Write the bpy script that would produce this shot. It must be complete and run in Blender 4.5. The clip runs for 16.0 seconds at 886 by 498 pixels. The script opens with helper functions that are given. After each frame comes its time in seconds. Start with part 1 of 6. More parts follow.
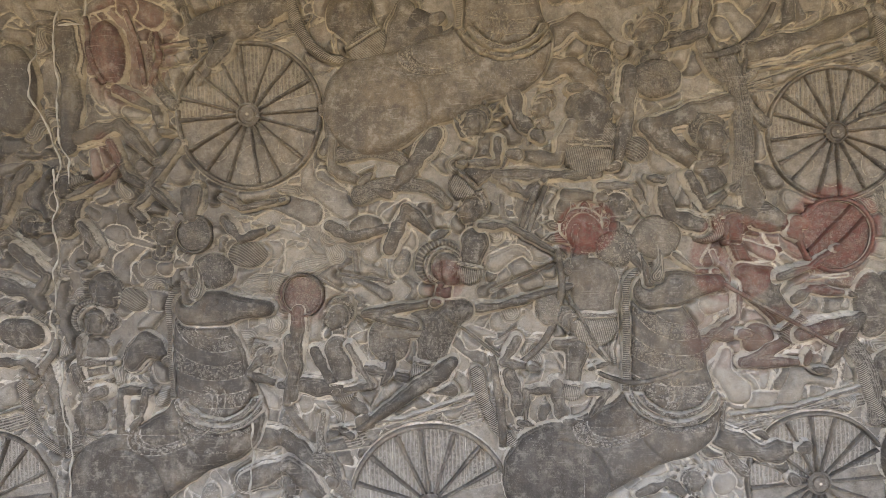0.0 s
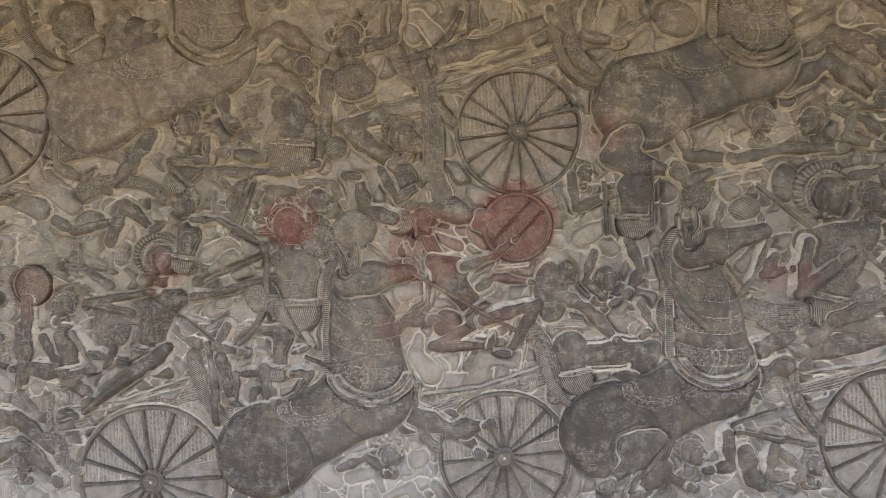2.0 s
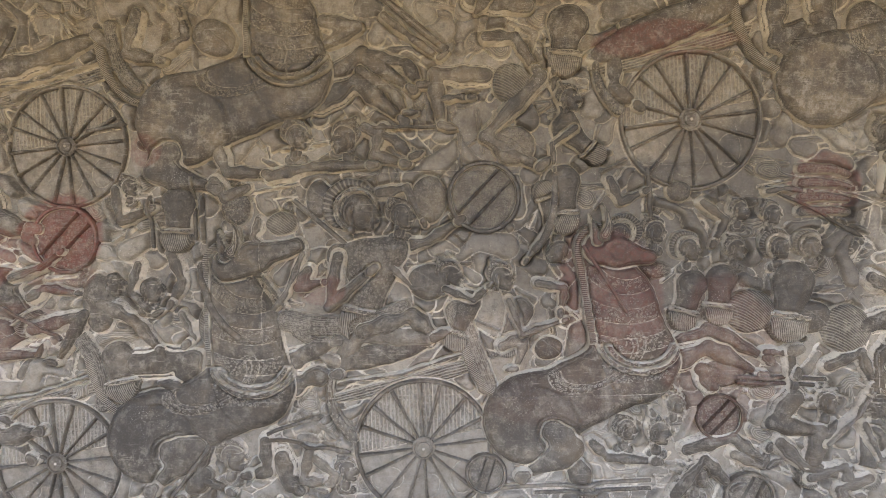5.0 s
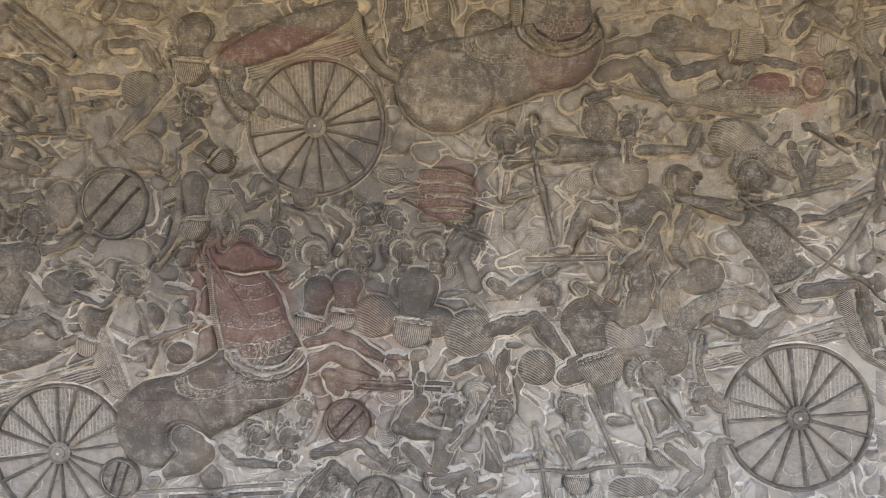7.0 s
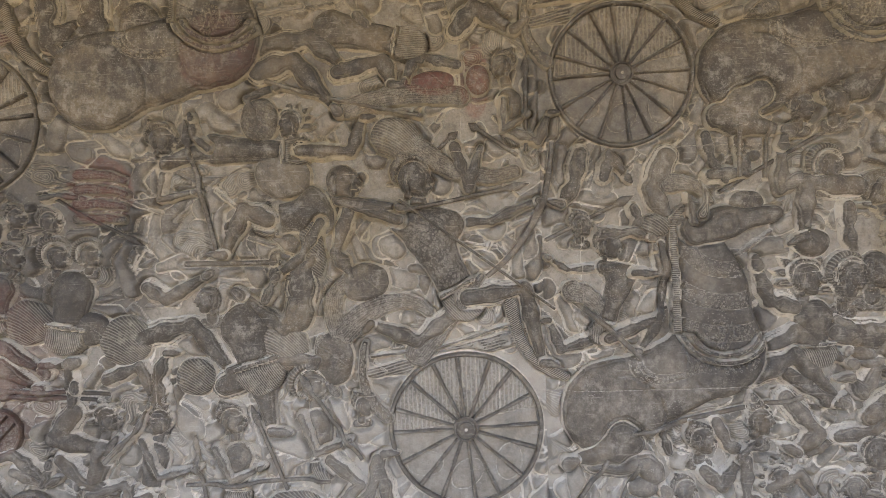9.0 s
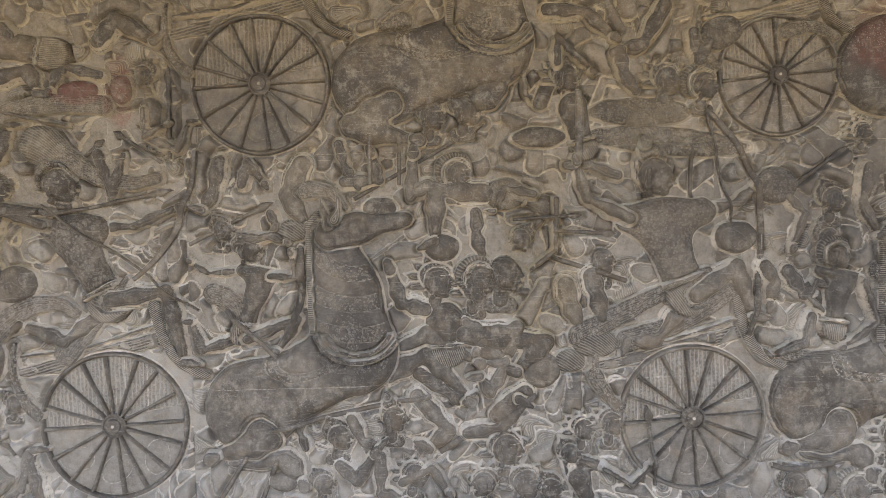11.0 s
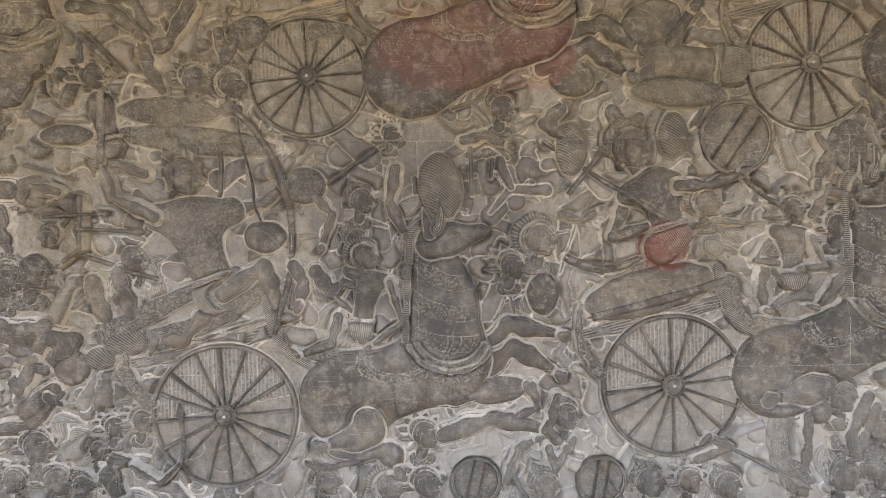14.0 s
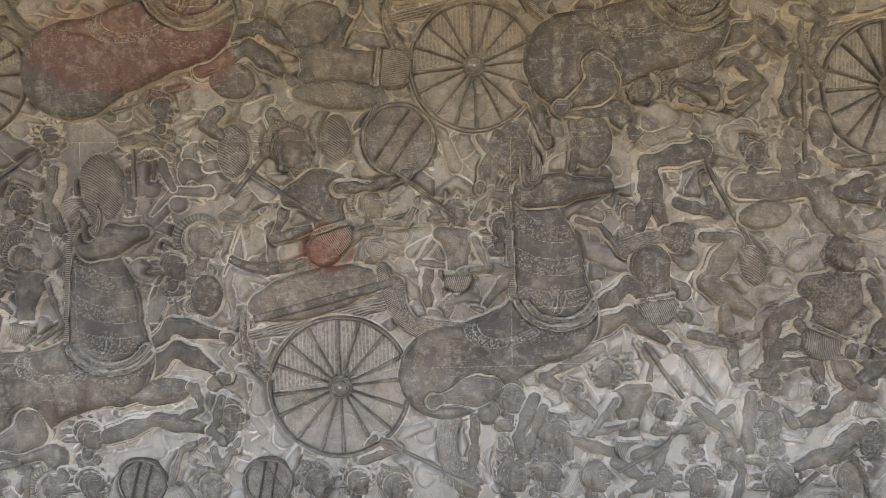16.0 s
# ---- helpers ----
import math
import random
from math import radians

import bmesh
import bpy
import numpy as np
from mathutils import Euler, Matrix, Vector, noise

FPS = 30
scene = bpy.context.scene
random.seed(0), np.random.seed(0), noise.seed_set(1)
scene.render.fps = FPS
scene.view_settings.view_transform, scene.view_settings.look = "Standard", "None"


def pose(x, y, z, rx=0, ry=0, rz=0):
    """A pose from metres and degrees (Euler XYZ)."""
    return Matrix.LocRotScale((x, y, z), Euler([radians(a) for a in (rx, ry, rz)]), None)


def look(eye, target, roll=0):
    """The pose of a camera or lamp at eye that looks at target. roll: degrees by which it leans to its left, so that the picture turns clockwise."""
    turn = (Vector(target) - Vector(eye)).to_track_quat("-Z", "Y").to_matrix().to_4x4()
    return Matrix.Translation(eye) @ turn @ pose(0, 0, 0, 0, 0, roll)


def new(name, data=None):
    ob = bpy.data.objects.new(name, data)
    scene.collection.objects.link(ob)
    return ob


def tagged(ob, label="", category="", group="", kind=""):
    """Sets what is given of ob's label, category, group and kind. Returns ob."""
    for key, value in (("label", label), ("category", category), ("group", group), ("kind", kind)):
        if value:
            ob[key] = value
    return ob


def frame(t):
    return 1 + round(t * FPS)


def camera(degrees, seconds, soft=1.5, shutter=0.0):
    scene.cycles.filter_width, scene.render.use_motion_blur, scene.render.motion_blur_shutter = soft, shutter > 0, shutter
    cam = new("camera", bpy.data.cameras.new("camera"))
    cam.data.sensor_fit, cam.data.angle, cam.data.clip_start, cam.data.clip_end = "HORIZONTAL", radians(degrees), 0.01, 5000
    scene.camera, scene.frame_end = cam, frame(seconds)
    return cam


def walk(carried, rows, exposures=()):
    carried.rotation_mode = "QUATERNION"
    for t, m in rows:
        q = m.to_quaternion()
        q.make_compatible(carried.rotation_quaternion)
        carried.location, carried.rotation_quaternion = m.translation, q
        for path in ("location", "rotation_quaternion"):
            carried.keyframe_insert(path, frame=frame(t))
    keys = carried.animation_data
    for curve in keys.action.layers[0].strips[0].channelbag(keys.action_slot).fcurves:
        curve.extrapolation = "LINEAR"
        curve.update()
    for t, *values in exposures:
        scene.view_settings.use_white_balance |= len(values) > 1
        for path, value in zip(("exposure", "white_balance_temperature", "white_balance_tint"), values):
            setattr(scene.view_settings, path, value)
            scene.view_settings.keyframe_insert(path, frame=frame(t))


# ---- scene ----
cam = camera(66.0, 16.0, soft=0.6)
# seconds, eye, target, roll
PATH = [
    (0, (-1.3, -2.389, 1.808), (-1.413, -0.392, 1.795), -2.1),
    (0.5, (-1.153, -2.408, 1.822), (-1.262, -0.411, 1.805), -2.2),
    (1, (-0.924, -2.49, 1.794), (-1.035, -0.493, 1.78), -2.3),
    (1.5, (-0.585, -2.51, 1.775), (-0.7, -0.513, 1.753), -2.2),
    (2, (-0.249, -2.502, 1.759), (-0.356, -0.505, 1.731), -2.3),
    (2.5, (-0.004, -2.528, 1.753), (-0.108, -0.531, 1.726), -2.2),
    (3, (0.321, -2.532, 1.771), (0.222, -0.535, 1.739), -2.0),
    (3.5, (0.621, -2.468, 1.771), (0.529, -0.471, 1.743), -2.1),
    (3.7, (0.717, -2.463, 1.777), (0.639, -0.465, 1.742), -2.0),
    (5.8, (1.933, -2.527, 1.783), (1.863, -0.529, 1.726), -1.9),
    (6, (2.093, -2.497, 1.771), (2.023, -0.499, 1.723), -2.0),
    (6.5, (2.407, -2.455, 1.766), (2.332, -0.457, 1.715), -2.0),
    (7, (2.724, -2.478, 1.746), (2.656, -0.48, 1.701), -1.9),
    (7.5, (3.021, -2.476, 1.742), (2.958, -0.478, 1.694), -1.9),
    (8, (3.309, -2.483, 1.717), (3.254, -0.484, 1.679), -1.9),
    (8.5, (3.591, -2.458, 1.731), (3.545, -0.459, 1.678), -1.8),
    (9, (3.868, -2.353, 1.709), (3.835, -0.353, 1.674), -1.7),
    (9.5, (4.101, -2.304, 1.727), (4.072, -0.304, 1.671), -1.7),
    (10, (4.435, -2.394, 1.715), (4.411, -0.395, 1.671), -1.6),
    (10.2, (4.596, -2.45, 1.725), (4.57, -0.451, 1.676), -1.6),
    (12.3, (5.689, -2.395, 1.697), (5.713, -0.397, 1.634), -1.3),
    (12.5, (5.797, -2.421, 1.708), (5.82, -0.423, 1.638), -1.2),
    (13, (6.128, -2.477, 1.725), (6.151, -0.478, 1.654), -1.1),
    (13.5, (6.419, -2.472, 1.704), (6.447, -0.473, 1.637), -1.2),
    (14, (6.703, -2.452, 1.702), (6.74, -0.454, 1.627), -0.9),
    (14.5, (7.016, -2.432, 1.717), (7.06, -0.434, 1.637), -0.8),
    (15, (7.311, -2.426, 1.708), (7.36, -0.428, 1.634), -0.9),
    (15.5, (7.565, -2.454, 1.699), (7.623, -0.456, 1.627), -0.7),
    (16, (7.889, -2.487, 1.69), (7.943, -0.489, 1.616), -0.8),
]
EXPOSURES = [(0, 3.08), (1.5, 2.97), (3, 2.96), (4.5, 3.06), (6.5, 3.21), (8.0, 3.0), (9.0, 2.91), (10.2, 2.92), (12.5, 2.96), (14.0, 3.11), (15.0, 3.11), (16, 2.99)]
walk(cam, [(t, look(e, a, r)) for t, e, a, r in PATH], [(t, v, 8050, 19) for t, v in EXPOSURES])

# ---- light: a roofed gallery open on the side behind the camera ----
SUN_ELEVATION, SUN_TURN = 55, 340
world = bpy.data.worlds.new("sky")
scene.world = world
world.use_nodes = True
sky = world.node_tree.nodes.new("ShaderNodeTexSky")
sky.sky_type, sky.sun_disc = "NISHITA", False
sky.dust_density, sky.ozone_density = 4.0, 0.4
sky.sun_elevation, sky.sun_rotation = radians(SUN_ELEVATION), radians(360 - SUN_TURN)
background = world.node_tree.nodes["Background"]
background.inputs["Strength"].default_value = 0.15
world.node_tree.links.new(sky.outputs["Color"], background.inputs["Color"])
sun = new("sun", bpy.data.lights.new("sun", "SUN"))
sun.data.energy, sun.data.angle, sun.data.color = 3.0, radians(0.5), (1.0, 0.94, 0.85)
sun.matrix_world = pose(0, 0, 20, 90 - SUN_ELEVATION, 0, SUN_TURN - 180)


# ---- materials ----
class Nodes:
    """Short forms for building a node material."""

    def __init__(self, name):
        self.mat = bpy.data.materials.new(name)
        self.mat.use_nodes = True
        self.tree = self.mat.node_tree
        self.bsdf = self.tree.nodes["Principled BSDF"]

    def node(self, kind, **values):
        n = self.tree.nodes.new(kind)
        for key, value in values.items():
            n.inputs[key.replace("_", " ")].default_value = value
        return n

    def link(self, a, b):
        self.tree.links.new(a, b)

    def noise(self, scale, detail=4.0, rough=0.6, vector=None):
        n = self.node("ShaderNodeTexNoise", Scale=scale, Detail=detail, Roughness=rough)
        self.link(vector or self.place(), n.inputs["Vector"])
        return n.outputs["Fac"]

    def place(self):
        return self.node("ShaderNodeNewGeometry").outputs["Position"]

    def span(self, value, a, b, c=0.0, d=1.0):
        n = self.node("ShaderNodeMapRange")
        for i, v in zip((1, 2, 3, 4), (a, b, c, d)):
            n.inputs[i].default_value = v
        self.link(value, n.inputs[0])
        return n.outputs[0]

    def calc(self, how, a, b):
        n = self.tree.nodes.new("ShaderNodeMath")
        n.operation = how
        for i, v in enumerate((a, b)):
            if isinstance(v, (int, float)):
                n.inputs[i].default_value = v
            else:
                self.link(v, n.inputs[i])
        return n.outputs[0]

    def mix(self, fac, a, b, how="MIX"):
        n = self.tree.nodes.new("ShaderNodeMix")
        n.data_type, n.blend_type = "RGBA", how
        for i, v in ((0, fac), (6, a), (7, b)):
            if isinstance(v, (int, float)):
                n.inputs[i].default_value = v
            elif isinstance(v, tuple):
                n.inputs[i].default_value = (*v, 1)
            else:
                self.link(v, n.inputs[i])
        return n.outputs[2]

    def bump(self, height, strength, distance, before=None):
        n = self.node("ShaderNodeBump", Strength=strength, Distance=distance)
        self.link(height, n.inputs["Height"])
        if before:
            self.link(before, n.inputs["Normal"])
        return n.outputs["Normal"]


def carved_sandstone(name, polish, dust=0.0, vary=0.4, bloom=0.12):
    """Old sandstone: rubbed dark on the raised parts, dusty pale along the cuts, with traces of red pigment and brown patina."""
    m = Nodes(name)
    stain = m.node("ShaderNodeAttribute")
    stain.attribute_name = "stain"
    carve = m.node("ShaderNodeAttribute")
    carve.attribute_name = "carve"
    s = m.node("ShaderNodeSeparateColor")
    m.link(stain.outputs["Color"], s.inputs[0])
    c = m.node("ShaderNodeSeparateColor")
    m.link(carve.outputs["Color"], c.inputs[0])
    red, brown, dark = s.outputs[0], s.outputs[1], s.outputs[2]
    dots, hatch = c.outputs[1], c.outputs[2]
    edge = m.span(m.calc("ADD", c.outputs[0], m.span(m.noise(120, 3, 0.6), 0.3, 0.7, -0.10, 0.10)), 0.52, 0.80)
    broad, middle, fine, grain = m.noise(2.2, 5), m.noise(11, 6, 0.65), m.noise(70, 5, 0.7), m.noise(420, 3)
    # the stone and its patina; the brown also darkens the upper wall as dimmer light would
    colour = m.mix(m.span(middle, 0.35, 0.68), (0.262, 0.236, 0.210), (0.180, 0.164, 0.150))
    colour = m.mix(m.calc("MULTIPLY", brown, m.span(broad, 0.25, 0.7, 0.55, 1.0)), colour, (0.215, 0.162, 0.095))
    colour = m.mix(m.span(fine, 0.46, 0.70, 0.0, 0.6), colour, (0.33, 0.30, 0.26))
    each = m.span(m.node("ShaderNodeObjectInfo").outputs["Random"], 0.0, 1.0, 1 - vary, 1 + 0.9 * vary)
    blotch = m.noise(6.5, 5, 0.7)
    rubbed = m.calc("MULTIPLY", m.calc("MULTIPLY", polish, each), m.span(blotch, 0.36, 0.62, 1.45, 0.35))
    colour = m.mix(m.calc("MINIMUM", rubbed, 0.9), colour, (0.054, 0.047, 0.042))
    colour = m.mix(m.calc("MULTIPLY", m.calc("SUBTRACT", 1.0, m.calc("MULTIPLY", brown, 0.62)), m.span(middle, 0.3, 0.65, 1.15 * dust, 0.7 * dust)), colour, (0.45, 0.425, 0.39))
    tone = m.calc("MULTIPLY", m.calc("LESS_THAN", hatch, 0.01), m.calc("MINIMUM", carve.outputs["Alpha"], 1.0))
    colour = m.mix(m.calc("MULTIPLY", tone, 0.62), colour, (0.070, 0.062, 0.056))
    # pale bloom, rubbed patches and thin drips
    drip = m.node("ShaderNodeMapping")
    drip.inputs["Scale"].default_value = (9.0, 9.0, 1.1)
    m.link(m.place(), drip.inputs["Vector"])
    streak = m.noise(2.0, 4, 0.55, drip.outputs["Vector"])
    colour = m.mix(m.span(streak, 0.54, 0.74, 0.0, 0.32), colour, m.mix(brown, (0.36, 0.345, 0.325), (0.31, 0.26, 0.18)))
    colour = m.mix(m.span(streak, 0.46, 0.28, 0.0, 0.35), colour, (0.085, 0.078, 0.070))
    scratch = m.node("ShaderNodeMapping")
    scratch.inputs["Scale"].default_value = (14.0, 14.0, 190.0)
    scratch.inputs["Rotation"].default_value = (0.0, 0.9, 0.0)
    m.link(m.place(), scratch.inputs["Vector"])
    colour = m.mix(m.span(m.noise(1.0, 3, 0.6, scratch.outputs["Vector"]), 0.62, 0.72, 0.0, 0.45), colour, (0.46, 0.43, 0.39))
    # worn skin of the stone: flaked pale spots, warm and sooty mottling
    flake = m.noise(27, 6, 0.78)
    colour = m.mix(m.span(flake, 0.51, 0.63, 0.0, 0.48), colour, (0.39, 0.36, 0.32))
    colour = m.mix(m.span(flake, 0.485, 0.34, 0.0, 0.55), colour, (0.062, 0.054, 0.047))
    colour = m.mix(m.span(m.noise(8.5, 4, 0.6), 0.52, 0.68, 0.0, 0.30), colour, (0.24, 0.175, 0.115))
    pits = m.noise(210, 3, 0.65)
    colour = m.mix(m.span(pits, 0.54, 0.70, 0.0, 0.28), colour, (0.36, 0.335, 0.30))
    colour = m.mix(m.span(pits, 0.44, 0.30, 0.0, 0.34), colour, (0.075, 0.066, 0.058))
    colour = m.mix(m.calc("MULTIPLY", stain.outputs["Alpha"], m.span(middle, 0.3, 0.65, 1.3 * bloom, 0.7 * bloom)), colour, (0.50, 0.475, 0.44))
    colour = m.mix(m.calc("MULTIPLY", dark, m.span(blotch, 0.3, 0.65, 0.92, 0.40)), colour, (0.056, 0.053, 0.054))
    # pigment left in patches
    keep = m.calc("MULTIPLY", red, m.span(fine, 0.30, 0.64, 1.0, 0.30))
    colour = m.mix(m.calc("MULTIPLY", keep, m.span(middle, 0.25, 0.65, 1.0, 0.6)), colour, (0.20, 0.032, 0.024))
    # engraved ornament
    flower = m.node("ShaderNodeTexVoronoi", Scale=95.0)
    flower.feature = "F1"
    m.link(m.place(), flower.inputs["Vector"])
    ring = m.calc("MULTIPLY", m.span(flower.outputs["Distance"], 0.20, 0.34), m.span(flower.outputs["Distance"], 0.38, 0.5, 1.0, 0.0))
    ripple = m.calc("SINE", m.calc("MULTIPLY", m.calc("ADD", carve.outputs["Alpha"], m.calc("MULTIPLY", middle, 0.008)), 2 * math.pi / 0.0072), 0.0)
    lines = m.span(ripple, -0.1, 0.8)
    work = m.calc("MAXIMUM", m.calc("MULTIPLY", ring, dots), m.calc("MULTIPLY", lines, hatch))
    # a second line cut along inside each outline
    inset = m.calc("ADD", carve.outputs["Alpha"], m.span(m.noise(26, 3, 0.6), 0.3, 0.7, -0.0035, 0.0035))
    inner = m.calc("MULTIPLY", m.calc("MULTIPLY", m.span(inset, 0.0085, 0.0105), m.span(inset, 0.0125, 0.0145, 1.0, 0.0)), m.calc("LESS_THAN", hatch, 0.01))
    inner = m.calc("MULTIPLY", inner, m.span(m.noise(7, 3, 0.6), 0.42, 0.56))
    # pale dust along the cuts, worn arrises
    worn = m.calc("MULTIPLY", m.calc("MULTIPLY", edge, m.span(m.noise(4.2, 4, 0.6), 0.34, 0.52, 0.55, 1.15)), m.span(m.noise(38, 4, 0.7), 0.34, 0.50, 0.50, 1.0))
    worn = m.calc("MAXIMUM", m.calc("MAXIMUM", worn, m.calc("MULTIPLY", inner, 0.16)), m.calc("MULTIPLY", work, 0.55))
    worn = m.calc("MULTIPLY", worn, m.span(dark, 0.2, 1.0, 1.0, 0.68))
    colour = m.mix(m.calc("MINIMUM", worn, 0.97), colour, m.mix(brown, (0.74, 0.70, 0.65), (0.47, 0.405, 0.30)))
    # salt specks and dark pits
    colour = m.mix(m.calc("MULTIPLY", m.span(m.noise(230, 2, 0.5), 0.62, 0.70), m.span(m.noise(5, 4), 0.50, 0.68, 0.0, 0.60)), colour, (0.58, 0.56, 0.52))
    colour = m.mix(m.span(grain, 0.52, 0.72, 0.0, 0.25), colour, (0.07, 0.06, 0.05))
    m.link(colour, m.bsdf.inputs["Base Color"])
    m.link(m.span(m.calc("ADD", middle, m.calc("MULTIPLY", edge, 0.5)), 0.3, 1.0, 0.46, 0.85), m.bsdf.inputs["Roughness"])
    m.bsdf.inputs["Specular IOR Level"].default_value = 0.35
    normal = m.bump(middle, 0.6, 0.010)
    normal = m.bump(flake, 0.7, 0.008, normal)
    normal = m.bump(fine, 0.6, 0.004, normal)
    normal = m.bump(m.calc("SUBTRACT", work, m.calc("MULTIPLY", inner, 0.6)), 0.9, 0.004, normal)
    normal = m.bump(grain, 0.35, 0.001, normal)
    m.link(normal, m.bsdf.inputs["Normal"])
    return m.mat


def plain_stone(name, light, shade, scale):
    m = Nodes(name)
    colour = m.mix(m.span(m.noise(scale, 6), 0.3, 0.7), light, shade)
    colour = m.mix(m.span(m.noise(scale * 12, 4), 0.55, 0.8, 0, 0.5), colour, (0.12, 0.11, 0.10))
    m.link(colour, m.bsdf.inputs["Base Color"])
    m.bsdf.inputs["Roughness"].default_value = 0.85
    m.link(m.bump(m.noise(scale * 9, 5), 0.5, 0.01), m.bsdf.inputs["Normal"])
    return m.mat


RAISED = carved_sandstone("rubbed_sandstone", 0.96, 0.03, 0.5, 0.20)
WHEEL = carved_sandstone("wheel_sandstone", 0.70, 0.10)
LOW_RELIEF = carved_sandstone("low_relief_sandstone", 0.28, 0.58, 0.0, 0.9)
PANEL = carved_sandstone("panel_sandstone", 0.42, 0.30, 0.0, 0.4)
GROUND = carved_sandstone("recessed_sandstone", 0.05, 0.6, 0.0, 0.8)
FLOOR = plain_stone("floor_sandstone", (0.26, 0.22, 0.17), (0.19, 0.16, 0.13), 3)
CEILING = plain_stone("vault_sandstone", (0.16, 0.14, 0.12), (0.11, 0.10, 0.09), 2)
LIME = plain_stone("lime_crust", (0.52, 0.50, 0.46), (0.34, 0.32, 0.28), 40)
LAWN = plain_stone("courtyard_earth", (0.20, 0.17, 0.11), (0.14, 0.13, 0.08), 0.6)

# ---- where patina, soot and pigment lie on the wall: red, brown and dark, each a soft patch ----
PATCHES = []


def patch(kind, x, z, rx, rz, amount=1.0):
    PATCHES.append(("red brown dark pale".split().index(kind), x, z, rx, rz, amount))


STONES = []


def stone_tone(x0, x1, z0, z1, dark):
    """A stone that has weathered darker than its neighbours."""
    STONES.append((x0, x1, z0, z1, dark))


def stains(x, z):
    """Red, brown and dark at places of the wall."""
    wob = 0.05 * np.sin(7.1 * x + 3 * np.sin(5.3 * z)) + 0.03 * np.sin(17 * z + 4 * np.sin(9 * x))
    out = np.zeros((*x.shape, 4), np.float32)
    # brown patina of the upper wall, with part of its dimmer light painted in
    upper = 1 / (1 + np.exp(-(z + 1.2 * wob - 1.83) / 0.13))
    out[..., 1] = np.clip(0.15 + 0.77 * upper, 0, 1)
    for k, px, pz, rx, rz, amount in PATCHES:
        reach = np.hypot((x - px) / rx, (z - pz) / rz) + 2.2 * wob
        soft = np.clip((1.15 - reach) / (0.12 if k == 0 else 0.35), 0, 1)
        if amount > 0:
            out[..., k] = np.maximum(out[..., k], amount * soft)
        else:
            out[..., k] *= 1 + amount * soft
    for x0, x1, z0, z1, amount in STONES:
        inside = np.minimum(np.minimum(x - x0, x1 - x), np.minimum(z - z0, z1 - z))
        out[..., 2] = np.maximum(out[..., 2], amount * np.clip(inside / 0.02, 0, 1))
    return out



# ---- patina, soot and pigment ----
patch("red", -0.121, 1.806, 0.143, 0.138, 1)
patch("red", -0.45, 1.741, 0.138, 0.138, 0.8)
patch("red", -0.346, 1.456, 0.254, 0.106, 0.4)
patch("red", -0.939, 1.842, 0.091, 0.082, 1)
patch("red", -0.127, 1.657, 0.126, 0.063, 0.6)
patch("red", -1.437, 1.685, 0.06, 0.067, 0.6)
patch("red", -2.545, 2.536, 0.167, 0.177, 0.5)
patch("red", -2.624, 2.144, 0.054, 0.084, 0.5)
patch("red", -1.938, 1.626, 0.082, 0.086, 0.45)
patch("red", 0.83, 1.584, 0.091, 0.061, 0.45)
patch("red", 0.204, 2.109, 0.062, 0.052, 0.5)
patch("red", 1.878, 1.55, 0.178, 0.231, 0.55)
patch("red", 1.613, 1.285, 0.424, 0.191, 0.12)
patch("red", 2.659, 1.897, 0.103, 0.103, 0.6)
patch("red", 2.243, 1.248, 0.188, 0.146, 0.4)
patch("red", 2.258, 1.081, 0.125, 0.094, 0.35)
patch("red", 3.817, 2.234, 0.083, 0.039, 0.7)
patch("red", 3.955, 2.233, 0.049, 0.118, 0.6)
patch("red", 2.079, 2.43, 0.248, 0.058, 0.55)
patch("red", 3.079, 2.348, 0.121, 0.121, 0.3)
patch("red", 6.85, 2.313, 0.321, 0.16, 0.55)
patch("red", 7.091, 2.359, 0.121, 0.161, 0.65)
patch("red", 7.544, 1.607, 0.086, 0.078, 1.05)
patch("red", 2.309, 1.318, 0.179, 0.24, 0.35)
patch("dark", 0.683, 2.302, 0.263, 0.182, 0.88)
patch("dark", -1.061, 1.004, 0.191, 0.148, 0.5)
patch("dark", -0.929, 1.127, 0.295, 0.105, 0.25)
patch("dark", 0.543, 1.819, 0.409, 0.183, 0.5)
patch("dark", 0.312, 1.126, 0.373, 0.145, 0.62)
patch("dark", 1.147, 1.715, 0.64, 0.26, 0.5)
patch("dark", 1.585, 1.095, 0.177, 0.118, 0.62)
patch("dark", 2.363, 1.701, 0.455, 0.228, 0.88)
patch("dark", 1.314, 1.734, 0.553, 0.255, 0.5)
patch("dark", 2.609, 1.01, 0.249, 0.207, 0.5)
patch("dark", 4.769, 1.346, 0.22, 0.159, 0.88)
patch("dark", 4.759, 1.647, 0.178, 0.159, 0.5)
patch("dark", 6.746, 1.827, 0.263, 0.141, 0.62)
patch("dark", 6.762, 1.281, 0.224, 0.143, 0.5)
patch("dark", 5.9, 1.744, 0.321, 0.22, 0.44)
patch("dark", 8.404, 1.594, 0.271, 0.229, 0.44)
patch("dark", 8.194, 1.348, 0.292, 0.125, 0.62)
patch("dark", -2.905, 2.238, 0.276, 0.254, 0.88)
patch("dark", -2.348, 1.504, 0.27, 0.248, 0.56)
patch("brown", 3.489, 1.868, 0.24, 0.341, 0.95)
patch("brown", 3.322, 1.609, 0.222, 0.262, 0.7)
patch("brown", 5.408, 1.674, 0.15, 0.439, 0.9)
patch("brown", 5.367, 1.272, 0.121, 0.181, 0.5)
patch("brown", -1.506, 1.718, 0.598, 0.219, 0.6)
patch("brown", -0.672, 1.532, 0.192, 0.249, 0.6)
patch("brown", 7.579, 1.647, 0.328, 0.266, 0.7)
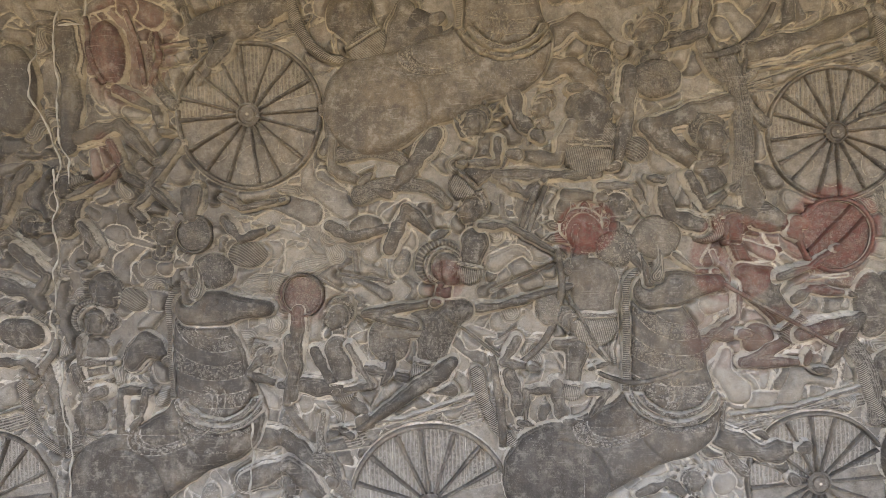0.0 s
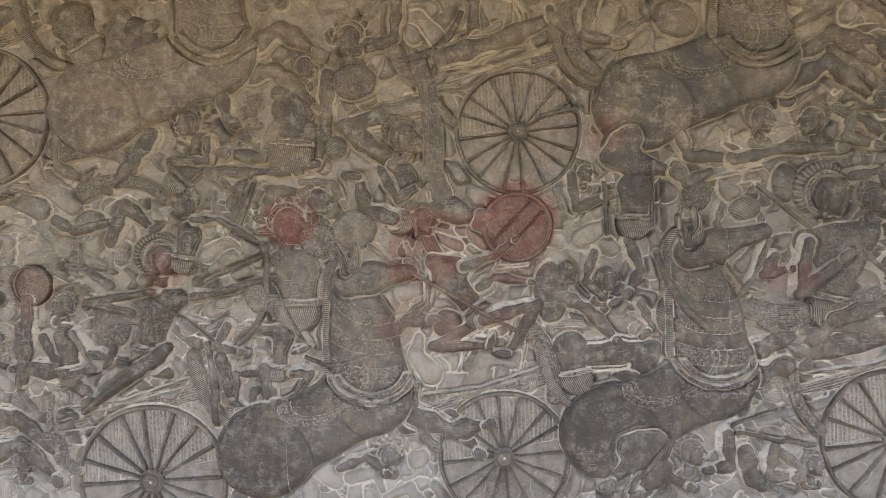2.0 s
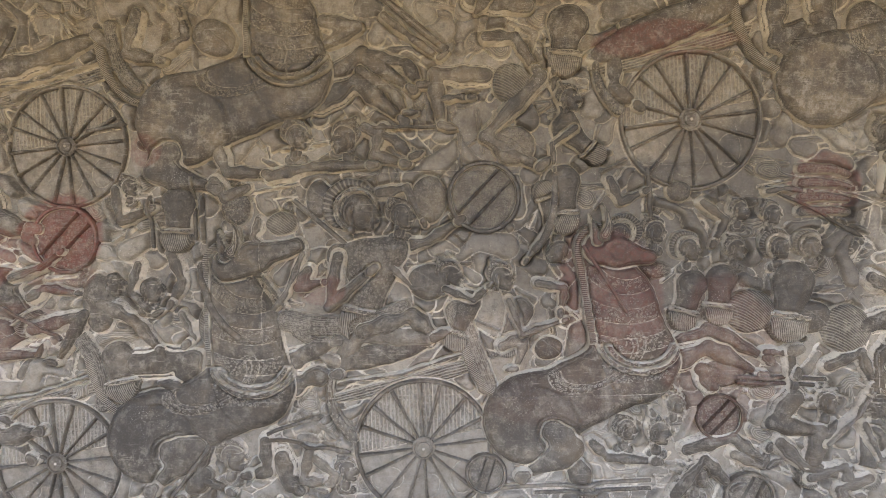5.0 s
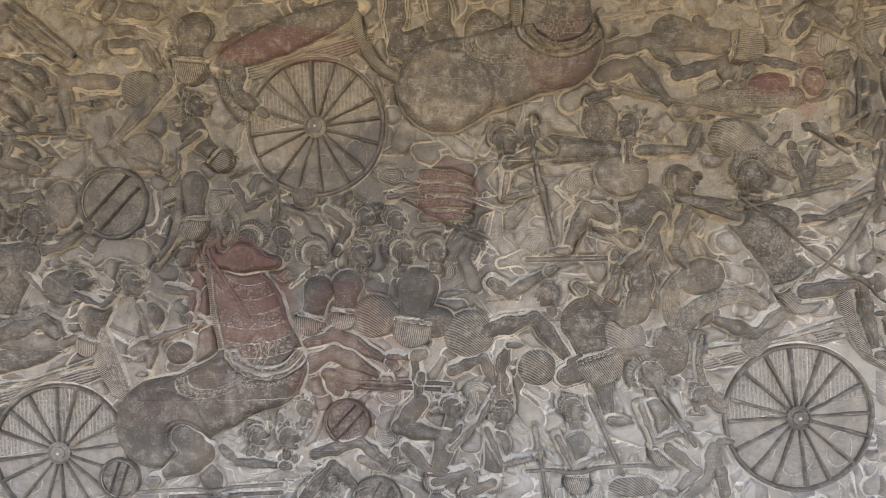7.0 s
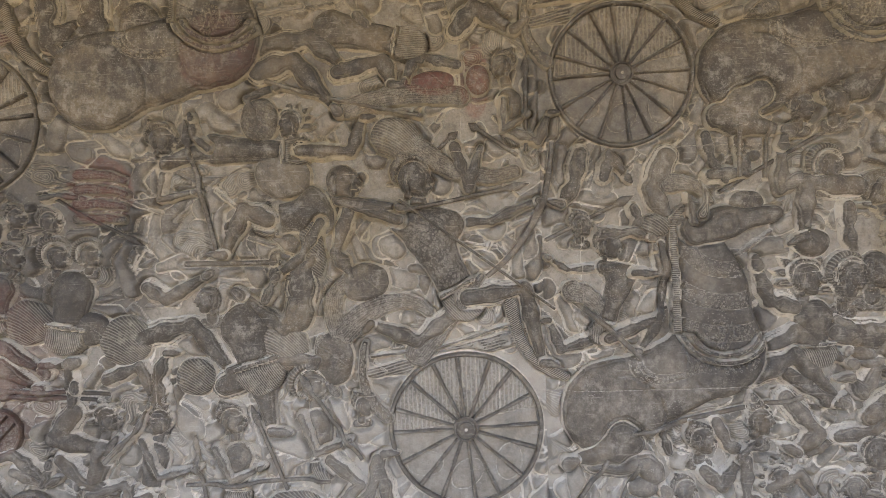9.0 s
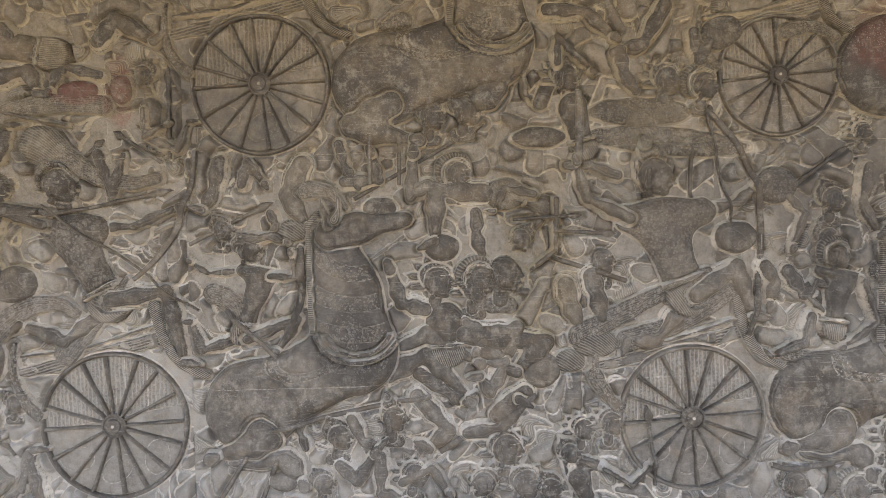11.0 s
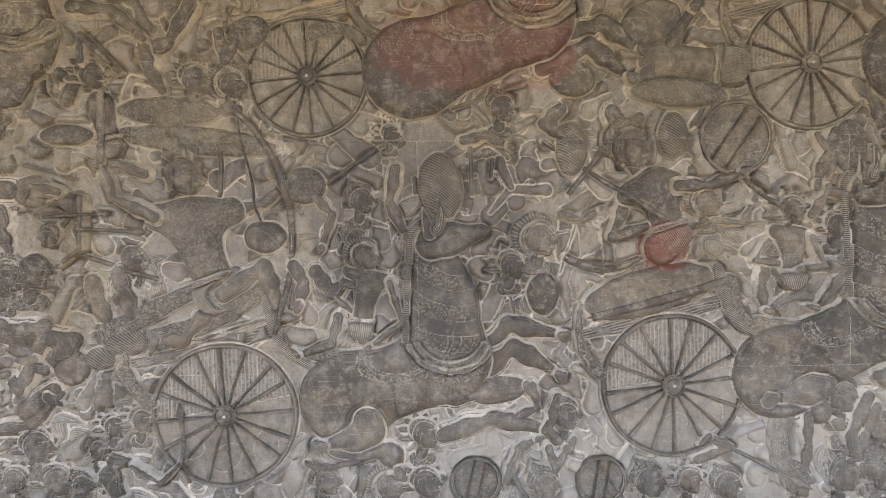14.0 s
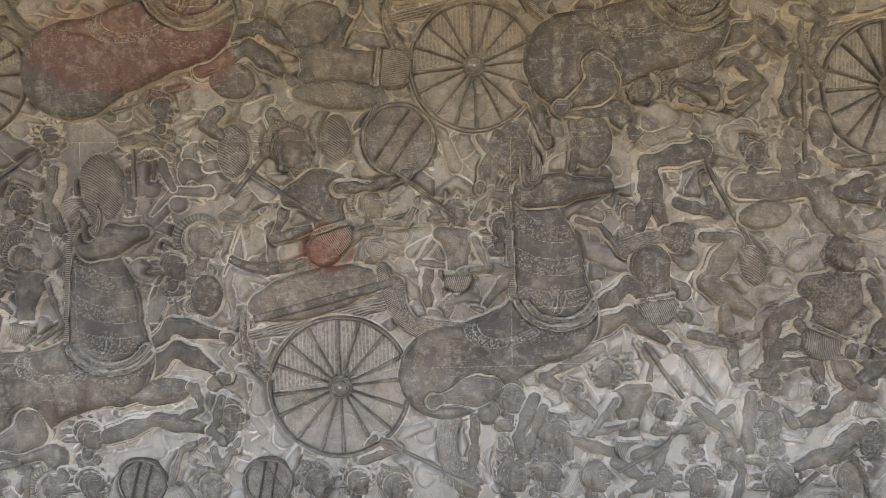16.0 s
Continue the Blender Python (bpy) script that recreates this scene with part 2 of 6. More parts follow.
patch("brown", 9.288, 1.496, 0.468, 0.468, 0.6)
patch("brown", 0.576, 1.592, 0.143, 0.122, 0.7)
stone_tone(1.539, 2.814, 1.44, 2.018, 0.94)
stone_tone(6.575, 7.057, 1.205, 1.978, 0.85)
stone_tone(0.181, 1.635, 1.457, 2.058, 0.51)
stone_tone(-3.192, -2.847, 1.601, 2.519, 0.85)
stone_tone(-2.837, -2.434, 1.425, 1.846, 0.59)
patch("dark", -2.976, 2.077, 0.234, 0.234, 1)
patch("dark", -2.737, 1.72, 0.253, 0.337, 0.75)
patch("dark", 1.261, 1.82, 0.444, 0.282, 0.69)
patch("dark", 1.569, 2.074, 0.318, 0.219, 0.62)
patch("dark", 2.413, 1.926, 0.297, 0.258, 0.9)
patch("dark", 6.67, 1.701, 0.441, 0.361, 0.85)
patch("dark", 6.687, 2.205, 0.298, 0.119, 0.44)
patch("dark", 3.167, 2.334, 0.439, 0.159, 0.44)
patch("dark", 8.51, 1.82, 0.125, 0.125, 0.5)
patch("pale", 3.366, 0.973, 0.669, 0.223, 0.6)
patch("pale", 3.933, 1.123, 0.319, 0.359, 0.45)
patch("pale", 8.399, 0.944, 0.841, 0.273, 0.65)
patch("pale", -0.62, 0.995, 0.375, 0.188, 0.5)
patch("pale", -1.8, 0.89, 0.439, 0.131, 0.45)
patch("pale", -0.579, 1.452, 0.248, 0.248, 0.35)
patch("pale", 6.862, 0.869, 0.615, 0.184, 0.45)
patch("pale", 6.498, 1.287, 0.183, 0.122, 0.5)
patch("pale", 1.422, 0.937, 0.597, 0.139, 0.45)
patch("pale", 4.423, 0.832, 0.777, 0.116, 0.4)
patch("dark", 2.482, 1.741, 0.311, 0.228, 0.6)
patch("dark", 4.297, 2.164, 0.256, 0.237, 0.5)
patch("dark", -2.454, 1.875, 0.373, 0.373, 0.55)
patch("dark", 7.595, 2.205, 0.248, 0.268, 0.4)
patch("dark", 1.29, 1.89, 0.296, 0.455, 0.5)
patch("pale", 8.75, 0.95, 0.6, 0.3, 0.9)
patch("pale", 7.802, 0.918, 0.533, 0.184, 0.4)
patch("pale", 3.467, 1.011, 0.265, 0.244, 0.3)


# ---- relief carving: soft-edged forms worked on a fine grid and set into the wall ----
STEP = 0.0047
LEFT, RIGHT, LOW, HIGH = -3.35, 9.85, 0.62, 2.86
turns = [0]
NX, NZ = int((RIGHT - LEFT) / STEP), int((HIGH - LOW) / STEP)
raised = np.zeros((NZ, NX), np.float32)  # how far the figures stand out
halo = np.zeros((NZ, NX), np.float32)  # how near their outlines lie


def courses(x, z):
    """How far places lie from the joints of the wall's stones."""
    low = z - 1.171 - 0.003 * np.sin(1.7 * x)
    high = np.where((x > 0.9) & (x < 9), z - 1.996 - 0.003 * np.sin(2.3 * x), 1.0)
    out = [low, high]
    for k, (px, z0, z1) in enumerate(((-2.03, 0.7, 1.6), (-0.98, 0.6, 1.17), (0.62, 1.17, 2.0), (2.83, 1.17, 2.0), (4.3, 1.17, 2.0), (1.7, 1.99, 2.8), (5.62, 0.6, 1.17), (6.66, 1.17, 2.0), (8.2, 1.17, 2.0), (3.9, 1.99, 2.8), (7.4, 0.6, 1.17))):
        out.append(np.where((z > z0) & (z < z1), x - px - 0.003 * np.sin(3 * z + k), 1.0))
    return out


class Carving:
    def __init__(self, x0, z0, x1, z1):
        i0, i1 = (min(max(round((v - LEFT) / STEP), 0), NX) for v in (x0, x1))
        k0, k1 = (min(max(round((v - LOW) / STEP), 0), NZ) for v in (z0, z1))
        i1, k1 = max(i1, i0 + 2), max(k1, k0 + 2)
        self.part = np.s_[k0:k1, i0:i1]
        self.x, self.z = np.meshgrid(LEFT + STEP * np.arange(i0, i1), LOW + STEP * np.arange(k0, k1))
        self.h = np.full(self.x.shape, -0.02)
        self.edge, self.dots, self.hatch, self.phase, self.rim = (np.zeros(self.x.shape) for _ in range(5))
        self.wob = 0.0011 * np.sin(61 * self.x + 40 * self.z) + 0.0009 * np.sin(93 * self.z - 71 * self.x)

    # distances to outlines, below zero inside
    def bar(self, a, b, ra, rb):
        ax, az, dx, dz = a[0], a[1], b[0] - a[0], b[1] - a[1]
        t = np.clip(((self.x - ax) * dx + (self.z - az) * dz) / max(dx * dx + dz * dz, 1e-9), 0, 1)
        return np.hypot(self.x - ax - t * dx, self.z - az - t * dz) - ra - (rb - ra) * t

    def oval(self, c, rx, rz, turn=0.0):
        u, v = self.x - c[0], self.z - c[1]
        cs, sn = math.cos(radians(turn)), math.sin(radians(turn))
        u, v = u * cs + v * sn, v * cs - u * sn
        return (np.hypot(u / rx, v / rz) - 1) * min(rx, rz)

    def path(self, points, ra, rb):
        n = len(points) - 1
        d = None
        for i in range(n):
            s = self.bar(points[i], points[i + 1], ra + (rb - ra) * i / n, ra + (rb - ra) * (i + 1) / n)
            d = s if d is None else np.minimum(d, s)
        return d

    def soft(self, a, b, k=0.012):
        """Two outlines run together smoothly."""
        t = np.clip(0.5 + 0.5 * (b - a) / k, 0, 1)
        return b + (a - b) * t - k * t * (1 - t)

    def add(self, sd, top, w=0.020, dots=0.0, hatch=0.0, low=0.25, phase=None, ink=1.0):
        sd = sd + self.wob
        out = sd > 0
        near = np.exp(-(sd / 0.0045) ** 2)
        line = ink * np.clip(1.16 - np.abs(sd + 0.0005) / 0.0075, 0, 1)
        old = np.where(out, np.where(self.h > 0, self.h * (1 - 0.75 * min(ink, 1.0) ** 2 * near), self.h), self.h)
        floor = np.clip(self.h, 0, None) * low
        t = np.clip(-sd / w, 0, 1)
        peak = np.maximum(1.4 * top * (1 + 0.25 * np.clip(-sd / 0.06, 0, 1)), floor + 0.003)
        rise = floor + (peak - floor) * np.sqrt(1 - (1 - t) ** 2)
        self.h = np.where(out, np.maximum(old, -1.2 * sd), rise)
        self.edge = np.maximum(np.where(out, self.edge, self.edge * 0.15), line)
        self.rim = np.maximum(self.rim, np.clip(1 - np.abs(sd) / 0.011, 0, 1))
        self.phase = np.where(out, self.phase, -sd if phase is None else phase)
        self.dots = np.where(out, self.dots, dots)
        self.hatch = np.where(out, self.hatch, hatch)

    def cut(self, line, width, depth, pale=0.9):
        """A groove along where line is zero."""
        g = np.exp(-(line / width) ** 2)
        self.h = np.where(self.h > 0, np.maximum(self.h - depth * g, 0.0008), self.h)
        self.edge = np.maximum(self.edge, np.clip(1 - np.abs(line) / 0.008, 0, 1) * pale)

    def mesh(self, name, material, parent=None, y=0.0):
        turns[0] += 1
        self.h = np.where(self.h > 0.003, self.h + 0.00031 * (turns[0] % 13) * (name != "carved_crowd") + 0.0009 * np.sin(31 * self.x) * np.sin(27 * self.z), self.h)
        for line in courses(self.x, self.z):
            self.cut(line, 0.003, 0.005, 0.70)
        keep = self.h > -0.007
        quad = keep[:-1, :-1] & keep[1:, :-1] & keep[:-1, 1:] & keep[1:, 1:]
        used = np.zeros_like(keep)
        for a in (slice(None, -1), slice(1, None)):
            for b in (slice(None, -1), slice(1, None)):
                used[a, b] |= quad
        if not used.any():
            return None
        number = np.full(keep.shape, -1, np.int32)
        number[used] = np.arange(used.sum())
        x, z, h = self.x[used], self.z[used], self.h[used]
        ox, oz = float((x.min() + x.max()) / 2), float(z.min())
        if parent:
            ox, oz = parent.location.x, parent.location.z
        me = bpy.data.meshes.new(name)
        me.vertices.add(len(x))
        me.vertices.foreach_set("co", np.stack([x - ox, y - h, z - oz], 1).astype(np.float32).ravel())
        loops = np.stack([number[:-1, :-1], number[:-1, 1:], number[1:, 1:], number[1:, :-1]], -1)[quad].ravel()
        me.loops.add(len(loops))
        me.loops.foreach_set("vertex_index", loops)
        me.polygons.add(len(loops) // 4)
        me.polygons.foreach_set("loop_start", np.arange(0, len(loops), 4, dtype=np.int32))
        me.update(calc_edges=True)
        self.paint(me, x, z, np.stack([self.edge[used], self.dots[used], self.hatch[used], self.phase[used]], 1))
        me.materials.append(material)
        ob = new(name, me)
        if parent:
            ob.parent = parent
        else:
            ob.location = (ox, 0, oz)
        self.stamp()
        return ob

    def stamp(self):
        rows, cols = raised[self.part].shape
        raised[self.part] = np.maximum(raised[self.part], self.h[:rows, :cols])
        halo[self.part] = np.maximum(halo[self.part], self.rim[:rows, :cols])

    @staticmethod
    def paint(me, x, z, carve):
        a = me.attributes.new("stain", "FLOAT_COLOR", "POINT")
        a.data.foreach_set("color", stains(np.asarray(x), np.asarray(z)).astype(np.float32).ravel())
        a = me.attributes.new("carve", "FLOAT_COLOR", "POINT")
        a.data.foreach_set("color", np.asarray(carve, np.float32).ravel())


def said(label, z, pigment=False):
    """The label with the stone's colour at that height."""
    stone = "brown-stained sandstone" if z > 1.92 else "grey sandstone"
    return label.replace("sandstone", ("red-painted " if pigment else "") + stone, 1).replace("grey grey", "grey")


def between(a, b, t):
    return (a[0] + (b[0] - a[0]) * t, a[1] + (b[1] - a[1]) * t)


def bend(a, b, c, n=10):
    """Points of a soft curve from a towards b to c."""
    return [tuple((1 - t) ** 2 * a[i] + 2 * t * (1 - t) * b[i] + t * t * c[i] for i in (0, 1)) for t in (k / n for k in range(n + 1))]


def room(points, margin):
    xs, zs = [p[0] for p in points], [p[1] for p in points]
    return Carving(min(xs) - margin, min(zs) - margin, max(xs) + margin, max(zs) + margin)


def lathe(name, rings, sides, c, material, parent, x=0.0, z=0.0, uneven=0.0):
    """A ring-shaped part: rings of (radius, height out of the wall) swept round the centre."""
    n, verts, faces, edge = len(rings), [], [], []
    for i in range(sides):
        a = 2 * math.pi * i / sides
        r0 = 1 + uneven * math.sin(3 * a + x * 9) + uneven * 0.6 * math.sin(7 * a + z * 5)
        for k, (r, h) in enumerate(rings):
            verts.append((x + r * r0 * math.cos(a), -h, z + r * r0 * math.sin(a)))
            edge.append((1.0 if k in (0, n - 1) else 0.12, 0, 0, 0))
            if k < n - 1:
                j = (i + 1) % sides
                faces.append((i * n + k, i * n + k + 1, j * n + k + 1, j * n + k))
    me = bpy.data.meshes.new(name)
    me.from_pydata(verts, [], faces)
    Carving.paint(me, np.array([v[0] for v in verts]) + c[0], np.array([v[2] for v in verts]) + c[1], edge)
    me.materials.append(material)
    ob = new(name, me)
    ob.parent = parent
    return ob


def holder(name, x, z, label, category, group=""):
    ob = new(name)
    ob.location = (x, 0, z)
    ob.empty_display_size = 0.05
    return tagged(ob, label, category, group)


def half_round(name, a, b, ra, rb, top, c, material, parent):
    """A tapering half-round bar on the wall, in the parent's own measure."""
    n, sides, verts, faces, edge = 7, 7, [], [], []
    dx, dz = b[0] - a[0], b[1] - a[1]
    d = math.hypot(dx, dz)
    nx, nz = -dz / d, dx / d
    for i in range(n):
        t = i / (n - 1)
        r = (ra + (rb - ra) * t) * (1 + 0.16 * math.sin(9 * t + a[0] * 30))
        for k in range(sides):
            f = math.pi * k / (sides - 1)
            w = r * math.cos(f)
            verts.append((a[0] + dx * t + nx * w, 0.002 - (top + 0.002) * math.sin(f) ** 0.7 if 0 < k < sides - 1 else 0.002, a[1] + dz * t + nz * w))
            edge.append((0.95 if k in (0, sides - 1) else 0.1, 0, 0, 0))
    for i in range(n - 1):
        for k in range(sides - 1):
            q = i * sides + k
            faces.append((q, q + 1, q + sides + 1, q + sides))
    me = bpy.data.meshes.new(name)
    me.from_pydata(verts, [], faces)
    Carving.paint(me, np.array([v[0] for v in verts]) + c[0], np.array([v[2] for v in verts]) + c[1], edge)
    me.materials.append(material)
    ob = new(name, me)
    ob.parent = parent
    return ob


def chariot(x, z, r, spokes=16, turn=4.0, front=True):
    """A carved war chariot: the spoked wheel, the car over it and its curved front."""
    ob = holder("carved_chariot", x, z, said("carved sandstone war chariot with a spoked wheel", z), "carving", "chariots on the wall")
    c = (x, z)
    if front:
        w = Carving(x - 1.5 * r, z - 0.2 * r, x + 1.5 * r, z + 1.75 * r)
        beam = [(x - 1.2 * r, z + 0.98 * r), (x - 0.3 * r, z + 1.08 * r), (x + 0.62 * r, z + 1.36 * r)]
        panel = np.maximum(np.maximum(w.path(beam, 0.30 * r, 0.30 * r), -w.oval(c, r * 1.03, r * 1.03)), w.z - (z + 1.12 * r + 0.24 * (w.x - x)))
        w.add(panel, 0.010, 0.010, hatch=0.9, dots=0.5, phase=0.7 * (w.z - 0.24 * w.x))
        w.add(w.path(beam, 0.008, 0.008), 0.022, 0.008)
        w.mesh("car_side", RAISED, ob)
        w = Carving(x - r, z - r, x + r, z + r)
        above = w.z - z - 0.10 * r - 0.18 * (w.x - x)
        w.add(w.oval(c, 0.955 * r, 0.955 * r), 0.003, 0.006, ink=0.0)
        w.hatch, w.phase = np.where(above > 0, 0.55, 0.0), np.where(above > 0, 0.5 * w.x, 0.0)
        w.dots = np.where(above > 0, 0.7, 0.0)
        for k in range(6):
            w.cut(np.where(above > 0, w.x - x - (k - 2.5) * 0.3 * r, 1), 0.003, 0.003, 0.8)
        w.cut(above, 0.003, 0.003, 0.85)
        for k in range(3):
            w.cut(np.where(above < -0.02, w.oval((x + (k - 1) * 0.55 * r, z - (0.45 + 0.15 * (k % 2)) * r), 0.24 * r, 0.17 * r, 40 * k), 1), 0.003, 0.003, 0.72)
        raised[w.part] = np.maximum(raised[w.part], np.where(w.h > 0, 0.0171, 0)[:raised[w.part].shape[0], :raised[w.part].shape[1]])
        w.mesh("car_panel", PANEL, ob)
        w = Carving(x + 0.3 * r, z + 0.3 * r, x + 1.7 * r, z + 1.8 * r)
        w.add(w.path(bend((x + 0.62 * r, z + 1.62 * r), (x + 0.75 * r, z + 0.75 * r), (x + 1.3 * r, z + 0.66 * r)), 0.10 * r, 0.07 * r), 0.022, 0.012, hatch=1.0, phase=w.z - 0.6 * w.x)
        w.mesh("car_front", RAISED, ob)
        w = Carving(x - 1.7 * r, z - 0.1 * r, x - 0.7 * r, z + 1.3 * r)
        w.add(w.path(bend((x - 1.28 * r, z + 1.15 * r), (x - 1.45 * r, z + 0.55 * r), (x - 1.02 * r, z + 0.18 * r)), 0.05 * r, 0.10 * r), 0.020, 0.012, dots=1.0)
        w.mesh("tail_ornament", RAISED, ob)
    w = Carving(x - 1.1 * r, z - 1.1 * r, x + 1.1 * r, z + 1.1 * r)
    w.rim = np.clip(1 - np.abs(np.abs(w.oval(c, 0.97 * r, 0.97 * r)) - 0.05 * r) / 0.014, 0, 1)
    w.stamp()
    tyre = [(r * 1.015, -0.003), (r * 1.008, 0.016), (r * 0.992, 0.022), (r * 0.97, 0.022), (r * 0.955, 0.016), (r * 0.947, -0.003)]
    wheel = lathe("wheel_rim", tyre, 72, c, WHEEL, ob, uneven=0.006)
    boss = [(r * 0.17, -0.003), (r * 0.165, 0.022), (r * 0.135, 0.027), (r * 0.125, 0.021), (r * 0.10, 0.022), (r * 0.09, 0.028), (r * 0.045, 0.030), (0.001, 0.030)]
    lathe("hub", boss, 28, c, RAISED, wheel, uneven=0.01)
    for k in range(spokes):
        a = radians(turn + 360 * k / spokes + 2.2 * math.sin(k * 2.4 + x))
        half_round("spoke", (0.16 * r * math.cos(a), 0.16 * r * math.sin(a)), (0.94 * r * math.cos(a), 0.94 * r * math.sin(a)), 0.020 * r, 0.030 * r, 0.024, c, WHEEL, wheel)
    return ob


def put_limb(w, a, b, c, r0, r1, top, end="hand", lead=None, ink=1.0, low=0.25):
    """A bent limb from shoulder or hip a over the joint b to the end c, with its bands and a hand or a foot."""
    r0, r1 = 0.84 * r0, 0.88 * r1
    upper = w.soft(w.bar(a, between(a, b, 0.45), r0, 1.02 * r0), w.bar(between(a, b, 0.45), b, 1.02 * r0, 0.72 * r0), 0.4 * r0)
    swell = between(b, c, 0.34)
    lower = w.soft(w.bar(b, swell, 0.70 * r0, 0.78 * r0), w.bar(swell, c, 0.78 * r0, 0.80 * r1), 0.4 * r0)
    w.add(upper, top, 0.7 * r0, ink=ink, low=low)
    w.add(w.soft(upper + 0.25 * r0, lower, 0.3 * r0), top, 0.6 * r0, low=0.55)
    turn = math.atan2(c[1] - b[1], c[0] - b[0])
    if end == "foot":
        if lead is None:
            lead = turn + (1.2 if math.cos(turn) * math.sin(turn) < 0 else -1.2)
        toe = (c[0] + 2.3 * r1 * math.cos(lead), c[1] + 2.3 * r1 * math.sin(lead))
        w.add(w.soft(w.bar(c, between(c, toe, 0.5), 0.85 * r1, 0.8 * r1), w.bar(between(c, toe, 0.5), toe, 0.8 * r1, 0.45 * r1), 0.2 * r1), top, 0.6 * r1, low=0.6)
    elif end == "hand":
        e = (c[0] + 0.9 * r1 * math.cos(turn), c[1] + 0.9 * r1 * math.sin(turn))
        w.add(w.bar(c, e, 1.0 * r1, 0.8 * r1), top, 0.010, low=0.6)
        for k in (-0.5, 0.0, 0.5):
            p = (e[0] - k * r1 * math.sin(turn), e[1] + k * r1 * math.cos(turn))
            w.cut(np.where(w.bar(c, e, r1, 0.8 * r1) < 0, w.bar(between(c, p, 0.4), p, 0, 0), 1), 0.002, 0.004, 0.5)
    elif end == "hoof":
        e = (c[0] + 0.9 * r1 * math.cos(turn), c[1] + 0.9 * r1 * math.sin(turn))
        w.add(w.bar(c, e, 0.85 * r1, 1.25 * r1), top, 0.008, low=0.7)
    inside = w.bar(b, c, 0.8 * r0, 0.9 * r1) < 0
    ux, uz = math.cos(turn), math.sin(turn)
    for k in (0.84, 0.92):
        p = between(b, c, k)
        w.cut(np.where(inside, (w.x - p[0]) * ux + (w.z - p[1]) * uz, 1), 0.002, 0.003, 0.55)


def put_head(w, x, z, r, cap=1, top=0.026, face=1):
    """A head in profile: cap 1 beaded cap, 2 flame crest, 3 pleated fan, 4 tall tiered crown, 0 bare."""
    def at(u, v):
        return (x + face * u * r, z + v * r)
    if cap == 1:
        w.add(w.soft(w.oval(at(-0.18, 0.38), 0.98 * r, 0.85 * r), w.bar(at(-0.3, 0.8), at(-0.75, 1.25), 0.35 * r, 0.16 * r), 0.3 * r), top, 0.014, dots=1.0)
        w.cut(np.where(w.z > z + 0.1 * r, w.oval(at(0.0, -0.1), 0.95 * r, 0.95 * r), 1), 0.002, 0.004, 0.5)
    elif cap == 2:
        for k in range(7):
            a = radians(15 + 30 * k)
            d = at(1.5 * math.cos(a) - 0.3, 0.1 + 1.4 * math.sin(a))
            w.add(w.soft(w.bar(at(0.6 * math.cos(a), 0.6 * math.sin(a)), between(at(0, 0), d, 0.75), 0.32 * r, 0.24 * r), w.bar(between(at(0, 0), d, 0.75), d, 0.22 * r, 0.04 * r), 0.1 * r), top * 0.9, 0.010, hatch=0.5)
        w.add(w.oval(at(-0.1, 0.3), 0.9 * r, 0.75 * r), top, 0.012, dots=1.0)
    elif cap == 3:
        w.add(w.oval(at(-0.4, 0.35), 1.25 * r, 1.1 * r, 30 * face), top * 0.9, 0.014, hatch=0.6, phase=0.05 * np.arctan2(w.z - z, w.x - x))
        w.add(np.abs(w.oval(at(-0.1, 0.1), 0.86 * r, 0.86 * r)) - 0.10 * r, top, 0.006, dots=1.0, low=0.8)
    elif cap == 4:
        for k in range(4):
            w.add(w.bar(at(-0.05 - 0.12 * k, 0.3 + 0.38 * k), at(-0.15 - 0.12 * k, 0.55 + 0.38 * k), (0.9 - 0.2 * k) * r, (0.8 - 0.2 * k) * r), top * (0.9 + 0.05 * k), 0.010, dots=1.0, low=0.8)
    skull = w.soft(w.oval(at(0.0, 0.02), 0.74 * r, 0.80 * r), w.bar(at(0.05, -0.35), at(0.42, -0.66), 0.38 * r, 0.22 * r), 0.3 * r)
    nose = w.soft(w.bar(at(0.62, 0.22), at(0.86, -0.12), 0.10 * r, 0.13 * r), w.bar(at(0.68, -0.36), at(0.74, -0.40), 0.12 * r, 0.10 * r), 0.12 * r)
    w.add(w.soft(skull, nose, 0.2 * r), top * 1.12, 0.5 * r, low=0.4, ink=0.72)
    w.cut(w.oval(at(0.40, 0.14), 0.22 * r, 0.09 * r), 0.003, 0.008, 0.60)
    w.cut(w.bar(at(0.15, 0.34), at(0.62, 0.32), 0, 0), 0.003, 0.008, 0.72)
    w.cut(w.bar(at(0.45, -0.38), at(0.72, -0.36), 0, 0), 0.003, 0.008, 0.76)
    w.add(w.path([at(-0.32, 0.22), at(-0.40, -0.1), at(-0.30, -0.55)], 0.15 * r, 0.09 * r), top * 1.2, 0.006, low=0.8, ink=0.6)
    w.add(w.oval(at(-0.3, -0.78), 0.16 * r, 0.16 * r), top * 1.1, 0.006, low=0.5, ink=0.6)


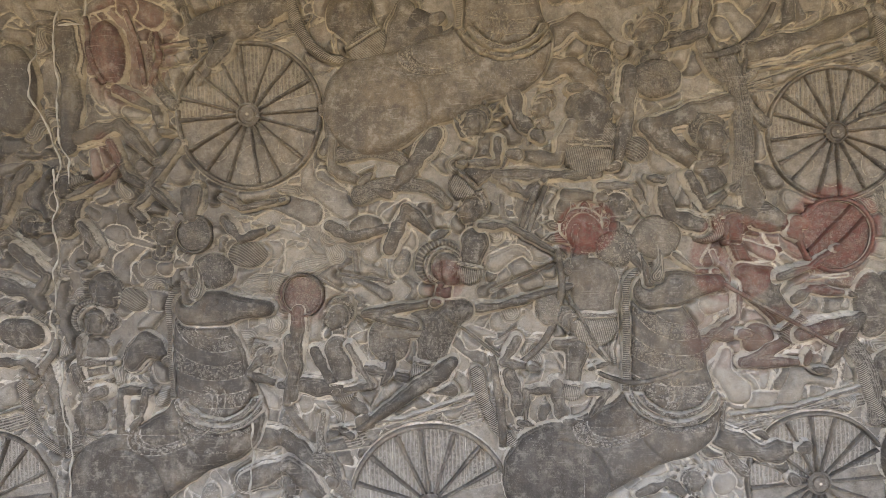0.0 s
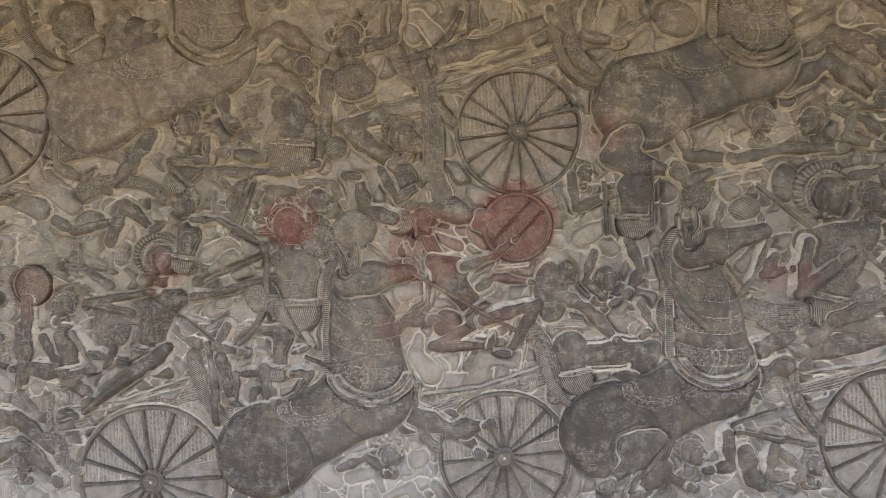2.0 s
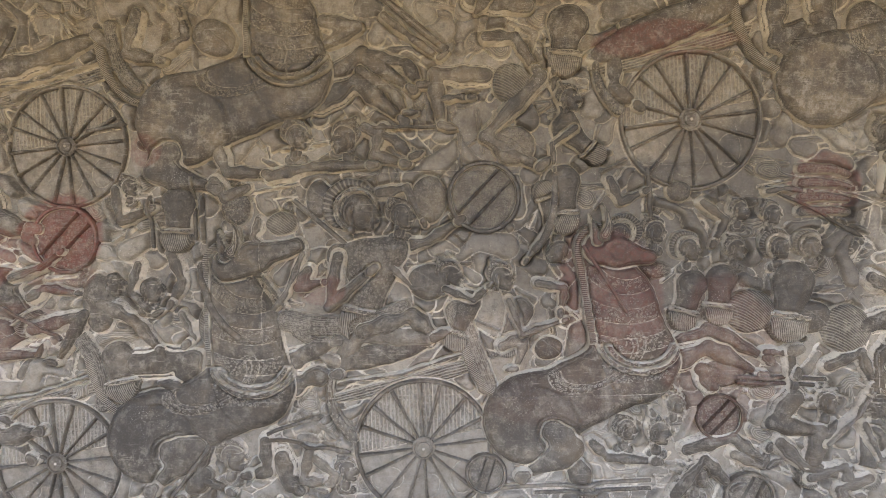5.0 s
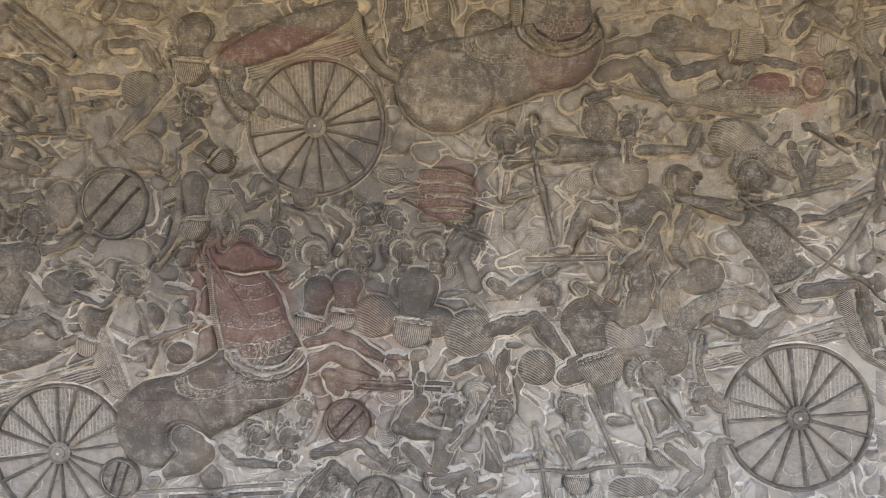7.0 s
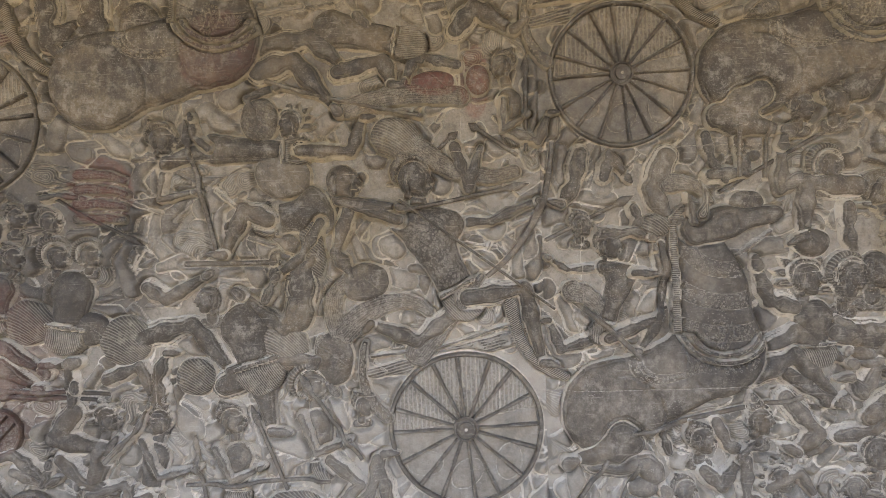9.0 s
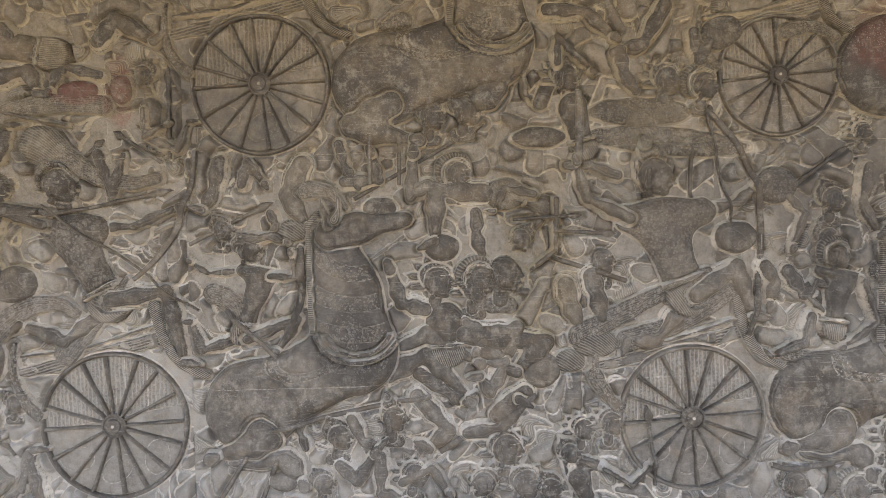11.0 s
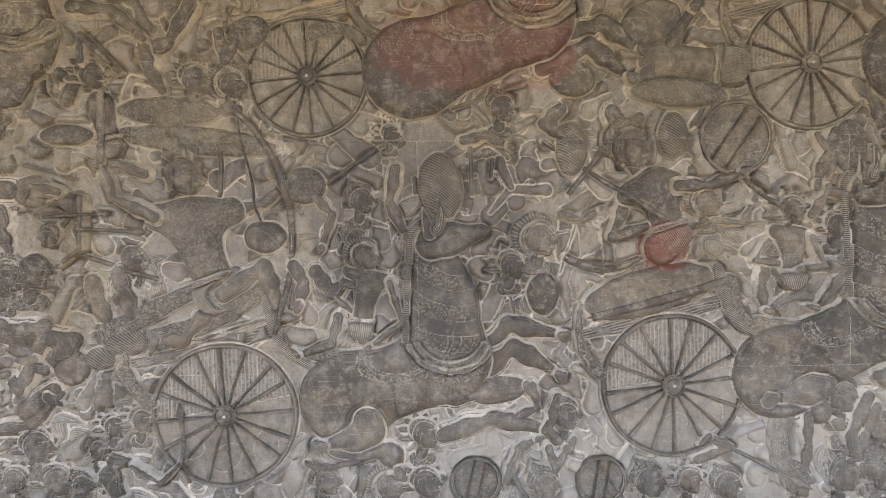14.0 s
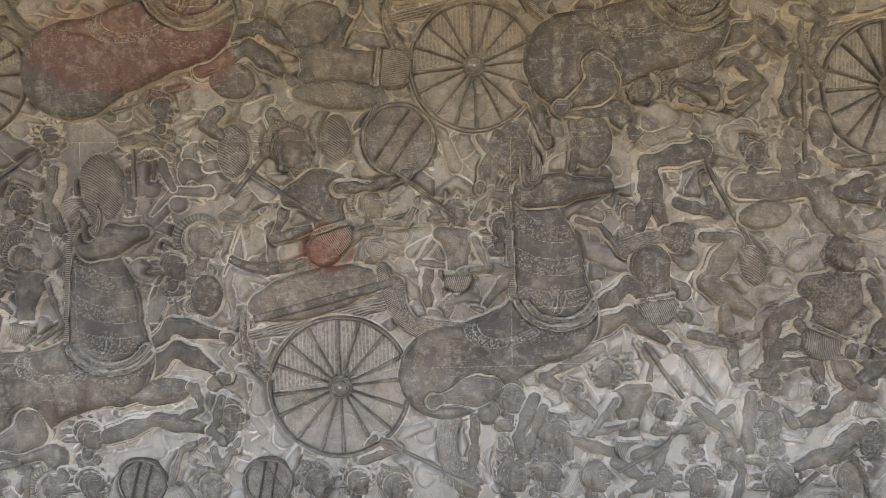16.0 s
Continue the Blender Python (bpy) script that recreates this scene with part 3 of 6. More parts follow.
def put_trunk(w, chest, hip, rc, rh, top, shoulders=(), dots=0.0):
    """Shoulders, waist and hips with a necklace, a belt and a pleated loincloth."""
    waist = between(chest, hip, 0.62)
    d = math.hypot(hip[0] - chest[0], hip[1] - chest[1]) or 1e-3
    ux, uz = (hip[0] - chest[0]) / d, (hip[1] - chest[1]) / d
    along = (w.x - chest[0]) * ux + (w.z - chest[1]) * uz
    body = w.soft(w.bar(chest, waist, rc, 0.78 * rh), w.bar(waist, hip, 0.78 * rh, rh), 0.5 * rh)
    if len(shoulders) > 1:
        body = w.soft(body, w.bar(shoulders[0], shoulders[1], 0.52 * rc, 0.52 * rc), 0.6 * rc)
    w.add(body, top, 0.8 * rc, dots=dots)
    neck = (chest[0] - ux * rc, chest[1] - uz * rc)
    for k in (0.65, 0.82):
        w.cut(np.where(body < 0, w.oval(neck, k * rc, k * rc), 1), 0.002, 0.004, 0.5)
    w.cut(np.where(body < 0, w.oval(between(chest, hip, 0.05), 0.55 * rc, 0.38 * rc), 1), 0.003, 0.003, 0.2)
    w.add(np.maximum(body - 0.004, 0.80 * d - along), top * 1.05, 0.010, hatch=0.7, dots=0.3, low=0.9, ink=0.7, phase=(w.x - chest[0]) * uz - (w.z - chest[1]) * ux + 0.3 * along)
    w.add(np.maximum(body - 0.006, np.abs(along - 0.80 * d) - 0.13 * rh), top * 1.12, 0.005, dots=1.0, low=0.95)


def figure(head, face, chest, hip, arms, legs, cap=1, top=0.030, wide=1.0, pigment=False, label="carved sandstone warrior with a beaded headdress and loincloth"):
    """One plain relief figure. head: x, z, radius; arms and legs: joint by joint, the hindmost first."""
    x, z, r = head
    w = room([(x, z), chest, hip, *[p for limb in (*arms, *legs) for p in limb]], 2.6 * r)
    if len(legs) > 1:
        put_limb(w, *legs[0], 0.62 * r, 0.34 * r, top * 0.85, "foot")
    if len(arms) > 1:
        put_limb(w, *arms[0], 0.42 * r, 0.28 * r, top * 0.85)
    w.add(w.bar((x, z - 0.3 * r), chest, 0.42 * r, 0.5 * r), top * 0.8)
    put_trunk(w, chest, hip, 1.0 * r * wide, 0.80 * r * wide, top, [limb[0] for limb in arms], 0.5 if wide > 1.05 else 0.0)
    if legs:
        put_limb(w, *legs[-1], 0.66 * r, 0.36 * r, top, "foot")
    put_head(w, x, z, r, cap, top, face)
    if arms:
        put_limb(w, *arms[-1], 0.45 * r, 0.30 * r, top * 1.1)
    return tagged(w.mesh("carved_warrior", RAISED), said(label, z, pigment), "carving", "warriors on the wall")


def horse(hip, chest, poll, nose, r, fore=(), hind=(), label="carved sandstone war horse with a beaded harness, galloping", pigment=False, girth=0.9):
    """One plain relief of a galloping horse; fore and hind: legs, each joint by joint from the body to the hoof."""
    w = room([hip, chest, poll, nose, *[p for leg in (*fore, *hind) for p in leg]], r * 1.3)
    side = (chest[0] - hip[0], chest[1] - hip[1])
    lean = math.degrees(math.atan2(side[1], side[0]))
    for leg in hind[1:]:
        put_limb(w, *leg, 0.40 * r, 0.15 * r, 0.026, "hoof")
    for k, leg in enumerate(fore):
        put_limb(w, *leg, 0.34 * r, 0.14 * r, 0.026 + 0.003 * k, "hoof")
    root = (chest[0] + 0.02 * r, chest[1] + 0.2 * r)
    flank = between(hip, chest, 0.5)
    trunk = w.soft(w.bar(hip, flank, 0.95 * r, 0.80 * girth * r), w.bar(flank, chest, 0.80 * girth * r, 0.85 * r), 0.06)
    trunk = w.soft(trunk, w.oval((hip[0] - 0.05 * r, hip[1] - 0.05 * r), 1.06 * r, 1.0 * r, lean), 0.05)
    neck = w.soft(w.bar(root, between(root, poll, 0.5), 0.92 * r, 0.78 * r), w.bar(between(root, poll, 0.5), poll, 0.78 * r, 0.46 * r), 0.05)
    w.add(w.soft(trunk, neck, 0.06), 0.034, 0.040)
    # thigh and shoulder lines, creases of the flank
    thigh = w.oval((hip[0] + 0.1 * r, hip[1] - 0.25 * r), 0.92 * r, 0.95 * r, lean)
    w.cut(np.where((w.x > hip[0]) & (trunk < 0), thigh, 1), 0.005, 0.010, 0.35)
    w.cut(np.where((w.x < chest[0] + 0.2 * r) & (trunk < 0) & (w.z < chest[1] + 0.6 * r), w.oval(chest, 0.72 * r, 0.95 * r, lean), 1), 0.004, 0.007, 0.35)
    for leg in hind[:1]:
        put_limb(w, *leg, 0.46 * r, 0.17 * r, 0.028, "hoof", ink=0.55, low=0.9)
    # the cloth over the back with a beaded hem
    back = (hip[0] + 0.62 * side[0], hip[1] + 0.62 * side[1] + 0.62 * r)
    drape = w.oval(back, 1.15 * r, 0.62 * r, lean)
    for k in (0.0, 0.10, 0.16):
        w.cut(np.where(trunk < -0.02, drape + k * r, 1), 0.003, 0.005, 0.7)
    w.dots = np.where((drape < 0) & (drape > -0.14 * r) & (trunk < -0.01), 1.0, w.dots)
    # mane, rows of beaded collars, breast strap
    w.add(np.maximum(np.abs(w.bar(root, poll, 0.92 * r, 0.50 * r)) - 0.09 * r, np.maximum(w.x - (root[0] + poll[0]) / 2 + 0.1 * r, root[1] + 0.3 * r - w.z)), 0.026, 0.010, hatch=1.0, phase=w.z, low=0.9)
    for k in range(7):
        s = (poll[0] + 0.55 * r, poll[1] + 0.05 * r)
        reach = math.hypot(root[0] - s[0], root[1] - s[1])
        w.cut(np.where((neck < -0.1 * r) & (w.z < poll[1]), w.oval(s, (0.30 + 0.13 * k) * reach, (0.30 + 0.13 * k) * reach), 1), 0.003, 0.006, 0.76)
    rows = np.floor(np.hypot(w.x - s[0], w.z - s[1]) / reach / 0.13 - 0.3 / 0.13) % 2
    w.dots = np.where((neck < -0.12 * r) & (w.z < poll[1]) & (rows == 0), 0.8, w.dots)
    for k, m in enumerate((0.78, 0.96)):
        w.add(np.maximum(np.abs(w.oval((chest[0] + 0.1 * r, chest[1] + 0.75 * r), m * r, m * 0.9 * r)) - 0.06 * r, np.maximum(w.z - chest[1] - 0.5 * r, w.soft(trunk, neck, 0.06))), 0.026, 0.006, dots=1.0, low=0.97)
    # head with bridle, ears, forelock
    cheek = between(poll, nose, 0.38)
    w.add(w.soft(w.bar(poll, cheek, 0.38 * r, 0.36 * r), w.bar(cheek, nose, 0.30 * r, 0.19 * r), 0.03), 0.038, 0.024)
    for k in (0.5, 0.82):
        mid = between(poll, nose, k)
        dx, dz = nose[0] - poll[0], nose[1] - poll[1]
        n = math.hypot(dx, dz)
        w.cut(np.where(w.bar(poll, nose, 0.38 * r, 0.24 * r) < 0, ((w.x - mid[0]) * dx + (w.z - mid[1]) * dz) / n, 1), 0.003, 0.004, 0.5)
    w.cut(w.oval(cheek, 0.24 * r, 0.20 * r), 0.003, 0.004, 0.3)
    w.cut(w.oval((cheek[0] - 0.05 * r, cheek[1] + 0.16 * r), 0.09 * r, 0.06 * r), 0.003, 0.005, 0.4)
    w.add(w.bar((poll[0] - 0.05 * r, poll[1] + 0.2 * r), (poll[0] - 0.2 * r, poll[1] + 0.75 * r), 0.14 * r, 0.03 * r), 0.038, 0.01)
    w.add(w.path(bend((poll[0] + 0.1 * r, poll[1] + 0.3 * r), (poll[0] + 0.3 * r, poll[1] + 0.6 * r), (poll[0] + 0.1 * r, poll[1] + 0.95 * r)), 0.14 * r, 0.04 * r), 0.032, 0.012, hatch=1.0)
    return tagged(w.mesh("carved_horse", RAISED), said(label, hip[1], pigment), "carving", "horses on the wall")


def head_only(x, z, r, cap=1, top=0.022, pigment=False, face=1):
    """A head and shoulders of the crowd behind."""
    w = Carving(x - 2.8 * r, z - 4.2 * r, x + 2.8 * r, z + 3.0 * r)
    w.add(w.bar((x - face * 0.55 * r, z - 1.45 * r), (x + face * 0.25 * r, z - 1.5 * r), 0.42 * r, 0.40 * r), top * 0.6, 0.012, dots=0.5, ink=0.8)
    w.add(w.bar((x - face * 0.1 * r, z - 0.4 * r), (x - face * 0.2 * r, z - 1.2 * r), 0.36 * r, 0.38 * r), top * 0.8, ink=0.7)
    put_head(w, x, z, r, cap, top, face)
    return tagged(w.mesh("carved_onlooker", RAISED), said("carved sandstone onlooker in a beaded cap among the crowd", z, pigment), "carving", "onlookers on the wall")


def shield(x, z, r, turn=50, band=True, pigment=False):
    """A round shield with a beaded rim and a diagonal band."""
    ob = holder("carved_shield", x, z, said("carved round sandstone shield with a beaded rim", z, pigment), "carving", "shields on the wall")
    w = Carving(x - 1.15 * r, z - 1.15 * r, x + 1.15 * r, z + 1.15 * r)
    w.add(w.oval((x, z), r * 0.92, r * 0.92), 0.013, 0.012, dots=0.45)
    w.mesh("shield_face", RAISED, ob)
    lathe("rim", [(r * 1.0, -0.003), (r * 0.99, 0.028), (r * 0.95, 0.036), (r * 0.89, 0.036), (r * 0.86, 0.024)], 56, (x, z), RAISED, ob, uneven=0.006)
    if band:
        a = radians(turn)
        for s in (-0.22, 0.22):
            ox, oz = -math.sin(a) * s * r, math.cos(a) * s * r
            half_round("strap", (ox - 0.8 * r * math.cos(a), oz - 0.8 * r * math.sin(a)), (ox + 0.8 * r * math.cos(a), oz + 0.8 * r * math.sin(a)), 0.05 * r, 0.05 * r, 0.042, (x, z), RAISED, ob)
    return ob


def height_at(p):
    """How far the carving stands out at a place."""
    i, k = int((p[0] - LEFT) / STEP), int((p[1] - LOW) / STEP)
    if not (2 < i < NX - 3 and 2 < k < NZ - 3):
        return 0.01
    return max(float(raised[k - 2:k + 3, i - 2:i + 3].max()), 0.008)


def rod(name, points, radii, label, material=None, lift=1.0, category="carving", group="weapons on the wall"):
    """A round shaft that lies on whatever is carved below it."""
    n, sides, verts, faces, edge = len(points), 8, [], [], []
    base = [height_at(p) for p in points]
    for _ in range(3):
        base = [max(base[i], (base[max(i - 1, 0)] + 2 * base[i] + base[min(i + 1, n - 1)]) / 4) for i in range(n)]
    c = (points[n // 2][0], min(p[1] for p in points))
    for i, (x, z) in enumerate(points):
        p, q = points[max(i - 1, 0)], points[min(i + 1, n - 1)]
        d = math.hypot(q[0] - p[0], q[1] - p[1])
        nx, nz = -(q[1] - p[1]) / d, (q[0] - p[0]) / d
        for k in range(sides):
            f = 2 * math.pi * k / sides
            w = radii[i] * math.cos(f)
            verts.append((x - c[0] + nx * w, -(base[i] + lift * (0.008 if math.sin(f) > 0 else 0.012) * math.sin(f)), z - c[1] + nz * w))
            edge.append((0.72 if k in (0, sides // 2) else 0.1, 0, 0, 0))
    for i in range(n - 1):
        for k in range(sides):
            j = (k + 1) % sides
            faces.append((i * sides + k, i * sides + j, (i + 1) * sides + j, (i + 1) * sides + k))
    me = bpy.data.meshes.new(name)
    me.from_pydata(verts, [], faces)
    me.polygons.foreach_set("use_smooth", [True] * len(faces))
    Carving.paint(me, np.array([v[0] for v in verts]) + c[0], np.array([v[2] for v in verts]) + c[1], edge)
    me.materials.append(material or RAISED)
    ob = new(name, me)
    ob.location = (c[0], 0, c[1])
    w = room(points, 0.05)
    w.rim = np.clip(1 - np.abs(w.path(points[::3] + points[-1:], radii[0], radii[-1])) / 0.014, 0, 1)
    w.stamp()
    return tagged(ob, said(label, c[1]), category, group)


def lime_run(*marks):
    """A thin crust of lime that water has left on its way down the wall."""
    points = []
    for a, b in zip(marks, marks[1:]):
        n = max(int(math.hypot(b[0] - a[0], b[1] - a[1]) / 0.015), 2)
        points += [(between(a, b, i / n)[0] + 0.003 * math.sin(70 * between(a, b, i / n)[1]), between(a, b, i / n)[1]) for i in range(n)]
    radii = [0.0035 + 0.0016 * math.sin(0.9 * i) + 0.001 * math.sin(2.3 * i) for i in range(len(points))]
    return rod("lime_run", points, radii, "thin pale lime run down the sandstone face", LIME, 0.25, "stain", "lime runs on the wall")


def spear(a, b, r=0.008, head=True, name="carved_spear", label="carved sandstone spear with a leaf-shaped point"):
    n = 26
    points = [between(a, b, i / (n - 1)) for i in range(n)]
    blade = [0.75, 0.75, 1.5, 1.75, 1.3, 0.7, 0.15]
    radii = [0.75 * r] * n
    if head:
        radii[-7:] = [r * v for v in blade]
    return rod(name, points, radii, label)


def strand(a, b, c, r0=0.012, r1=0.008, top=0.048, hatch=0.0, dots=0.0, name="carved_bow", label="carved sandstone bow bent in a long curve"):
    """A long bent form: a bow, a shaft, a snake-like pole, a scarf."""
    if top > 0.04:
        n = 28
        return rod(name, bend(a, b, c, n - 1), [0.85 * (r0 + (r1 - r0) * abs(2 * i / (n - 1) - 1)) for i in range(n)], label)
    w = room(bend(a, b, c), 0.06 + max(r0, r1))
    w.add(w.path(bend(a, b, c), r0, r1), top, 0.010, hatch=hatch, dots=dots)
    return tagged(w.mesh(name, RAISED), said(label, a[1]), "carving", "weapons on the wall")


def scarf(a, b, c, r0, r1):
    return strand(a, b, c, r0, r1, 0.020, hatch=0.35, dots=0.7, name="carved_banner", label="carved sandstone banner with engraved folds")


def limb_at(a, b, c, r0, r1, top=0.026, end="hand", lead=None):
    """A lone arm or leg that shows between other figures."""
    w = room([a, b, c], 2.4 * r0)
    put_limb(w, a, b, c, r0, r1, top, end, lead)
    return tagged(w.mesh("carved_limb", RAISED), said("carved sandstone limb of a half-hidden figure", a[1]), "carving", "limbs on the wall")


def torso(chest, hip, rc, rh, top=0.028):
    """A trunk whose head and limbs are hidden."""
    w = room([chest, hip], 2 * rc)
    put_trunk(w, chest, hip, rc, rh, top)
    return tagged(w.mesh("carved_fighter", RAISED), said("carved sandstone fighter half hidden behind other figures", chest[1]), "carving", "fighters on the wall")


def boss(x, z, rx, rz, turn=0, top=0.022, dots=0.0, hatch=0.0, name="carved_saddle_cloth", label="carved sandstone cloth with engraved flowers"):
    w = Carving(x - 1.3 * max(rx, rz), z - 1.3 * max(rx, rz), x + 1.3 * max(rx, rz), z + 1.3 * max(rx, rz))
    w.add(w.oval((x, z), rx, rz, turn), top, 0.024, dots=dots, hatch=0.5 * hatch, phase=0.7 * (w.z - z) + 0.5 * (w.x - x) + 2.5 * (w.x - x) ** 2)
    return tagged(w.mesh(name, RAISED), said(label, z), "carving", "cloths on the wall")


# ---- the carved figures, chariot by chariot ----
chariot(-2.106, 2.292, 0.262)
chariot(-0.094, 2.138, 0.227)
chariot(-3.122, 0.937, 0.254)
chariot(-1.51, 0.895, 0.286)
chariot(-0.188, 0.955, 0.24)
chariot(1.194, 0.982, 0.255)
chariot(2.193, 2.149, 0.251)
chariot(3.891, 1.047, 0.264)
chariot(4.453, 2.247, 0.246)
chariot(6.278, 2.228, 0.212)
chariot(5.957, 1.024, 0.259)
chariot(7.575, 1.102, 0.259)
chariot(8.076, 2.255, 0.235)
chariot(9.597, 2.169, 0.25)
horse((-2.623, 1.003), (-2.252, 1.209), (-2.328, 1.615), (-2.062, 1.607), 0.1734, (((-2.131, 1.146), (-2.019, 1.15), (-1.862, 1.0)), ((-2.158, 0.995), (-2.002, 1.053), (-1.875, 0.92))), ())
horse((-1.068, 1.006), (-0.676, 1.194), (-0.729, 1.623), (-0.509, 1.645), 0.1734, (((-0.547, 1.084), (-0.385, 1.11), (-0.286, 0.983)), ((-0.517, 1.122), (-0.368, 1.061), (-0.255, 1.078))), ())
horse((-1.652, 2.308), (-1.202, 2.462), (-1.246, 2.866), (-0.975, 2.83), 0.1734, (((-1.107, 2.389), (-0.971, 2.406), (-0.831, 2.259)), ((-1.085, 2.476), (-0.946, 2.556), (-0.815, 2.462))), (), girth=1.0)
horse((0.198, 1.051), (0.564, 1.217), (0.499, 1.679), (0.756, 1.742), 0.1705, (((0.679, 1.285), (0.773, 1.344), (0.875, 1.382)), ((0.676, 1.203), (0.79, 1.258), (0.871, 1.264))), (((0.257, 0.987), (0.351, 1.006), (0.19, 0.86)), ((0.3, 1.007), (0.378, 0.902), (0.293, 0.821))))
horse((0.355, 2.224), (0.746, 2.349), (0.689, 2.743), (0.95, 2.73), 0.1665, (((0.866, 2.313), (1.016, 2.431), (1.186, 2.303)), ((0.854, 2.257), (1.001, 2.331), (1.152, 2.191))), (((0.299, 2.094), (0.235, 2.031), (0.448, 1.966)),), girth=1.0)
horse((1.592, 1.089), (1.975, 1.268), (1.856, 1.697), (2.032, 1.661), 0.1632, (((2.081, 1.317), (2.234, 1.392), (2.433, 1.287)), ((2.089, 1.265), (2.231, 1.33), (2.41, 1.23))), (((1.67, 1.035), (1.742, 0.97), (1.568, 0.88)), ((1.607, 1.037), (1.753, 0.897), (1.784, 0.818))))
horse((2.672, 2.282), (3.07, 2.386), (3.03, 2.759), (3.29, 2.737), 0.1632, (((3.24, 2.369), (3.401, 2.403), (3.507, 2.298)), ((3.218, 2.29), (3.339, 2.325), (3.474, 2.159))), (), girth=1.0)
horse((4.398, 1.112), (4.758, 1.276), (4.689, 1.714), (4.952, 1.757), 0.1616, (((4.889, 1.253), (5.017, 1.351), (5.192, 1.245)), ((4.878, 1.208), (5.015, 1.274), (5.159, 1.119))), (((4.416, 1.019), (4.456, 0.987), (4.26, 0.93)), ((4.331, 0.927), (4.505, 0.914), (4.557, 0.831))))
horse((4.884, 2.251), (5.266, 2.348), (5.224, 2.716), (5.501, 2.697), 0.1616, (), (((4.912, 2.16), (4.769, 2.088), (4.989, 2.038)),), girth=1.0)
horse((6.406, 1.088), (6.754, 1.194), (6.71, 1.633), (6.883, 1.671), 0.1665, (((6.876, 1.202), (6.976, 1.34), (7.164, 1.295)), ((6.876, 1.161), (6.996, 1.257), (7.152, 1.156))), (((6.465, 1.005), (6.489, 0.953), (6.311, 0.915)), ((6.362, 0.904), (6.545, 0.883), (6.574, 0.821))))
horse((6.66, 2.255), (7.064, 2.41), (7.007, 2.745), (7.298, 2.743), 0.1705, (((7.194, 2.339), (7.319, 2.403), (7.456, 2.31)), ((7.112, 2.246), (7.278, 2.324), (7.415, 2.217))), (), pigment=True, girth=1.0)
horse((7.972, 1.155), (8.358, 1.325), (8.269, 1.801), (8.549, 1.818), 0.1689, (((8.504, 1.343), (8.63, 1.466), (8.818, 1.348)), ((8.483, 1.281), (8.626, 1.351), (8.793, 1.233))), (((8.044, 1.081), (8.123, 1.089), (7.936, 1.052)), ((7.94, 1.031), (8.085, 1.013), (8.157, 0.963))))
horse((8.438, 2.278), (8.841, 2.397), (8.8, 2.75), (9.068, 2.729), 0.1689, (((8.986, 2.345), (9.11, 2.389), (9.226, 2.272)),), (((8.51, 2.247), (8.561, 2.186), (8.406, 2.11)), ((8.426, 2.11), (8.591, 2.094), (8.637, 2.022))), girth=1.0)
shield(-0.111, 1.794, 0.13, 45, pigment=True)
shield(-1.935, 1.649, 0.0788, 90, pigment=True, band=False)
shield(-2.318, 1.877, 0.0709, 0, band=False)
shield(1.444, 1.897, 0.1346, 45)
shield(2.27, 1.073, 0.0857, 45, pigment=True)
shield(1.42, 0.883, 0.0775, 70)
shield(2.369, 0.779, 0.0938, 60)
shield(7.801, 1.991, 0.138, 55)
shield(6.854, 0.769, 0.0934, 75)
shield(7.308, 0.762, 0.0934, 80)
limb_at((-1.951, 1.593), (-1.96, 1.453), (-1.983, 1.293), 0.0433, 0.0355, end='')
limb_at((-1.985, 1.494), (-1.98, 1.374), (-2.004, 1.274), 0.0394, 0.0276, end='')
boss(-2.965, 2.422, 0.1024, 0.1675, 0, top=0.03)
boss(-2.602, 2.536, 0.067, 0.1221, 10, top=0.03)
limb_at((-2.756, 2.615), (-2.743, 2.431), (-2.763, 2.209), 0.067, 0.0512, end='')
strand((-2.544, 2.684), (-2.488, 2.54), (-2.482, 2.419), 0.0158, 0.0118)
strand((-2.691, 2.672), (-2.666, 2.509), (-2.617, 2.425), 0.0158, 0.0118)
strand((-2.238, 2.587), (-2.201, 2.485), (-2.286, 2.409), 0.0197, 0.0138)
strand((-2.423, 2.597), (-2.407, 2.495), (-2.451, 2.417), 0.0158, 0.0099)
limb_at((-2.577, 2.403), (-2.434, 2.325), (-2.413, 2.244), 0.0335, 0.0217, end='foot')
limb_at((-2.719, 2.237), (-2.571, 2.277), (-2.438, 2.134), 0.0473, 0.0236, end='foot')
limb_at((-2.605, 2.212), (-2.548, 2.088), (-2.471, 2.044), 0.0315, 0.0197, end='foot')
limb_at((-2.357, 2.201), (-2.47, 2.054), (-2.357, 1.939), 0.0315, 0.0197, end='hand')
limb_at((-2.222, 2.486), (-2.136, 2.581), (-2.033, 2.606), 0.0473, 0.0276, end='hand')
boss(-2.134, 2.631, 0.2167, 0.0591, 12, top=0.03)
limb_at((-2.317, 2.671), (-2.29, 2.57), (-2.282, 2.519), 0.0276, 0.0177, end='hand')
scarf((-2.177, 2.594), (-2.034, 2.586), (-1.97, 2.672), 0.0236, 0.0197)
limb_at((-1.814, 2.256), (-1.807, 2.087), (-1.708, 2.033), 0.0394, 0.0236, end='foot')
limb_at((-1.839, 2.148), (-1.806, 2.216), (-1.833, 2.287), 0.0315, 0.0236, end='hand')
scarf((-1.779, 2.135), (-1.587, 2.176), (-1.522, 2.055), 0.0355, 0.0197)
limb_at((-1.448, 2.19), (-1.521, 2.094), (-1.614, 1.989), 0.0512, 0.0276, end='foot')
scarf((-1.714, 1.993), (-1.511, 2.074), (-1.417, 1.952), 0.0394, 0.0197)
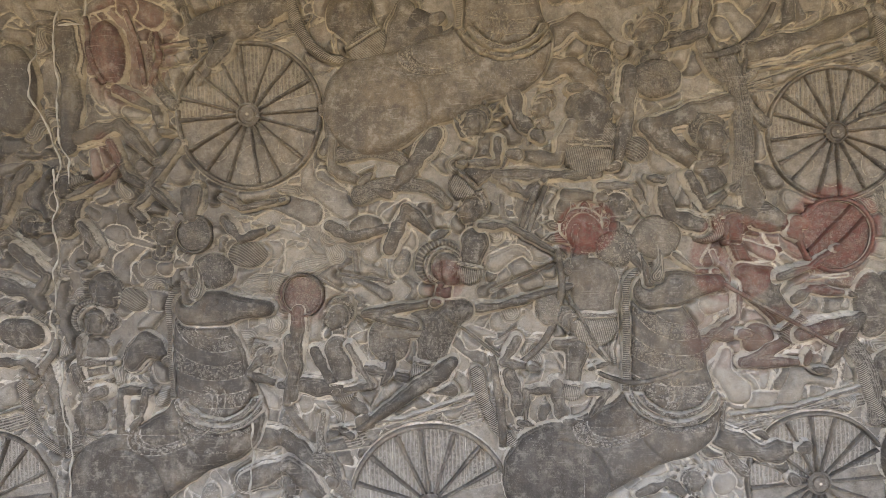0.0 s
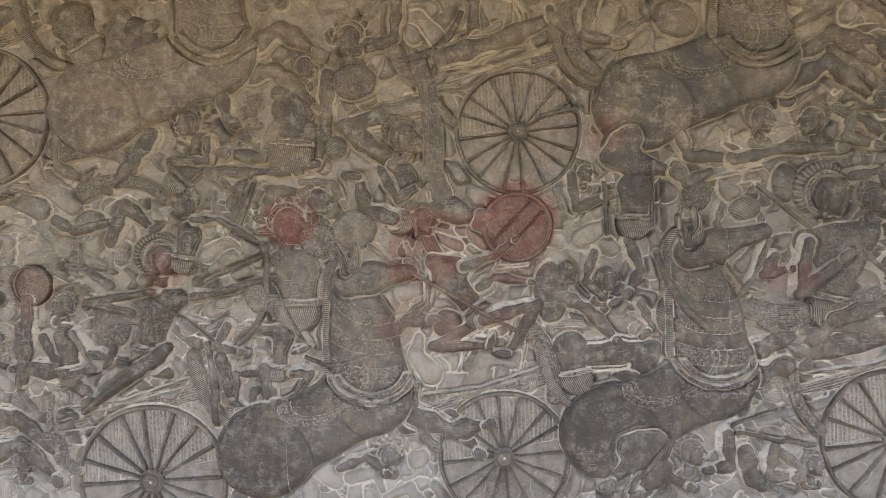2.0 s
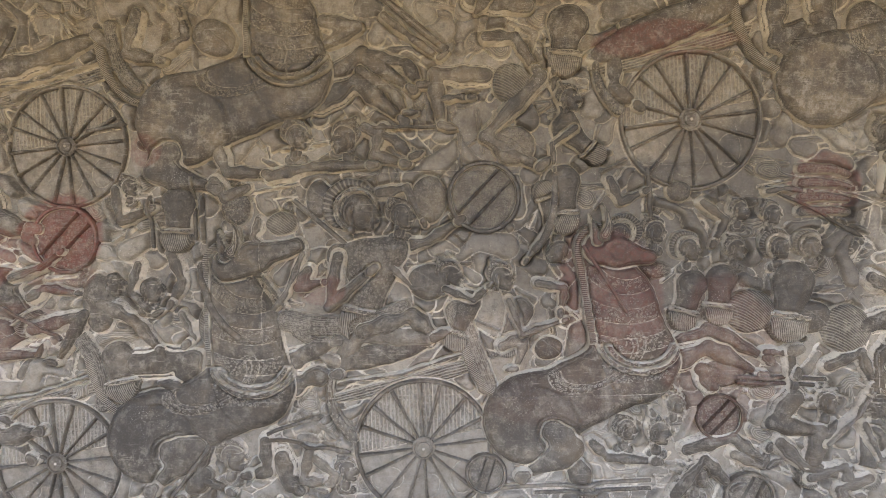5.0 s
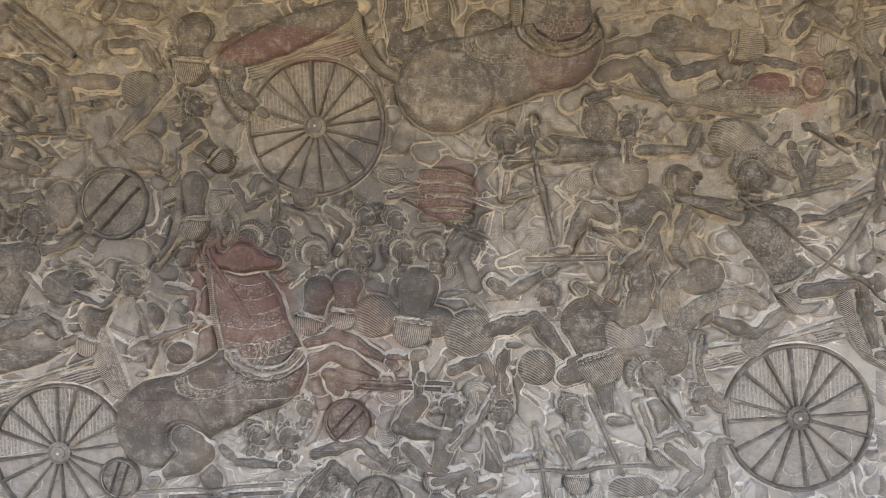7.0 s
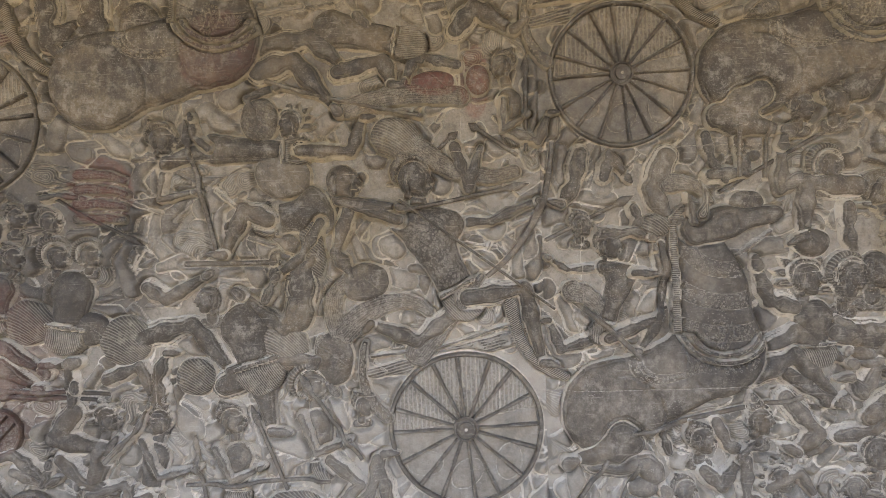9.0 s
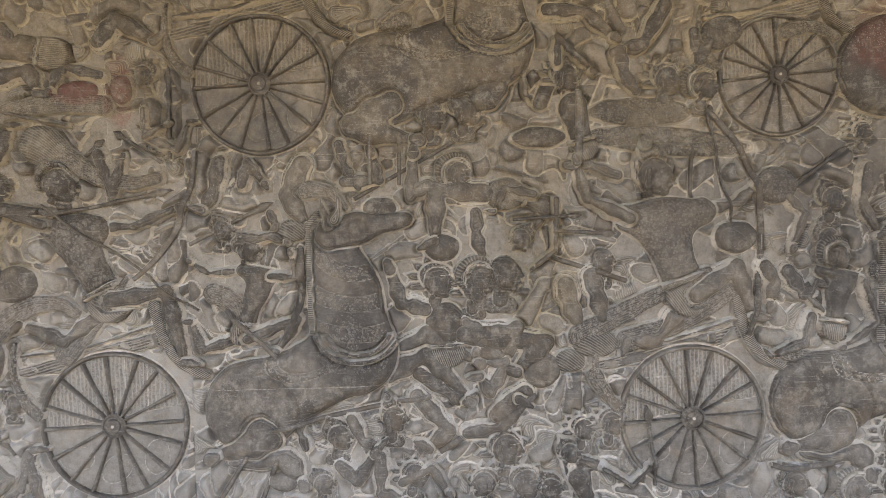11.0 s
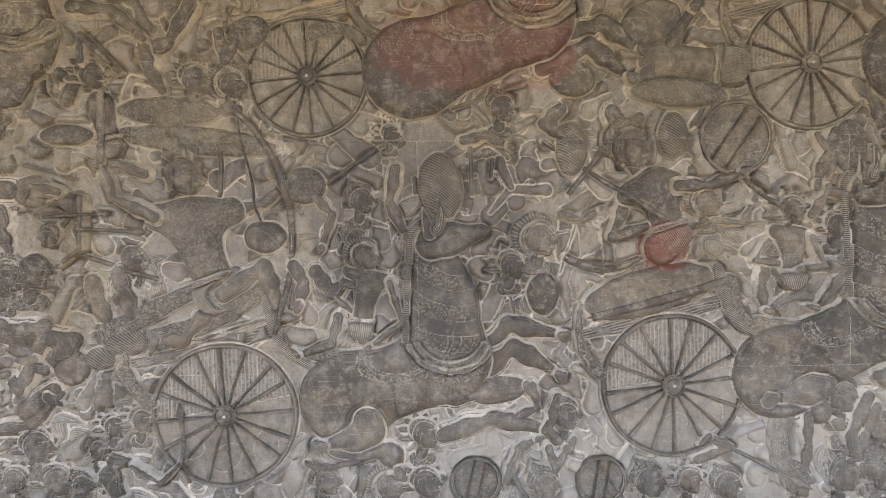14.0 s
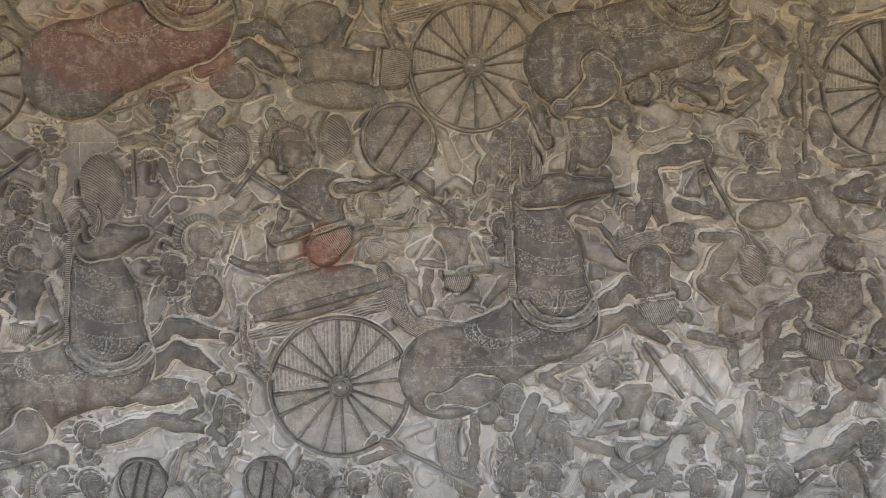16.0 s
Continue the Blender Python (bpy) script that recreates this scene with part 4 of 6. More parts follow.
limb_at((-1.531, 2.628), (-1.595, 2.493), (-1.433, 2.583), 0.0591, 0.0315, end='hand')
torso((-1.73, 2.619), (-1.674, 2.517), 0.0906, 0.0709)
boss(-1.493, 2.566, 0.0985, 0.067, -30)
figure((-1.304, 2.226, 0.0591), -1, (-1.254, 2.102), (-1.356, 2.008), (((-1.271, 2.162), (-1.349, 2.185), (-1.385, 2.285)), ((-1.232, 2.16), (-1.235, 2.082), (-1.353, 2.087))), (), cap=2)
limb_at((-1.177, 2.344), (-1.156, 2.231), (-1.099, 2.174), 0.0433, 0.0296, end='hand')
limb_at((-0.978, 2.198), (-1.03, 2.083), (-1.166, 2.108), 0.0433, 0.0296, end='hand')
head_only(-1.072, 2.27, 0.0433, 1, face=-1)
torso((-0.909, 2.253), (-0.923, 2.107), 0.0906, 0.0827)
boss(-0.912, 2.165, 0.0985, 0.0709, 0, hatch=1)
head_only(-0.864, 2.412, 0.0473, 1, face=1)
limb_at((-0.974, 2.324), (-0.877, 2.339), (-0.851, 2.24), 0.0315, 0.0197, end='hand')
head_only(-0.699, 2.504, 0.063, 2, face=-1)
limb_at((-0.514, 2.628), (-0.528, 2.495), (-0.662, 2.454), 0.0394, 0.0256, end='hand')
limb_at((-0.779, 2.373), (-0.789, 2.218), (-0.829, 2.055), 0.0473, 0.0256, end='foot')
boss(-0.685, 2.348, 0.0906, 0.0709, 0, dots=0.6)
limb_at((-0.451, 2.25), (-0.719, 2.186), (-0.553, 2.033), 0.0591, 0.0355, end='foot')
boss(-0.76, 2.11, 0.0473, 0.0473, 0, hatch=1)
figure((-0.511, 2.137, 0.0709), 1, (-0.526, 1.984), (-0.531, 1.839), (((-0.591, 2.015), (-0.538, 1.907), (-0.451, 1.961)),), (((-0.559, 1.84), (-0.662, 1.883), (-0.678, 2.0)),), cap=1)
scarf((-0.446, 2.394), (-0.377, 2.218), (-0.413, 1.969), 0.0355, 0.0394)
limb_at((-0.394, 1.978), (-0.361, 1.852), (-0.239, 1.838), 0.0591, 0.0355, end='hand')
scarf((-0.529, 2.456), (-0.478, 2.28), (-0.363, 2.351), 0.0276, 0.0197)
strand((-0.531, 2.414), (-0.352, 2.408), (-0.28, 2.586), 0.0197, 0.0118)
limb_at((-0.361, 2.418), (-0.154, 2.465), (0.042, 2.54), 0.0591, 0.0355, end='foot')
spear((-0.015, 2.191), (0.133, 2.213), 0.0099)
limb_at((-1.237, 2.043), (-1.003, 2.033), (-0.907, 2.029), 0.0355, 0.0236, end='hand')
limb_at((-1.218, 2.022), (-1.141, 1.97), (-1.081, 2.017), 0.0315, 0.0177, end='hand')
strand((-1.101, 1.998), (-1.144, 1.902), (-1.165, 1.844), 0.0138, 0.0118)
strand((-1.072, 1.997), (-1.115, 1.9), (-1.136, 1.842), 0.0138, 0.0118)
figure((-1.329, 1.925, 0.0552), -1, (-1.323, 1.81), (-1.347, 1.712), (((-1.302, 1.868), (-1.204, 1.865), (-1.032, 1.76)),), (), cap=1)
head_only(-0.948, 1.832, 0.0827, 2, face=1, pigment=True)
head_only(-0.833, 1.919, 0.0591, 1, face=1)
limb_at((-0.889, 1.989), (-0.774, 1.984), (-0.738, 1.905), 0.0276, 0.0197, end='hand')
torso((-0.92, 1.659), (-0.924, 1.522), 0.0906, 0.0788)
boss(-0.839, 1.773, 0.0788, 0.067, 0, dots=1)
boss(-0.703, 1.807, 0.0867, 0.0788, 0, dots=0.5)
limb_at((-1.028, 1.887), (-1.006, 1.965), (-0.89, 1.95), 0.0394, 0.0236, end='hand')
limb_at((-0.436, 1.855), (-0.341, 1.889), (-0.25, 1.809), 0.0512, 0.0315, end='hand')
figure((-1.425, 1.725, 0.0709), 1, (-1.462, 1.538), (-1.498, 1.361), (((-1.371, 1.579), (-1.233, 1.591), (-1.017, 1.646)), ((-1.541, 1.531), (-1.714, 1.576), (-1.469, 1.608))), (((-1.539, 1.342), (-1.421, 1.3), (-1.637, 1.365)), ((-1.479, 1.341), (-1.417, 1.399), (-1.776, 1.153))), cap=3, top=0.036, wide=1.1)
limb_at((-1.84, 1.33), (-1.742, 1.248), (-1.744, 1.198), 0.0433, 0.0276, end='hand')
limb_at((-1.941, 1.333), (-1.82, 1.31), (-1.723, 1.207), 0.0512, 0.0276, end='hand')
boss(-1.633, 1.484, 0.0788, 0.0867, 0, dots=0.4)
strand((-1.041, 1.78), (-0.985, 1.446), (-1.258, 1.351), 0.0158, 0.0118)
spear((-1.45, 1.578), (-1.25, 1.41), 0.0079, head=False)
spear((-1.271, 1.641), (-1.043, 1.731), 0.0079)
spear((-1.017, 1.633), (-0.89, 1.384), 0.0079, head=False)
boss(-1.078, 1.576, 0.0512, 0.067, 10, dots=0.8)
figure((-1.002, 1.524, 0.0433), 1, (-0.986, 1.416), (-1.01, 1.29), (((-1.053, 1.448), (-1.027, 1.368), (-0.929, 1.385)), ((-0.936, 1.454), (-0.881, 1.384), (-0.939, 1.366))), (((-1.088, 1.292), (-1.166, 1.293), (-1.17, 1.175)), ((-0.952, 1.288), (-0.884, 1.287), (-0.965, 1.181))), cap=1)
limb_at((-1.189, 1.471), (-1.24, 1.394), (-1.143, 1.372), 0.0315, 0.0197, end='hand')
limb_at((-1.222, 1.354), (-1.196, 1.274), (-1.189, 1.186), 0.0433, 0.0236, end='foot')
limb_at((-1.058, 1.31), (-1.051, 1.232), (-1.033, 1.182), 0.0433, 0.0236, end='foot')
strand((-1.279, 1.415), (-1.246, 1.236), (-1.251, 1.098), 0.0197, 0.0158)
strand((-0.911, 1.346), (-0.817, 1.285), (-0.642, 1.358), 0.0118, 0.0099)
scarf((-1.231, 1.118), (-0.961, 1.014), (-0.822, 1.148), 0.0197, 0.0177)
figure((-0.456, 1.827, 0.063), 1, (-0.368, 1.621), (-0.26, 1.483), (((-0.423, 1.681), (-0.447, 1.527), (-0.544, 1.453)), ((-0.311, 1.658), (-0.198, 1.692), (-0.121, 1.747))), (((-0.28, 1.445), (-0.433, 1.372), (-0.227, 1.367)), ((-0.242, 1.463), (-0.045, 1.515), (-0.162, 1.336))), cap=1, top=0.034, pigment=True)
spear((-0.5, 1.645), (-0.132, 1.422), 0.0099, head=False)
limb_at((-0.602, 1.415), (-0.524, 1.471), (-0.43, 1.469), 0.0433, 0.0276, end='hand')
boss(-0.374, 1.448, 0.0591, 0.0591, 0)
scarf((-0.094, 1.44), (0.014, 1.341), (-0.001, 1.169), 0.0355, 0.0315)
boss(0.002, 1.551, 0.067, 0.1182, 0)
limb_at((-0.257, 1.579), (-0.2, 1.615), (-0.071, 1.592), 0.0315, 0.0177, end='hand')
limb_at((-0.782, 1.732), (-0.708, 1.652), (-0.575, 1.647), 0.0315, 0.0197, end='hand')
limb_at((-0.648, 1.747), (-0.574, 1.686), (-0.517, 1.684), 0.0197, 0.0158, end='hand')
head_only(-2.658, 1.692, 0.0788, 0, face=1)
figure((-2.684, 1.575, 0.0591), 1, (-2.698, 1.474), (-2.682, 1.351), (((-2.739, 1.516), (-2.742, 1.434), (-2.637, 1.431)),), (((-2.662, 1.33), (-2.726, 1.311), (-2.721, 1.189)),), cap=3)
limb_at((-2.764, 1.414), (-2.726, 1.311), (-2.755, 1.128), 0.0394, 0.0236, end='foot')
limb_at((-2.606, 1.166), (-2.6, 1.329), (-2.506, 1.326), 0.0315, 0.0236, end='hand')
limb_at((-2.506, 1.326), (-2.531, 1.225), (-2.585, 1.176), 0.0276, 0.0197, end='hand')
boss(-2.719, 1.24, 0.067, 0.067, 0)
limb_at((-2.554, 1.429), (-2.509, 1.509), (-2.429, 1.426), 0.0591, 0.0276, end='foot')
scarf((-2.775, 1.149), (-2.546, 1.104), (-2.417, 1.203), 0.0394, 0.0355)
limb_at((-2.869, 1.417), (-2.833, 1.273), (-2.819, 1.109), 0.0394, 0.0315, end='')
strand((-2.936, 1.337), (-2.847, 1.437), (-2.844, 1.519), 0.0177, 0.0138)
limb_at((-2.978, 1.85), (-2.856, 1.744), (-2.923, 1.644), 0.0394, 0.0236, end='hand')
limb_at((-3.047, 1.73), (-2.922, 1.685), (-2.851, 1.601), 0.0473, 0.0236, end='hand')
boss(-2.97, 1.543, 0.0985, 0.0591, -10)
boss(-2.545, 1.652, 0.0591, 0.0433, -20, hatch=1)
limb_at((-3.06, 1.443), (-2.953, 1.44), (-2.882, 1.377), 0.0315, 0.0197, end='hand')
figure((-2.911, 1.93, 0.0473), 1, (-2.785, 1.925), (-2.716, 2.065), (((-2.76, 2.026), (-2.632, 2.081), (-2.567, 2.139)),), (((-2.722, 1.923), (-2.662, 1.839), (-2.707, 1.78)),), cap=1)
head_only(-2.431, 1.881, 0.0512, 1, face=1)
head_only(-2.779, 2.067, 0.0512, 2, face=-1)
limb_at((-2.903, 2.134), (-2.969, 2.075), (-3.017, 1.954), 0.0355, 0.0217, end='hand')
limb_at((-2.467, 2.034), (-2.532, 1.976), (-2.472, 1.913), 0.0276, 0.0177, end='hand')
limb_at((-2.21, 2.004), (-2.14, 1.961), (-1.997, 1.985), 0.0236, 0.0158, end='hand')
limb_at((-2.203, 1.923), (-2.144, 1.85), (-2.041, 1.887), 0.0315, 0.0177, end='hand')
limb_at((-2.302, 2.027), (-2.325, 1.948), (-2.343, 2.029), 0.0473, 0.0315, end='')
figure((-1.81, 1.569, 0.0552), -1, (-1.815, 1.449), (-1.8, 1.309), (((-1.774, 1.468), (-1.699, 1.326), (-1.82, 1.31)),), (), cap=1)
limb_at((-1.828, 1.888), (-1.76, 1.846), (-1.598, 1.88), 0.0394, 0.0236, end='hand')
limb_at((-1.621, 1.801), (-1.556, 1.937), (-1.461, 1.835), 0.0433, 0.0256, end='foot')
boss(-1.698, 1.884, 0.067, 0.0394, 0)
spear((-1.805, 1.718), (-1.606, 1.682), 0.0079)
limb_at((-1.896, 1.451), (-1.858, 1.37), (-1.82, 1.31), 0.0355, 0.0236, end='')
limb_at((-1.737, 1.387), (-1.637, 1.365), (-1.614, 1.463), 0.0315, 0.0177, end='hand')
limb_at((-1.652, 1.504), (-1.493, 1.5), (-1.478, 1.38), 0.0355, 0.0197, end='hand')
scarf((-1.91, 1.071), (-1.849, 1.09), (-1.833, 0.97), 0.0276, 0.0236)
limb_at((-2.058, 1.456), (-2.143, 1.378), (-2.022, 1.335), 0.0315, 0.0197, end='hand')
head_only(-2.079, 1.436, 0.0433, 1, face=1)
boss(-2.251, 1.744, 0.0788, 0.067, 0, dots=0.5)
boss(-2.126, 1.799, 0.0788, 0.0512, 0, hatch=1)
head_only(-2.005, 0.983, 0.0512, 2, face=1)
head_only(-0.608, 0.969, 0.0473, 2, face=1)
limb_at((-0.791, 0.933), (-0.693, 0.97), (-0.619, 0.911), 0.0315, 0.0177, end='hand')
lime_run((-2.87, 2.621), (-2.884, 2.388), (-2.844, 2.274), (-2.793, 2.129), (-2.813, 2.069))
lime_run((-2.791, 2.698), (-2.8, 2.434), (-2.797, 2.251), (-2.759, 2.148), (-2.75, 2.056))
lime_run((-2.819, 2.13), (-2.82, 1.886), (-2.837, 1.682), (-2.848, 1.519), (-2.912, 1.408))
lime_run((-2.688, 2.733), (-2.692, 2.642), (-2.789, 2.633))
lime_run((-2.822, 1.436), (-2.816, 1.273), (-2.785, 1.149), (-2.783, 0.945))
lime_run((-2.118, 1.216), (-2.129, 1.096), (-2.144, 0.934))
limb_at((0.474, 2.117), (0.505, 2.021), (0.653, 2.009), 0.0406, 0.0264, end='hand')
head_only(0.769, 2.14, 0.0568, 1, face=1)
head_only(0.942, 2.125, 0.0609, 1, face=-1)
limb_at((0.663, 1.999), (0.826, 2.029), (1.037, 2.028), 0.0365, 0.0244, end='hand')
limb_at((1.082, 2.159), (1.048, 2.064), (1.157, 2.03), 0.0365, 0.0244, end='hand')
spear((1.032, 2.161), (1.291, 2.159), 0.0081, head=False)
limb_at((0.088, 1.969), (0.104, 1.852), (0.213, 1.893), 0.0345, 0.0223, end='hand')
spear((0.214, 1.75), (0.207, 1.945), 0.0101, head=False)
spear((0.373, 1.775), (0.378, 2.009), 0.0101, head=False)
torso((0.317, 1.91), (0.308, 1.788), 0.069, 0.0568)
head_only(0.14, 1.978, 0.0406, 1, face=1)
limb_at((0.459, 1.986), (0.497, 1.924), (0.58, 1.961), 0.0406, 0.0284, end='')
boss(0.533, 1.886, 0.0568, 0.065, 0, dots=0.8)
boss(0.842, 1.911, 0.0528, 0.0731, 0)
spear((0.745, 1.91), (0.986, 1.693), 0.0122, head=False)
boss(0.698, 1.825, 0.0609, 0.0447, 0, hatch=1)
limb_at((0.617, 1.838), (0.594, 1.778), (0.633, 1.715), 0.0284, 0.0183, end='hand')
figure((0.986, 1.857, 0.0853), 1, (1.025, 1.641), (0.979, 1.46), (((1.118, 1.719), (1.239, 1.745), (1.35, 1.812)), ((0.906, 1.696), (0.866, 1.514), (1.025, 1.641))), (((0.988, 1.419), (1.17, 1.475), (1.248, 1.391)),), cap=3, top=0.034, wide=1.15)
scarf((0.706, 1.468), (0.906, 1.401), (1.141, 1.506), 0.0447, 0.0284)
limb_at((1.218, 1.392), (0.967, 1.4), (0.883, 1.31), 0.0568, 0.0325, end='foot')
boss(1.046, 1.336, 0.2233, 0.0487, 12, top=0.02)
limb_at((0.793, 1.649), (0.75, 1.589), (0.852, 1.606), 0.0365, 0.0203, end='hand')
scarf((0.745, 1.426), (0.804, 1.364), (0.866, 1.403), 0.0284, 0.0162)
head_only(0.198, 1.597, 0.0568, 0, face=1)
head_only(0.058, 1.622, 0.0528, 0, face=1)
limb_at((0.02, 1.551), (0.131, 1.486), (0.231, 1.37), 0.0447, 0.0264, end='hand')
limb_at((0.135, 1.321), (0.353, 1.335), (0.287, 1.234), 0.069, 0.0345, end='foot')
limb_at((0.16, 1.69), (0.125, 1.589), (0.215, 1.504), 0.0325, 0.0203, end='foot')
limb_at((0.285, 1.727), (0.323, 1.624), (0.278, 1.543), 0.0365, 0.0223, end='hand')
torso((0.064, 1.343), (0.08, 1.24), 0.069, 0.0609)
limb_at((0.318, 1.501), (0.356, 1.417), (0.335, 1.397), 0.0284, 0.0244, end='hand')
strand((0.386, 1.683), (0.421, 1.498), (0.541, 1.412), 0.0183, 0.0162)
limb_at((0.45, 1.742), (0.61, 1.655), (0.707, 1.509), 0.0162, 0.0122, end='hand')
boss(0.419, 1.457, 0.0487, 0.0812, 0, hatch=1)
head_only(0.591, 1.676, 0.0609, 0, face=1)
limb_at((0.775, 1.711), (0.709, 1.57), (0.624, 1.471), 0.0244, 0.0183, end='hand')
head_only(0.483, 0.961, 0.0609, 1, face=1)
limb_at((0.609, 1.02), (0.615, 0.907), (0.543, 0.898), 0.0406, 0.0244, end='hand')
limb_at((0.403, 1.005), (0.347, 0.898), (0.469, 0.838), 0.0365, 0.0223, end='hand')
spear((0.251, 0.822), (0.403, 1.005), 0.0101, head=False)
limb_at((0.77, 0.976), (0.747, 0.873), (0.838, 0.861), 0.0365, 0.0223, end='hand')
spear((0.629, 1.03), (0.923, 0.968), 0.0101)
spear((0.62, 1.051), (0.826, 1.108), 0.0101)
head_only(0.91, 0.901, 0.0487, 1, face=1)
limb_at((0.668, 0.957), (0.685, 0.875), (0.725, 0.833), 0.0528, 0.0406, end='')
limb_at((0.79, 0.955), (0.869, 0.891), (0.827, 0.831), 0.0325, 0.0203, end='foot')
head_only(1.142, 1.839, 0.0568, 1, face=1)
boss(1.243, 1.896, 0.069, 0.0893, 0, dots=0.4)
limb_at((1.064, 1.923), (1.165, 1.939), (1.221, 1.816), 0.0325, 0.0203, end='hand')
limb_at((1.104, 2.563), (1.201, 2.478), (1.298, 2.404), 0.0284, 0.0203, end='foot')
limb_at((0.884, 2.553), (1.003, 2.528), (0.86, 2.454), 0.0447, 0.0284, end='foot')
boss(1.234, 1.594, 0.0812, 0.069, 0)
limb_at((1.076, 1.68), (1.173, 1.576), (1.273, 1.552), 0.0244, 0.0162, end='hand')
limb_at((0.195, 2.606), (0.149, 2.466), (0.271, 2.44), 0.0406, 0.0244, end='hand')
limb_at((0.272, 2.461), (0.376, 2.517), (0.359, 2.598), 0.0325, 0.0203, end='hand')
boss(0.478, 2.512, 0.0893, 0.069, -30)
scarf((0.091, 2.57), (0.105, 2.387), (0.185, 2.343), 0.0284, 0.0284)
strand((1.087, 2.645), (1.209, 2.537), (1.33, 2.429), 0.0184, 0.0143)
limb_at((1.013, 2.431), (1.181, 2.387), (1.223, 2.309), 0.0408, 0.0245, end='foot')
limb_at((1.01, 2.37), (1.129, 2.282), (1.168, 2.208), 0.0367, 0.0224, end='foot')
limb_at((1.021, 2.162), (1.125, 2.116), (1.186, 2.052), 0.0367, 0.0224, end='foot')
limb_at((1.463, 2.335), (1.28, 2.348), (1.297, 2.162), 0.049, 0.0265, end='foot')
limb_at((1.301, 2.255), (1.365, 2.262), (1.407, 2.259), 0.0224, 0.0184, end='hand')
limb_at((1.469, 2.474), (1.574, 2.47), (1.646, 2.348), 0.0347, 0.0265, end='hand')
limb_at((1.423, 2.609), (1.621, 2.574), (1.476, 2.613), 0.049, 0.0326, end='foot')
limb_at((1.662, 2.323), (1.453, 2.114), (1.648, 1.998), 0.0449, 0.0286, end='foot')
figure((1.763, 2.236, 0.049), 1, (1.738, 2.135), (1.849, 2.038), (((1.713, 2.3), (1.696, 2.383), (1.688, 2.444)), ((1.779, 2.133), (1.693, 2.075), (1.7, 1.992))), (), cap=1)
boss(1.557, 2.08, 0.0816, 0.0734, 0, dots=0.6)
boss(1.556, 2.306, 0.0734, 0.0734, 0, hatch=1)
boss(2.105, 2.478, 0.306, 0.0694, 20, top=0.03)
limb_at((1.834, 2.449), (1.812, 2.419), (1.961, 2.494), 0.0326, 0.0245, end='hand')
limb_at((1.925, 2.394), (1.921, 2.271), (2.001, 2.207), 0.0449, 0.0265, end='hand')
torso((1.764, 2.503), (1.748, 2.381), 0.0816, 0.0612)
torso((1.729, 1.939), (1.734, 1.805), 0.0694, 0.053)
limb_at((2.5, 2.612), (2.493, 2.411), (2.628, 2.486), 0.0571, 0.0326, end='hand')
limb_at((2.642, 2.606), (2.678, 2.463), (2.532, 2.379), 0.0612, 0.0326, end='foot')
boss(2.819, 2.437, 0.0816, 0.1122, 10, dots=0.3)
figure((2.878, 2.067, 0.0571), 1, (3.059, 2.034), (3.35, 2.013), (((2.886, 1.99), (2.862, 1.865), (2.984, 1.889)), ((3.039, 2.035), (2.99, 2.077), (2.982, 2.138))), (((3.351, 2.017), (3.526, 2.011), (3.569, 2.125)),), cap=1)
spear((3.049, 1.669), (2.951, 2.139), 0.0122)
head_only(3.317, 2.111, 0.051, 2, face=-1)
limb_at((3.213, 2.119), (3.175, 2.201), (3.276, 2.237), 0.0286, 0.0204, end='hand')
limb_at((3.487, 2.279), (3.647, 2.318), (3.671, 2.232), 0.0449, 0.0265, end='foot')
torso((3.471, 2.43), (3.737, 2.368), 0.0694, 0.0571)
limb_at((3.561, 2.466), (3.609, 2.394), (3.756, 2.318), 0.0367, 0.0245, end='hand')
strand((3.247, 2.255), (3.475, 2.179), (3.771, 2.122), 0.0122, 0.0102, top=0.03)
scarf((3.524, 2.157), (3.674, 2.221), (3.901, 2.188), 0.0367, 0.0367)
limb_at((3.893, 2.292), (3.756, 2.328), (3.714, 2.24), 0.0326, 0.0204, end='hand')
boss(3.813, 2.24, 0.0816, 0.0408, 0)
boss(3.68, 2.051, 0.0938, 0.0734, -20, hatch=1)
boss(3.213, 2.129, 0.0694, 0.0816, 0, dots=0.5)
spear((3.727, 1.929), (3.892, 2.069), 0.0102)
spear((4.093, 1.982), (3.928, 2.096), 0.0102)
spear((4.123, 1.994), (4.129, 2.322), 0.0102)
figure((4.05, 2.286, 0.0449), -1, (4.067, 2.166), (4.084, 2.046), (((4.048, 2.167), (4.046, 2.067), (4.125, 2.114)),), (((4.065, 2.066), (4.162, 2.023), (4.203, 2.121)),), cap=1)
limb_at((3.896, 2.411), (3.956, 2.488), (4.091, 2.403), 0.049, 0.0286, end='foot')
boss(3.965, 2.24, 0.0449, 0.0571, 0)
scarf((3.749, 2.018), (3.924, 1.872), (4.082, 1.926), 0.0408, 0.0245)
limb_at((3.877, 2.014), (3.924, 1.872), (3.966, 2.01), 0.0367, 0.0204, end='')
figure((3.488, 1.907, 0.0734), 1, (3.385, 1.8), (3.234, 1.785), (((3.386, 1.861), (3.284, 1.793), (3.183, 1.787)), ((3.414, 1.769), (3.341, 1.649), (3.259, 1.591))), (((3.243, 1.754), (3.381, 1.648), (3.299, 1.59)), ((3.234, 1.785), (3.154, 1.822), (3.079, 1.668))), cap=0)
boss(3.288, 1.935, 0.102, 0.0816, -10)
boss(3.382, 1.689, 0.0449, 0.1224, 10, hatch=1)
